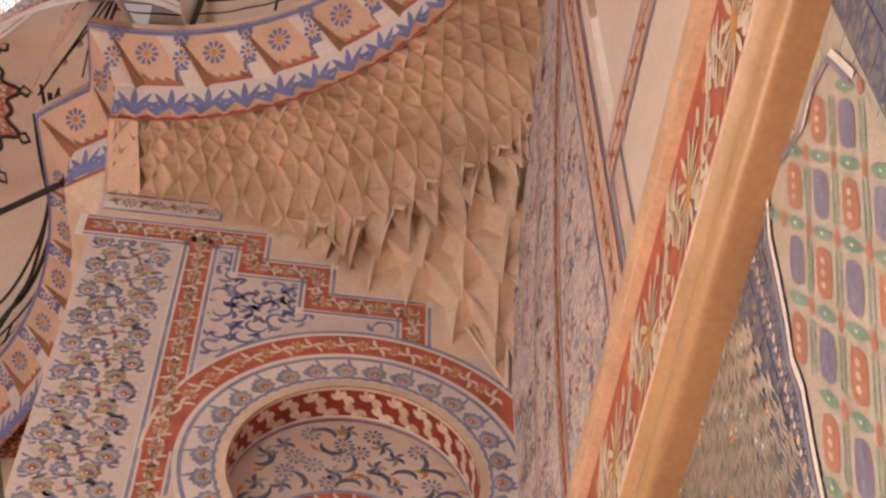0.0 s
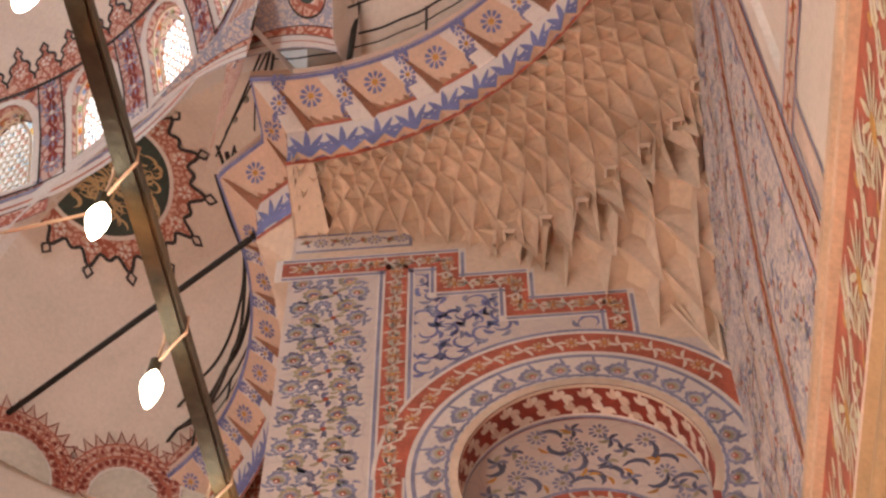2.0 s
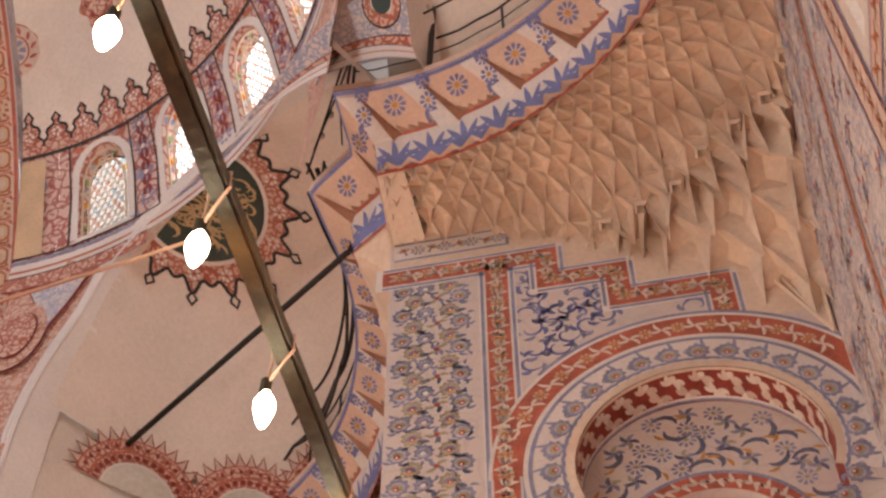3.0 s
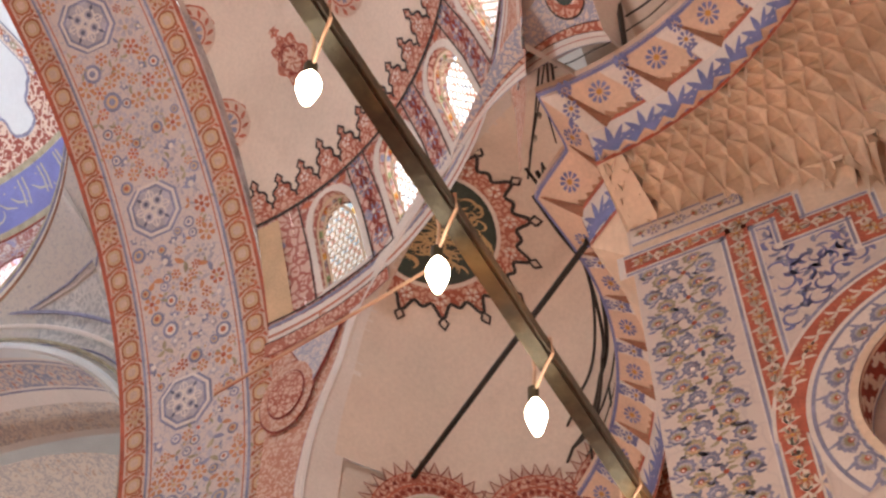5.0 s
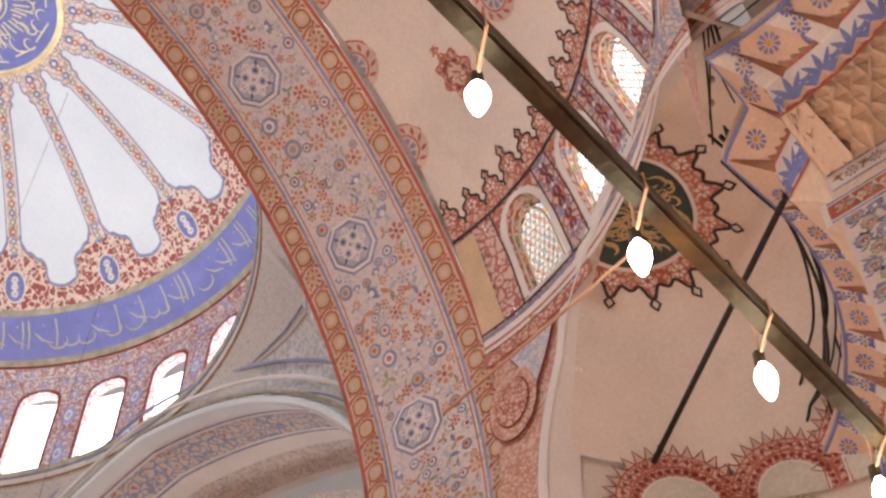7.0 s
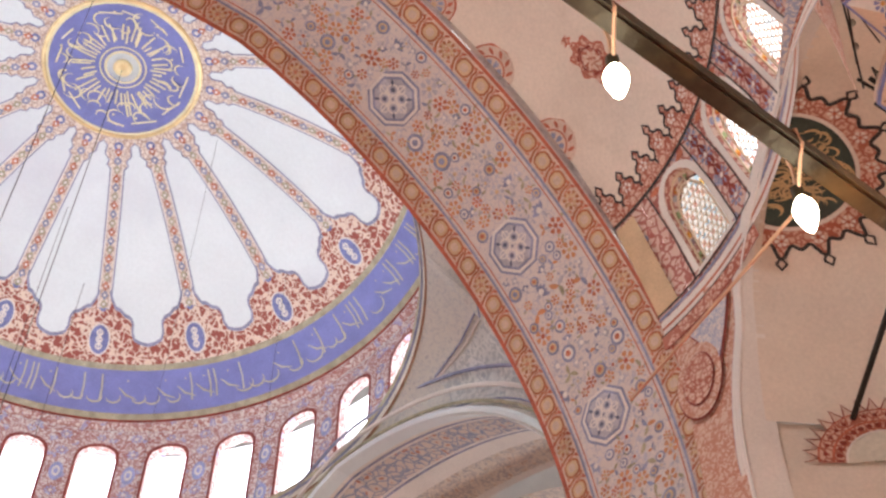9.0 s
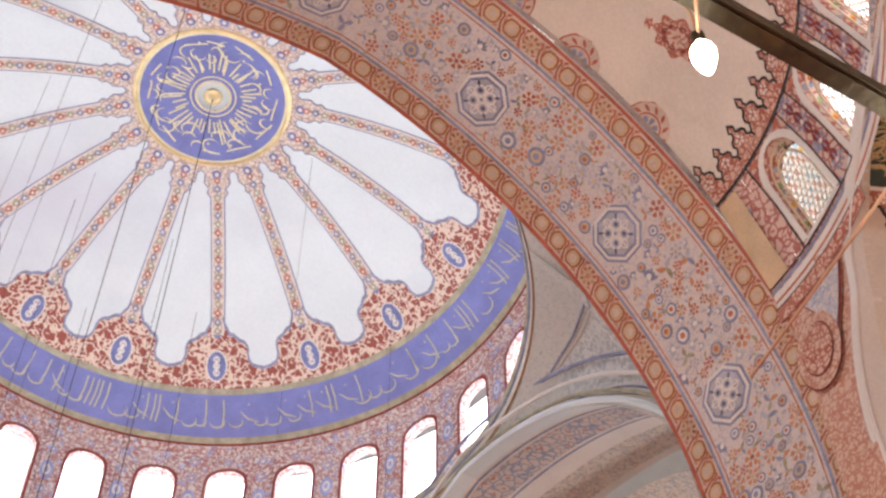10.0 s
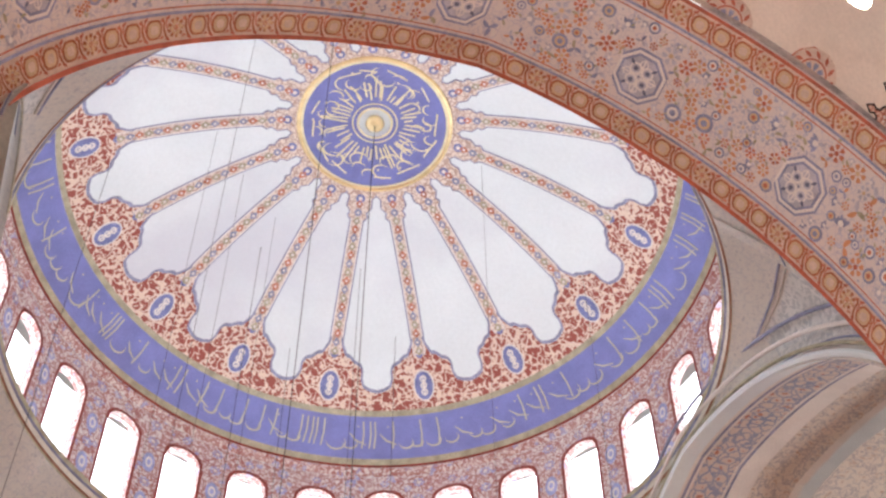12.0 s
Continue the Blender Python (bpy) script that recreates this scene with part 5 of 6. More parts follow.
for i, w, pl in lift_band(1.72, 0.34, 0.1, 5):
    a = w + math.pi / 2
    pt.leaf(pl, -0.18 * math.cos(a), -0.18 * math.sin(a), a + 1.0, 0.34, 0.07, SLATE, 5, -1.9)
    pt.leaf(pl, -0.18 * math.cos(a), -0.18 * math.sin(a), a - 1.0, 0.3, 0.05, SLATE, 5, 1.4)
    bloom(tangent(wall_e, NY + 1.72 * math.cos(w), NZ + 1.72 * math.sin(w), w - math.pi / 2), 0.135, SLATE, OLIVE, RED, 5.5)
# blue scrolls in the spandrel
scrolls = []
for k in range(700):
    yy, zz = RNG.uniform(-1.3, 1.32), RNG.uniform(15.3, 18.15)
    lim = 18.15 if yy > 1.05 else 17.6 if yy > 0.15 else 17.0 if yy > -1.1 else 16.4
    if zz > lim - 0.14 or math.hypot(yy - NY, zz - NZ) < 2.64 or any((yy - p) ** 2 + (zz - q) ** 2 < 0.055 for p, q in scrolls):
        continue
    scrolls.append((yy, zz))
    pl = tangent(wall_e, yy, zz, RNG.uniform(0, 6))
    pt.line(pl, [(0.17 * math.cos(w) * (1 - w / 9), 0.17 * math.sin(w) * (1 - w / 9)) for w in steps(0, 4.6, 12)], 0.045, BLUE, 1, True)
    for i in range(4):
        pt.leaf(pl, 0.15 * math.cos(i * 1.3), 0.15 * math.sin(i * 1.3), i * 1.3 + 0.6, 0.16, 0.07, (SLATE, BLUE)[i % 2], 1, 0.9)
# the niche: cream leaves on red soffit, flowers on its back
so = lambda w, d, l: Vector((WALL_X + d, NY + (NR - l) * math.cos(w), NZ + (NR - l) * math.sin(w)))
for i in range(26):
    w = 0.12 * i
    pl = lambda a, b, l: so(w + a / NR, DEEP / 2 + b, l)
    for k in (0.35, -0.35, 2.8, -2.8):
        pt.leaf(pl, 0, (0.1 if i % 2 else -0.1), k, 0.16, 0.075, PINK if i % 3 else CREAM, 2, 0.8)
    pt.disc(pl, 0, 0.16 if i % 2 else -0.16, 0.05, CREAM, 2, n=7)
for d0, d1, mat in ((0, 0.05, STONE), (DEEP - 0.06, DEEP - 0.02, SLATE), (DEEP - 0.1, DEEP - 0.06, PALE)):
    for a, b in zip(steps(0, math.pi, 32), steps(0, math.pi, 32)[1:]):
        pt.add(so, [(a, d0), (b, d0), (b, d1), (a, d1)], mat, 2)
bk = lambda y, z, lift=0.0: wall_e(y, z, lift - DEEP)
done = []
for k in range(600):
    yy, zz = NY + RNG.uniform(-1.36, 1.36), RNG.uniform(13.0, 15.6)
    if math.hypot(yy - NY, zz - NZ) > 1.3 or math.hypot(yy - NY, zz - NZ2) < 1.34 or any((yy - p) ** 2 + (zz - q) ** 2 < 0.036 for p, q in done):
        continue
    done.append((yy, zz))
    pl = tangent(bk, yy, zz, RNG.uniform(0, 6))
    if k % 3 == 0:
        pt.flower(pl, 0, 0, 0.13, 9, SLATE, OLIVE, 1)
    elif k % 3 == 1:
        pt.leaf(pl, -0.13, 0, 0.7, 0.32, 0.075, BLACKBLUE, 1, -1.5)
        pt.leaf(pl, 0.0, 0.05, 2.0, 0.16, 0.05, OCHRE, 2, 0.6)
    else:
        for i in range(5):
            pt.leaf(pl, 0, 0, 1.257 * i, 0.14, 0.06, (SLATE, BLACKBLUE, OLIVE)[i % 3], 1, 0.7)
pt.ring(lambda y, z, l: bk(y, z, l), NY, NZ2, NR2, NR2 + 0.24, RED, 1, 32, 1.0, 0, 180)
pt.ring(lambda y, z, l: bk(y, z, l), NY, NZ2, NR2 + 0.24, NR2 + 0.29, SLATE, 1, 32, 1.0, 0, 180)
for i in range(16):
    w = math.pi * (i + 0.5) / 16
    pl = tangent(bk, NY + (NR2 + 0.12) * math.cos(w), NZ2 + (NR2 + 0.12) * math.sin(w))
    for k in (0.4, -0.4, 2.7, -2.7):
        pt.leaf(pl, 0, 0, w + 1.57 + k, 0.14, 0.05, CREAM, 2, 0.6)
pt.done()

# ---- carved stone corner under the cornice: tiers of pointed cells ----
mq = tagged(new("muqarnas"), "carved limestone muqarnas corner, stained brown in its hollows", "muqarnas", kind="structure")


def mq_z(r):
    k = max(0.0, (r - 6.3) / 2.1)
    return 19.55 - 0.1 * min(1.0, (r - 5.4) / 0.9) - 3.2 * k ** 1.15


def mq_point(ang, r, push=0.0, dz=0.0):
    """A point on the corner vault: ang in degrees from +x to -y about the cornice's centre; push towards the room."""
    a = radians(ang)
    x, y = RING_B.x + (r - push) * math.cos(a), RING_B.y + (r - push) * math.sin(a)
    return Vector((min(x, WALL_X + 0.1), min(max(y, WALL_Y - 0.1), PIER_Y - 0.06), mq_z(r) + dz))


sh = Sheet()
sh.grid(lambda a, r: mq_point(a, r, -0.18, 0.2), steps(-99, -1, 60), steps(5.3, 8.7, 24))
sh.make("vault_backing", STONE, mq)


def relief(zone, tiers, cells, deep, behind):
    """Staggered four-sided cells: proud corners, a hollow in each, and raised ribs that meet in a tip below."""
    step = 100 / cells
    n = len(tiers)
    for t in range(-1, n - 1):
        ra, rb, rc = tiers[max(t, 0)] - (0.12 if t < 0 else 0), tiers[t + 1], tiers[min(t + 2, n - 1)] + (0.3 if t + 2 >= n else 0)
        for j in range(-2, cells + 2):
            mid = 3 - (j + (0.5 if t % 2 else 0)) * step
            wob = 0.35 * step * math.sin(j * 7.7 + zone)
            corner = lambda a, r: (max(-99, min(-1, a + 0.12 * step * math.sin(a * 1.7 + zone))), r)
            T, L, R, B = corner(mid, ra), corner(mid + step / 2, rb), corner(mid - step / 2, rb), corner(mid, rc)
            raw = [Vector((RING_B.x + r * math.cos(radians(a)), RING_B.y + r * math.sin(radians(a)), 0)) for a, r in (T, L, R, B)]
            if all(p.x > WALL_X + 0.08 or p.y < WALL_Y - 0.08 for p in raw):
                continue
            d = deep * (1 + 0.3 * math.sin(j * 5.3 + t * 3.7))
            pt4 = [mq_point(a, r, -behind, 0.0) for a, r in (T, L, R, B)]
            M = mq_point(mid, rb - 0.25 * (rb - ra), -behind - d, d * 0.8)
            N = mq_point(mid, rb + 0.35 * (rc - rb), -behind - d * 0.45, d * 0.3)
            T, L, R, B = pt4
            c = Sheet()
            wl, wr = T.lerp(L, 0.5).lerp(M, 0.3), T.lerp(R, 0.5).lerp(M, 0.3)
            c.add([T, L, wl]), c.add([T, wl, M]), c.add([wl, L, M])
            c.add([T, R, wr]), c.add([T, wr, M]), c.add([wr, R, M])
            c.add([M, L, N]), c.add([M, R, N])
            c.add([L, B, N]), c.add([R, B, N])
            # raised ribs from both shoulders to the tip
            tip = B + Vector((0, 0, -1.1 * d))
            for s in (L, R):
                top, k = s.lerp(B, 0.25), 0.2 + 0.05 * math.sin(j * 3.1 + t)
                c.add([top, tip, B.lerp(N, 0.5 * k), top.lerp(N, k)])
                c.add([top, tip, B])
            c.make("muqarnas_cell", STONE, mq)


relief(0.0, [5.36, 5.5, 5.66, 5.84, 6.04, 6.26, 6.5, 6.76, 7.0], 30, 0.17, 0.0)
relief(1.7, [6.86, 7.12, 7.42, 7.76, 8.12, 8.5], 18, 0.29, 0.03)
# small square hollows between the two kinds of cells
for k in range(7):
    p = mq_point(-26 - 4.6 * k, 6.95 + 0.04 * (k % 3), 0.03, -0.02)
    c = Sheet()
    for i in range(4):
        a0, a1 = radians(45 + 90 * i), radians(135 + 90 * i)
        o0, o1 = Vector((math.cos(a0), math.sin(a0), 0)), Vector((math.cos(a1), math.sin(a1), 0))
        c.add([p + o0 * 0.13, p + o1 * 0.13, p + o1 * 0.09 + Vector((0, 0, -0.05)), p + o0 * 0.09 + Vector((0, 0, -0.05))])
        c.add([p + o1 * 0.09 + Vector((0, 0, -0.05)), p + o0 * 0.09 + Vector((0, 0, -0.05)), p + o0 * 0.07 + Vector((0, 0, 0.12)), p + o1 * 0.07 + Vector((0, 0, 0.12))])
    c.make("small_cup", STONE, mq)
# fan of thin ribs in the corner below the cells
fan = Sheet()
for k in range(9):
    q = Vector((WALL_X - 0.03, WALL_Y + 0.1 + 0.13 * k, 17.7 - 0.05 * k)) if k < 6 else Vector((WALL_X - 0.15 * (k - 5), WALL_Y + 0.04, 17.8))
    fan.tube([Vector((WALL_X - 0.02, WALL_Y + 0.06, 15.9)), q], 0.028, 4)
fan.make("corner_ribs", STONE, mq)

# ---- end wall with its string course and tiles ----
ew = tagged(new("wall_end"), "end wall with worn flower painting above a gilded moulding", "wall", kind="structure")
sh = Sheet()
WX0, WX1, WZ0, WZ1 = 6.66, 6.88, 13.75, 18.2
xs = [-14, WX0, WX1, WALL_X]
for x0, x1 in zip(xs, xs[1:]):
    if x0 == WX0:
        sh.grid(wall_s, [x0, x1], [0, WZ0])
        sh.grid(wall_s, [x0, x1], [WZ1, 20.6])
    else:
        sh.grid(wall_s, [x0, x1], [0, 11, 20.6])
for a, b in (((WX0, WZ0), (WX1, WZ0)), ((WX1, WZ0), (WX1, WZ1)), ((WX1, WZ1), (WX0, WZ1)), ((WX0, WZ1), (WX0, WZ0))):
    sh.add([wall_s(*a), wall_s(*b), wall_s(*b, -0.5), wall_s(*a, -0.5)])
sh.make("end_wall_face", CREAM, ew)
win = tagged(new("window_end"), "tall clear window deep in the end wall", "window", kind="structure")
sh = Sheet()
sh.add([wall_s(WX0, WZ0, -0.42), wall_s(WX1, WZ0, -0.42), wall_s(WX1, WZ1, -0.42), wall_s(WX0, WZ1, -0.42)])
sh.make("pane", LEADED, win)
sh = Sheet()
for z in steps(WZ0, WZ1, 5):
    sh.tube([wall_s(WX0, z, -0.2), wall_s(WX1, z, -0.2)], 0.05, 5)
sh.make("window_bars", PALE, win)
s2 = Sheet()
s2.add([wall_s(5.4, 13, -1.0), wall_s(7.6, 13, -1.0), wall_s(7.6, 19, -1.0), wall_s(5.4, 19, -1.0)])
tagged(s2.make("backdrop_end_sky", SKYGLOW), "bright sky behind the end wall window", "sky", kind="structure")
pt = Paint(ew, 0.005)
wsf = lambda x, z, l: wall_s(x, z, l)


def rib_x(z):
    """The curved red border on the end wall."""
    return 9.75 - 0.062 * max(0.0, z - 11.5) ** 1.82


for za, zb in zip(steps(11.3, 20, 24), steps(11.3, 20, 24)[1:]):
    xa, xb = rib_x(za), rib_x(zb)
    pt.add(wsf, [(7.75, za), (12, za), (12, zb), (7.75, zb)], SPANDREL_S, 1)
    for o0, o1, mat, lv in ((-0.14, 0.14, PINK, 2), (-0.2, -0.16, SLATE, 2), (0.16, 0.2, SLATE, 2), (-0.04, 0.04, ROSE, 3), (1.2, 1.36, PINK, 2), (1.38, 1.41, SLATE, 2)):
        if xb + o0 > 7.6:
            pt.add(wsf, [(xa + o0, za), (xa + o1, za), (xb + o1, zb), (xb + o0, zb)], mat, lv)
for x0, x1, mat in ((7.2, 7.62, PINK), (7.7, 7.74, SLATE), (7.1, 7.14, SLATE), (7.64, 7.66, RED), (7.17, 7.2, RED)):
    pt.add(wsf, [(x0, 11.3), (x1, 11.3), (x1, 20), (x0, 20)], mat, 3)
for z0, z1, mat in ((13.05, 13.4, PINK), (13.45, 13.49, SLATE), (12.96, 13.0, SLATE), (13.4, 13.43, RED), (13.02, 13.05, RED)):
    pt.add(wsf, [(-5, z0), (7.1, z0), (7.1, z1), (-5, z1)], mat, 3)
for x0, x1, mat in ((6.72, 6.98, PINK), (7.02, 7.05, SLATE), (6.66, 6.69, SLATE)):
    pt.add(wsf, [(x0, 11.3), (x1, 11.3), (x1, 13.0), (x0, 13.0)], mat, 2)
for k in range(26):
    for pl in (tangent(wall_s, 7.41, 11.6 + 0.32 * k), tangent(wall_s, 6.9 - 0.32 * k, 13.22, 1.57), tangent(wall_s, rib_x(11.6 + 0.3 * k), 11.6 + 0.3 * k)):
        pt.flower(pl, 0, 0, 0.08, 6, OCHRE, RED, 4)
        for w in (0.9, -0.9, 2.2, -2.2):
            pt.leaf(pl, 0, 0, w, 0.17, 0.05, ROSE, 4, 0.5)
for k in range(420):
    x, z = RNG.uniform(7.8, 11.9), RNG.uniform(11.4, 18.6)
    if abs(x - rib_x(z)) < 0.3:
        continue
    pl = tangent(wall_s, x, z, RNG.uniform(0, 6))
    for i in range(3):
        pt.leaf(pl, 0, 0, 2.1 * i, 0.13, 0.05, RNG.choice((SLATE, SLATE, OLIVE, ROSE)), 2, 0.8)
# flowers on the red cove of the moulding
X0, X1 = -10, 11.9


def cove(x, w, lift=0.0):
    """Painted hollow between the wall above and the gilded roll: w 0 (top) to 1."""
    return Vector((x, WALL_Y + 0.03 + 0.17 * max(w, 0.0) ** 1.5 + lift * 0.9, 10.98 - 1.62 * w - lift * 0.3))


COVE_LEN = 1.62
IVORY = plain("ivory_petal_paint", (0.7, 0.6, 0.42), 0.7, 0.15, 4, 30)
for i in range(30):
    x = -1.0 + 0.42 * i
    pl = lambda a, b, l: cove(x + a, max(0.03, min(0.97, 0.5 - b / COVE_LEN)), l * 0.4)
    if i % 3 == 0:
        # daisy with an orange heart
        for k in range(14):
            w = 2 * math.pi * k / 14
            pt.leaf(pl, 0.06 * math.cos(w), 0.16 * math.sin(w), w, 0.17 + 0.3 * abs(math.sin(w)), 0.07, IVORY, 6)
        pt.disc(pl, 0, 0, 0.075, OCHRE, 8, 0.19, 12)
    else:
        sg = 1 if i % 3 == 1 else -1
        # acanthus scroll: a curved stem with toothed leaves on both sides, and buds
        stem = [(-0.2 + 0.4 * t, sg * 0.5 * math.sin(3.0 * t - 0.4)) for t in steps(0, 1, 8)]
        pt.line(pl, stem, 0.05, IVORY, 4)
        for k, (a, b) in enumerate(stem[1:]):
            for q in (-1, 1):
                pt.leaf(pl, a, b, q * (1.1 - 0.07 * k) + 0.3 * sg, 0.26 + 0.05 * (k % 3), 0.075, (IVORY, BUFF, IVORY, CREAM)[(k + (q > 0)) % 4], 5, q * 0.7)
        pt.disc(pl, 0.08, -sg * 0.42, 0.05, IVORY, 5, 0.12, 8)
        pt.disc(pl, -0.12, -sg * 0.5, 0.04, OCHRE, 6, 0.1, 8)
pt.done()
sh = Sheet()
sh.grid(lambda x, w: cove(x, w), [X0, X1], steps(0, 1, 8))
sh.make("painted_cove", RED, ew, "red cove with cream flowers")
sh = Sheet()
fil = [(0.0, 11.5), (0.09, 11.46), (0.1, 11.3), (0.05, 11.26), (0.05, 11.14), (0.11, 11.1), (0.11, 11.0), (0.03, 10.97)]
sh.grid(lambda x, k: Vector((x, WALL_Y + fil[k][0], fil[k][1])), [X0, X1], range(len(fil)))
sh.make("fillet", BUFFSTONE, ew, "tan stepped fillet")
# pale edge, hollow and rounded roll of the golden moulding
prof = [(0.2, 9.365), (0.24, 9.36), (0.25, 9.33), (0.24, 9.3)]
prof += [(0.24 - 0.1 * math.sin(w), 9.3 - 0.3 * w / math.pi) for w in steps(0.2, math.pi - 0.3, 8)]
prof += [(0.17 + 0.09 * math.sin(w), 8.9 + 0.12 * math.cos(w)) for w in steps(0.1, math.pi, 10)] + [(0.0, 8.77)]
sh = Sheet()
sh.grid(lambda x, k: Vector((x, WALL_Y + prof[k][0], prof[k][1])), [X0, X1], range(3, len(prof)))
sh.make("gilded_roll", WOODGOLD, ew, "golden varnished roll moulding", True)
sh = Sheet()
sh.grid(lambda x, k: Vector((x, WALL_Y + prof[k][0], prof[k][1])), [X0, X1], range(0, 4))
sh.make("pale_edge", PINK, ew)

# tiles below the moulding
TILE = 0.25
tw = tagged(new("tile_panel"), "glazed patterned wall tiles below the moulding", "tiles", kind="structure")
GLAZE = {k: arabesque("tile_glaze_" + k, g, v, b, sc, vw, br, 0.5, 0.1) for k, g, v, b, sc, vw, br in (
    ("white", (0.46, 0.44, 0.39), (0.4, 0.4, 0.38), (0.46, 0.44, 0.4), 9, 0.04, 0.1),
    ("grey", (0.3, 0.28, 0.23), (0.2, 0.2, 0.19), (0.3, 0.2, 0.13), 7, 0.14, 0.22),
    ("blue", (0.17, 0.18, 0.2), (0.1, 0.12, 0.2), (0.28, 0.27, 0.24), 8, 0.14, 0.24))}
for g in GLAZE.values():
    g.node_tree.nodes["Principled BSDF"].inputs["Roughness"].default_value = 0.25
tm = {}
for k, g in GLAZE.items():
    me = bpy.data.meshes.new("tile_" + k)
    h, d, e = TILE / 2 - 0.002, 0.015, 0.004
    vs = [(-h, 0, -h), (h, 0, -h), (h, 0, h), (-h, 0, h), (-h + e, d, -h + e), (h - e, d, -h + e), (h - e, d, h - e), (-h + e, d, h - e)]
    me.from_pydata(vs, [], [(4, 5, 6, 7), (0, 1, 5, 4), (1, 2, 6, 5), (2, 3, 7, 6), (3, 0, 4, 7)])
    me.materials.append(g)
    tm[k] = me
for i in range(30):
    for j in range(10):
        x, z = 1.2 + TILE * (i + 0.5), 9.2 - TILE * (j + 0.5)
        k = "blue" if 4.45 < x < 5.1 or x < 3.3 or (j == 0) else "white" if x <= 4.45 else "grey"
        ob = new("tile", tm[k])
        ob.parent = tw
        ob.location = (x, WALL_Y + 0.002, z)
pt = Paint(tw, 0.004)
tf = lambda x, z, l: wall_s(x, z, 0.017 + l)
tfn = lambda x, z, lift=0.0: wall_s(x, z, 0.017 + lift)
TBLUE, TRED, TGREEN = plain("tile_cobalt", (0.22, 0.21, 0.3), 0.3), plain("tile_red", (0.42, 0.2, 0.13), 0.3), TEAL
TWHITE = plain("white_tile_glaze", (0.5, 0.45, 0.38), 0.25, 0.1, 5, 40)
edge = [(4.95, 5.6), (4.74, 7.0), (4.66, 7.4), (4.68, 7.65), (4.61, 7.92), (4.56, 8.25), (4.52, 8.53), (4.42, 8.76), (4.24, 8.85), (4.1, 8.72), (3.81, 8.56), (3.6, 8.6), (3.33, 8.49), (3.24, 8.09)]
low = [(4.95, 5.6), (4.74, 7.0), (4.66, 7.4), (4.68, 7.65), (4.61, 7.92), (4.58, 8.09)]
for (x0, z0), (x1, z1) in zip(low, low[1:]):
    pt.add(tf, [(x0, z0), (x1, z1), (3.25, z1), (3.25, z0)], TWHITE, 1)
crest = [(4.58, 8.09), (4.56, 8.25), (4.52, 8.53), (4.42, 8.76), (4.24, 8.85), (4.1, 8.72), (3.81, 8.56), (3.6, 8.6), (3.33, 8.49), (3.25, 8.2)]
for (x0, z0), (x1, z1) in zip(crest, crest[1:]):
    pt.add(tf, [(x0, 8.09), (x0, z0), (x1, z1), (x1, 8.09)], TWHITE, 1)
pt.line(tf, [(x + 0.02, z + 0.02) for x, z in edge], 0.045, PALE, 5)
pt.line(tf, [(x + 0.07, z + 0.05) for x, z in edge], 0.04, TBLUE, 5.5)


def slanting(i, j):
    """Place of one repeat of the slanting lattice: u across, v along its rows."""
    x, z = 4.13 - 0.213 * i + 0.222 * j, 8.45 - 0.405 * i - 0.378 * j
    return (x, z), lambda u, v, l: tf(x - 0.213 * u + 0.222 * v, z - 0.405 * u - 0.378 * v, l)


def in_field(x, z):
    side = 4.5 if z > 8.0 else 4.56 + 0.12 * (8.0 - z)
    return 3.28 < x < side and z < 8.4 + 0.42 * max(0.0, x - 3.3) and z > 5.8


for i in range(-3, 10):
    for j in range(-6, 12):
        (x, z), pl = slanting(i, j)
        if in_field(x, z):
            pair = (TRED, PINK) if (i + j) % 2 == 0 else (TBLUE, SLATE)
            hexa = lambda k: [(k * 0.27 * a, k * 0.33 * b) for a, b in ((0, -1), (0.8, -0.85), (1, -0.4), (1, 0.4), (0.8, 0.85), (0, 1), (-0.8, 0.85), (-1, 0.4), (-1, -0.4), (-0.8, -0.85))]
            pt.add(pl, hexa(1), pair[0], 2)
            for b in (-0.15, 0.0, 0.15):
                pt.disc(pl, 0, b, 0.09, pair[1], 3, 0.05, 7)
            for u in (0.43, 0.57):
                pt.line(pl, [(u, -0.34), (u, 0.34)], 0.05, TGREEN, 2)
        (x, z), pl = slanting(i, j + 0.5)
        if in_field(x, z):
            pt.leaf(pl, -0.33, 0, 0, 0.66, 0.2, TGREEN, 2)
            pt.disc(pl, 0, 0, 0.05, PALE, 3, 0.025, 6)
            pt.disc(pl, 0.5, 0, 0.1, TRED, 2, 0.13, 8)
# cypress of pale wavy strokes on the dark panel
for k in range(44):
    t = (k + 0.5) / 44
    ax, az, bx, bz = 5.7 - 0.6 * t, 9.0 - 0.5 * t, 6.6 - 1.75 * t, 8.35 - 1.65 * t
    for r0 in steps(0.02, 0.9, 6):
        r0 += RNG.uniform(-0.04, 0.04)
        r1 = r0 + RNG.uniform(0.07, 0.15)
        pt.line(tf, [(ax + (bx - ax) * r + 0.012 * math.sin(40 * r + k), az + (bz - az) * r + 0.012 * math.cos(33 * r + k)) for r in steps(r0, r1, 4)], 0.022, TWHITE, 1 + 0.03 * k, True)
for k in range(16):
    pl = tangent(tfn, 4.8 + 0.012 * k, 8.9 - 0.19 * k)
    pt.flower(pl, 0, 0, 0.075, 8, TBLUE, PALE, 1)
    pt.disc(pl, 0, 0.095, 0.03, PINK, 1, n=6)
for k in range(40):
    pl = tangent(tfn, RNG.uniform(4.9, 7.6), RNG.uniform(7.6, 9.1), RNG.uniform(0, 6))
    pt.flower(pl, 0, 0, 0.06, 6, RNG.choice((TBLUE, OCHRE, TGREEN)), PALE, 1)
pt.done()

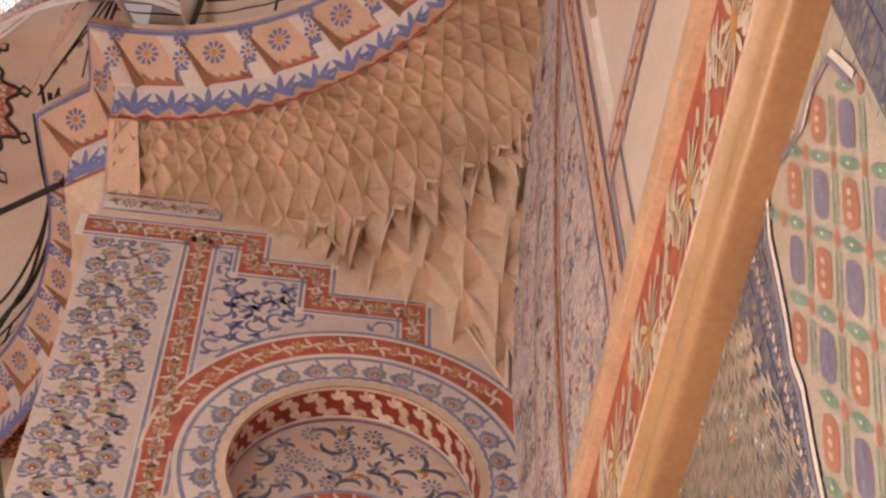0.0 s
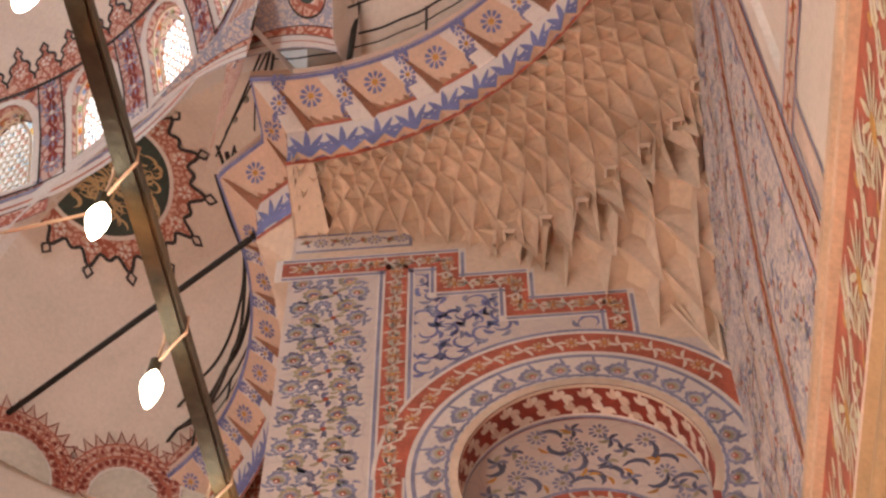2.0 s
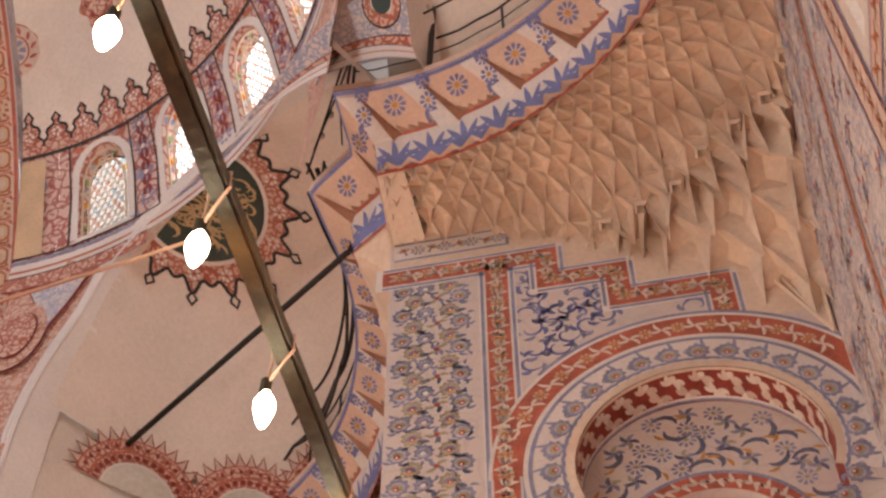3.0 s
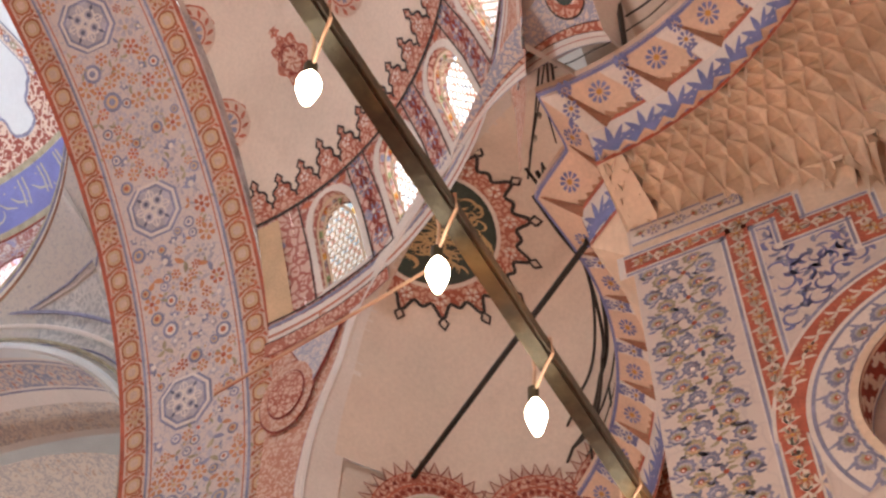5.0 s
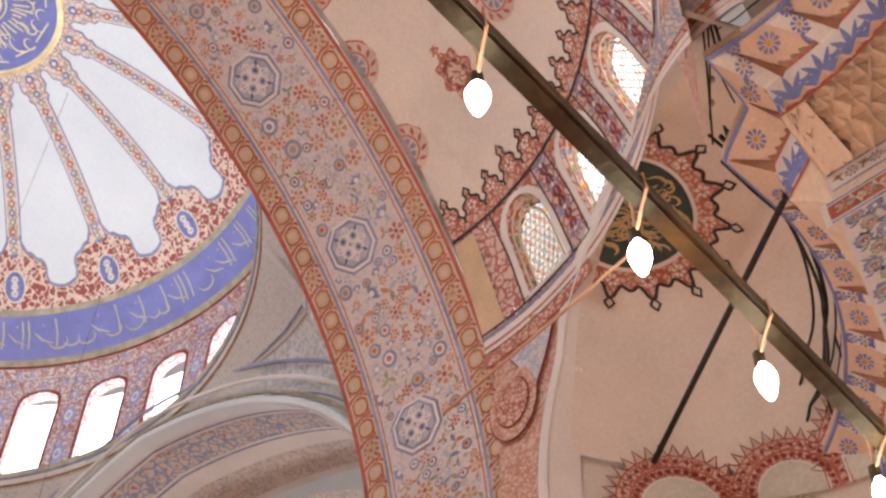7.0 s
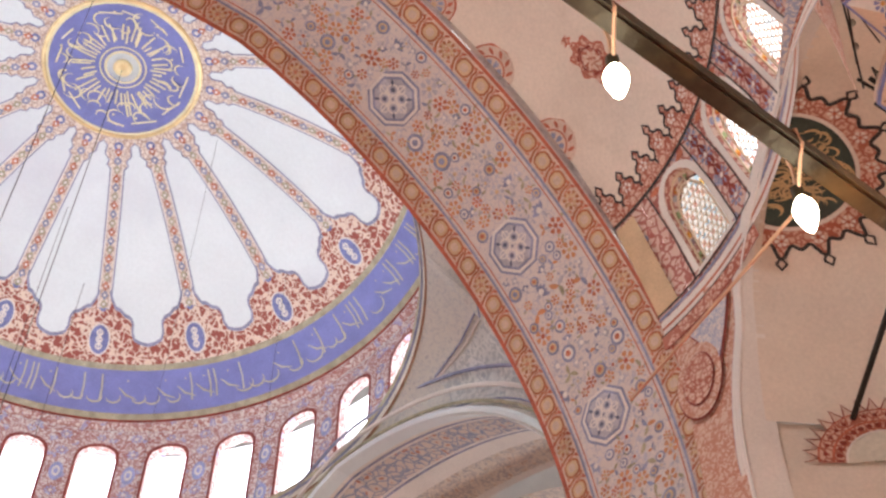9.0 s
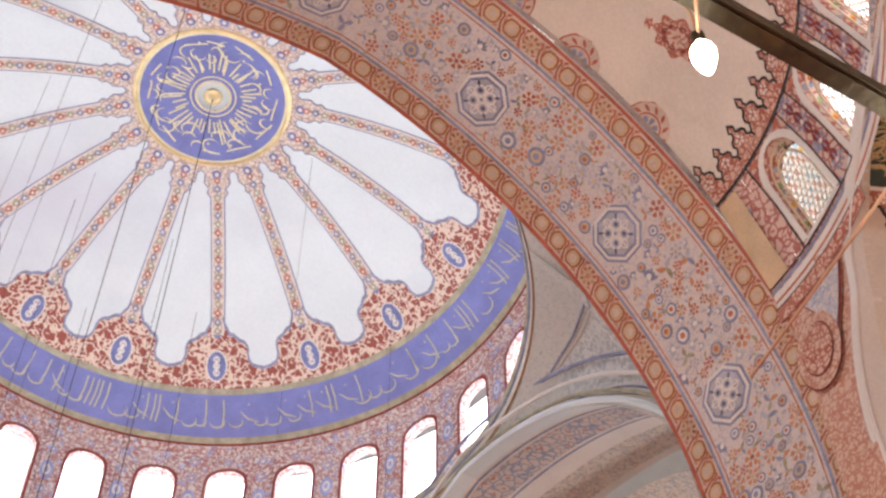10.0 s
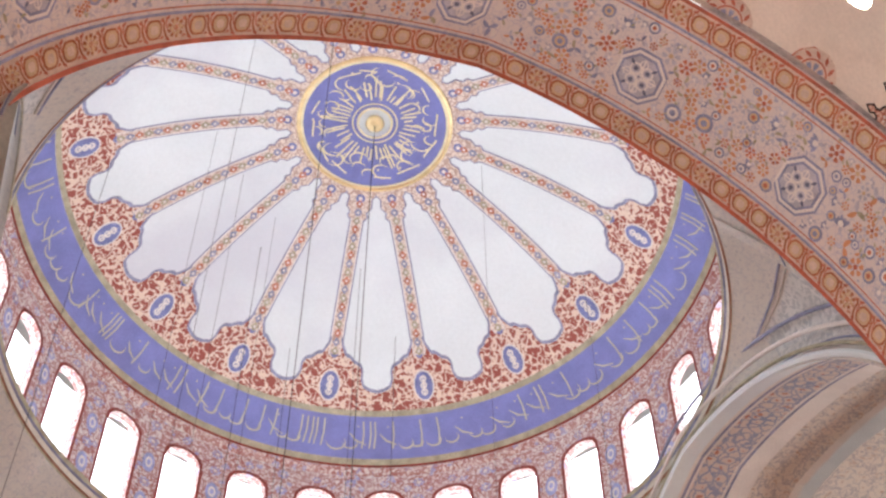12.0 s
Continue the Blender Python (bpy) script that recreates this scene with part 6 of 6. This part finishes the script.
# ---- exedra paint: inscription medallion and crowned blind windows ----
pt = Paint(exa, 0.012)
ea = lambda deg, z, lift=0.0: ex_a_at(deg, z, lift)


def cap_place(c, deg, out):
    """A place on an exedra's crown that follows its curve: x and y in metres about a point `out` metres from the axis."""
    n = Vector((math.sin(radians(deg)), math.cos(radians(deg)), 0))
    u = Vector((n.y, -n.x, 0))

    def fn(a, b, lift):
        p = u * a + n * (out - b)
        over = p.dot(NFACE) - 0.03
        if over < 0:
            p = p - NFACE * over
        r = EX_R - lift
        return squeeze(Vector((c.x + p.x, c.y + p.y, c.z + math.sqrt(max(0.0, r * r - p.x ** 2 - p.y ** 2)))))
    return fn


NFACE = Vector((math.sin(radians(123)), math.cos(radians(123)), 0))
MED = cap_place(EX_A, 50.5, 0.835)
scal = []
for w in steps(0, 2 * math.pi, 200):
    ph = (w * 14 / (2 * math.pi)) % 1.0
    r = 1.64 + 0.2 * abs(math.cos(math.pi * ph)) ** 7 + 0.05 * math.cos(4 * math.pi * ph)
    scal.append((r * math.cos(w), r * math.sin(w)))
for k in range(6):
    f0, f1 = k / 6, (k + 1) / 6
    for p, q in zip(scal, scal[1:]):
        pt.add(MED, [(p[0] * f0, p[1] * f0), (p[0] * f1, p[1] * f1), (q[0] * f1, q[1] * f1), (q[0] * f0, q[1] * f0)], CRESTPAINT, 1)
pt.line(MED, scal, 0.07, BLACK, 2)
for k in range(14):
    w = 2 * math.pi * k / 14
    d = [(1.98 * math.cos(w) + x * math.cos(w) - y * math.sin(w), 1.98 * math.sin(w) + x * math.sin(w) + y * math.cos(w)) for x, y in ((0, -0.1), (0.12, 0), (0, 0.1), (-0.12, 0), (0, -0.1))]
    pt.line(MED, d, 0.06, BLACK, 2)
    pt.flower(MED, 1.5 * math.cos(w), 1.5 * math.sin(w), 0.13, 6, PALE, RED, 3)
pt.ring(MED, 0, 0, 1.22, 1.3, PALE, 3, 40)
for r0, r1 in zip(steps(0.0, 1.22, 5), steps(0.0, 1.22, 5)[1:]):
    pt.ring(MED, 0, 0, r0, r1, GREEN, 2, 40)
for i in range(120):
    w, r = RNG.uniform(0, 6.28), RNG.uniform(0.15, 1.02)
    x, y, t0 = r * math.cos(w), r * math.sin(w), RNG.uniform(0, 6.28)
    q = RNG.uniform(0.12, 0.26)
    pt.line(MED, [(x + q * math.cos(t0 + t), y + 0.7 * q * math.sin(t0 + t)) for t in steps(0, RNG.uniform(2.2, 4.4), 9)], 0.055, BUFFGOLD, 4, True)
pt.done()

pt = Paint(exa, 0.012)
for deg, spring in ((53.0, 20.0), (77.0, 20.2), (98.0, 20.6), (122.0, 21.0), (148.0, 21.0)):
    pl = lambda a, b, lift: ex_a_at(deg + math.degrees(a / 4.85), max(spring + b, 20.0), lift)
    rr = lambda r0, r1, mat, lv: (pt.ring(pl, 0, 0, r0, r1, mat, lv, 28, 1.0, 0, 180), [pt.add(pl, [(sg * r0, 20.1 - spring), (sg * r1, 20.1 - spring), (sg * r1, 0), (sg * r0, 0)], mat, lv) for sg in (-1, 1)])
    rr(0.7, 1.12, CRESTPAINT, 2)
    rr(0.88, 0.92, RED, 3)
    rr(0.66, 0.7, PALE, 3)
    rr(1.12, 1.15, RED, 3)
    for i in range(17):
        w = math.pi * i / 16
        c, s = math.cos(w), math.sin(w)
        tri = [(1.13 * c + x * c - y * s, 1.13 * s + x * s + y * c) for x, y in ((0, -0.11), (0.12, -0.05), (0.26, 0), (0.12, 0.05), (0, 0.11))]
        pt.add(pl, tri, PINK, 2)
        pt.line(pl, tri, 0.025, DKRED, 3)
        pt.disc(pl, 0.8 * c, 0.8 * s, 0.06, DKRED, 4, n=6)
        pt.disc(pl, 1.02 * c, 1.02 * s, 0.045, DKRED, 4, n=6)
    pt.add(pl, [(0.66 * math.cos(w), 0.66 * math.sin(w)) for w in steps(0, math.pi, 16)] + [(-0.66, 20.1 - spring), (0.66, 20.1 - spring)], GREYST, 2)
    for i in range(6):
        pt.ring(pl, 0.34 * math.cos(i * 1.047), 0.05 + 0.34 * math.sin(i * 1.047), 0.1, 0.15, OLIVE, 3, 10)
    pt.flower(pl, 0, 0.05, 0.2, 8, OLIVE, ROSE, 3)
pt.done()
# spandrel between the two exedra arches: blue tracery, green boss and the low arch under it
def between(y, h, lift=0.0):
    """y along the low arch, h metres above its edge (below: minus)."""
    q = (y - 3.1) ** 2
    return Vector((10.06 + 0.05 * q - (0.68 * h if h > 0 else 0.0) - lift, y + 0.2 * min(h, 0.0), 21.7 - 0.48 * q + h))


ys = steps(4.98, 2.43, 30)
for f0, f1, mat, nm in ((0.0, 0.14, CRESTPAINT, "red_border"), (0.14, 0.16, BLACK, "border_line"), (0.16, 1.0, BLUETRACERY, "spandrel_field")):
    s = Sheet()
    s.grid(lambda y, f: between(y, f * 0.97 * (5.0 - y) / 2.57), ys, steps(f0, f1, 4))
    s.make(nm, mat, exb)
for h0, h1, mat in ((0.0, -0.03, BLACK), (-0.03, -0.2, PALE), (-0.2, -0.23, RED), (-0.23, -0.42, PALE), (-0.42, -0.45, SLATE)):
    s = Sheet()
    s.grid(lambda y, h: between(y, h * min(1.0, (5.0 - y) / 1.5)), steps(4.7, 2.43, 26), [h0, h1])
    s.make("low_arch_band", mat, exb)
s = Sheet()
s.add([between(2.43, -0.45), between(2.43, 0), between(2.43, 0.97), between(2.43, 0.97) + Vector((0.5, -0.3, 0.3)), between(2.43, 0) + Vector((0.7, -0.3, 0)), between(2.43, -0.45) + Vector((0.8, -0.3, 0))])
s.make("spandrel_return", PALE, exb)
pt = Paint(exb, 0.01)
for r, mat, lv in ((0.3, BLACK, 1), (0.28, CRESTPAINT, 2), (0.17, PALE, 3), (0.15, GREEN, 4)):
    pt.disc(lambda a, b, l: between(2.82 + a, 0.58 + b, l), 0, 0, r, mat, lv, r * 1.25, 24)
pt.done()
# painted outlines inside the second exedra
pt = Paint(exb, 0.012)
for f0 in (143.0, 168.0, 195.0):
    pl = lambda a, b, lift: ex_b_at(f0 + math.degrees(a / 4.7), 22.0 + b, lift)
    pt.ring(pl, 0, 0, 0.66, 1.05, CRESTPAINT, 2, 24, 1.0, 0, 180)
    pt.ring(pl, 0, 0, 1.05, 1.09, BLACK, 3, 24, 1.0, 0, 180)
    for sg in (-1, 1):
        pt.add(pl, [(sg * 0.66, -1.9), (sg * 1.05, -1.9), (sg * 1.05, 0), (sg * 0.66, 0)], CRESTPAINT, 2)
pt.done()


# ---- iron railing and old lamp rings on the cornice ----
def railing(s0, s1, n, label):
    ob = tagged(new("iron_railing"), label, "railing", "cornice railings")
    posts = []
    for i, s in enumerate(steps(s0, s1, n)):
        b, l = along_path(s)
        p = l.lerp(b, 0.14)
        p = Vector((p.x, p.y, 21.1))
        posts.append(p)
        sh = Sheet()
        sh.tube([p, p + Vector((0, 0, 0.95))], 0.022, 6)
        sh.tube([p + Vector((0, 0, 0.1)), p + (b - l).normalized() * 0.28 + Vector((0, 0, 0.0))], 0.015, 5)
        sh.make("post", IRON, ob)
    for h in (0.5, 0.92):
        pts = []
        for s in steps(s0, s1, 40):
            b, l = along_path(s)
            p = l.lerp(b, 0.14)
            pts.append(Vector((p.x, p.y, 21.1 + h + 0.02 * math.sin(s * 9))))
        sh = Sheet()
        sh.tube(pts, 0.02 if h > 0.6 else 0.012, 5)
        sh.make("rail", IRON, ob)
    return ob


railing(run[N1] - 6.5, run[N1] - 0.2, 5, "dark iron railing above the corner cornice")
railing(run[N1 + 2] + 0.1, run[-1] - 0.2, 8, "dark iron railing along the exedra cornice")
# slack cables along the cornice rail
for k, (h, sag, r) in enumerate(((1.0, 0.3, 0.04), (0.65, 0.4, 0.032), (1.35, 0.22, 0.028))):
    cable = tagged(new("power_cable"), "slack black cable strung above the exedra cornice", "cable", "cornice cables")
    pts = []
    s0, s1 = run[N1 + 2] + 0.2, run[-1] - 0.3
    for s in steps(s0, s1, 60):
        b, l = along_path(s)
        p = l.lerp(b, -0.12 - 0.12 * k)
        pts.append(Vector((p.x, p.y, 21.1 + h - sag * abs(math.sin(math.pi * (s - s0) / 2.4 + k)))))
    sh = Sheet()
    sh.tube(pts, r, 5)
    sh.make("cable_run", IRON, cable)
# tie rod across the exedra
tie = tagged(new("tie_rod"), "straight dark iron tie rod across the exedra", "tie rod")
sh = Sheet()
sh.tube([(12.9, 3.9, 20.75), (17.9, 10.9, 21.1)], 0.055, 8)
sh.make("rod", IRON, tie)
for p in ((12.9, 3.9, 20.75), (17.9, 10.9, 21.1)):
    sh = Sheet()
    sh.box(pose(*p, 0, 0, 35), 0.16, 0.22, 0.22)
    sh.make("anchor", IRON, tie)
# upright hanger and crossed stays beyond the corner
st = tagged(new("iron_lamp_bracket"), "dark iron lamp bracket with wires above the cornice", "bracket")
for a, b, r in (((10.35, 3.45, 21.1), (10.2, 3.35, 23.4), 0.03), ((10.25, 2.2, 21.1), (10.1, 2.1, 23.6), 0.05), ((10.45, 3.5, 22.0), (11.6, 4.3, 21.6), 0.022), ((11.7, 4.4, 21.1), (10.4, 3.5, 22.6), 0.025),
                ((11.3, 3.75, 21.1), (10.95, 3.8, 22.3), 0.018), ((10.3, 3.4, 22.3), (9.6, 1.0, 22.3), 0.03), ((10.2, 3.4, 22.7), (9.4, 0.6, 22.9), 0.012)):
    sh = Sheet()
    sh.tube([a, ((a[0] + b[0]) / 2 + 0.02, (a[1] + b[1]) / 2, (a[2] + b[2]) / 2 - 0.02), b], r if r > 0.04 else 0.65 * r, 6)
    sh.make("iron_bar", IRON, st)
for p in ((10.36, 3.45, 21.9), (11.2, 3.95, 21.9), (11.45, 4.15, 21.75), (10.0, 2.2, 22.5)):
    bm = bmesh.new()
    bmesh.ops.create_uvsphere(bm, u_segments=10, v_segments=7, radius=0.055)
    bmesh.ops.scale(bm, vec=(1, 1, 1.35), verts=bm.verts)
    bmesh.ops.translate(bm, vec=p, verts=bm.verts)
    part("unlit_bulb", bm, BULBGLASS, st, "unlit glass bulb", True)

# ---- chandelier frame close overhead ----
ch = tagged(new("chandelier_frame"), "aged bronze chandelier frame with lit candle bulbs", "chandelier")
BZ = 3.3


def by(x):
    return 0.52 - 0.047 * (x - 0.63)


bm = bmesh.new()
bmesh.ops.create_cube(bm, size=1)
bmesh.ops.scale(bm, vec=(4.8, 0.03, 0.034), verts=bm.verts)
bmesh.ops.bevel(bm, geom=bm.edges[:], offset=0.005, segments=2, affect="EDGES")
bmesh.ops.transform(bm, matrix=pose(1.7, by(1.7), BZ, 0, 0, -2.69), verts=bm.verts)
part("frame_bar", bm, BRONZE, ch)
WIREMAT = plain("flesh_coloured_flex", (0.6, 0.44, 0.32), 0.6, 0.1)
BULBLIGHT = glow("lit_bulb_glass", (1.0, 0.86, 0.62), 30.0)
for x in (0.405, 0.699, 1.019, 1.303, 1.6, 1.95, 2.3, -0.2, -0.5):
    bulb = None
    bm = bmesh.new()
    prof = [(0.0, -0.047), (0.005, -0.044), (0.009, -0.036), (0.0135, -0.022), (0.0175, -0.006), (0.018, 0.007), (0.014, 0.02), (0.009, 0.028), (0.007, 0.034)]
    n = 16
    rings = [[bm.verts.new((r * math.cos(2 * math.pi * k / n), r * math.sin(2 * math.pi * k / n), z)) for k in range(n)] for r, z in prof[1:]]
    tip = bm.verts.new((0, 0, prof[0][1]))
    for k in range(n):
        bm.faces.new((tip, rings[0][k], rings[0][(k + 1) % n]))
    for a, b in zip(rings, rings[1:]):
        for k in range(n):
            bm.faces.new((a[k], a[(k + 1) % n], b[(k + 1) % n], b[k]))
    bm.faces.new(rings[-1])
    bmesh.ops.scale(bm, vec=(0.88, 0.88, 0.92), verts=bm.verts)
    bmesh.ops.translate(bm, vec=(x + 0.03, by(x) + 0.03, BZ - 0.086), verts=bm.verts)
    bulb = part("bulb", bm, BULBLIGHT, ch, "lit clear candle bulb", True)
    sh = Sheet()
    sh.tube([(x + 0.035, by(x) + 0.035, BZ - 0.054), (x + 0.033, by(x) + 0.033, BZ - 0.025)], 0.009, 8)
    sh.make("bulb_socket", BRONZE, bulb)
    sh = Sheet()
    sh.tube([(x + 0.033, by(x) + 0.033, BZ - 0.028), (x + 0.022, by(x) + 0.024, BZ + 0.0), (x, by(x) + 0.017, BZ + 0.018), (x - 0.012, by(x), BZ + 0.021), (x - 0.015, by(x) - 0.018, BZ + 0.01), (x - 0.01, by(x) - 0.018, BZ - 0.018), (x + 0.005, by(x) + 0.0, BZ - 0.021), (x + 0.03, by(x) + 0.028, BZ - 0.03)], 0.0028, 5)
    sh.make("flex_loop", WIREMAT, bulb)
# slack flex from the frame to the next one
sh = Sheet()
x = 1.0
sh.tube([(1.06, by(x) + 0.03, BZ - 0.03), (1.09, by(x) + 0.06, BZ - 0.005), (1.105, by(x) + 0.16, BZ - 0.008), (1.125, by(x) + 0.28, BZ - 0.006), (1.155, by(x) + 0.45, BZ)], 0.003, 6)
sh.make("slack_flex", WIREMAT, ch)
# cross pieces and hangers out of sight keep the frame up
sh = Sheet()
for x in (-0.65, -0.3):
    sh.tube([(x, by(x), BZ), (x, by(x), 45.0)], 0.006, 5)
sh.make("hanger_wire", IRON, ch)

# ---- suspension wires under the main dome ----
for k in range(17):
    x, y = DOME.x + RNG.uniform(-8.2, 8.2), DOME.y + RNG.uniform(-7.5, 8.2)
    if (x - DOME.x) ** 2 + (y - DOME.y) ** 2 > 72:
        continue
    wz = DOME.z + math.sqrt(DOME_R ** 2 - (x - DOME.x) ** 2 - (y - DOME.y) ** 2)
    ob = tagged(new("suspension_wire"), "thin dark wire hanging from the main dome", "wire", "dome wires")
    sh = Sheet()
    sh.tube([(x, y, 3.4), (x + 0.02, y, 20), (x, y, wz)], RNG.choice((0.005, 0.005, 0.008)), 4)
    sh.make("wire", IRON, ob)
sh = Sheet()
sh.tube([(DOME.x, DOME.y, 3.4), (DOME.x, DOME.y, DOME.z + DOME_R - 0.2)], 0.011, 6)
ob = tagged(new("suspension_chain"), "dark chain hanging from the crown of the dome", "chain")
sh.make("wire", IRON, ob)
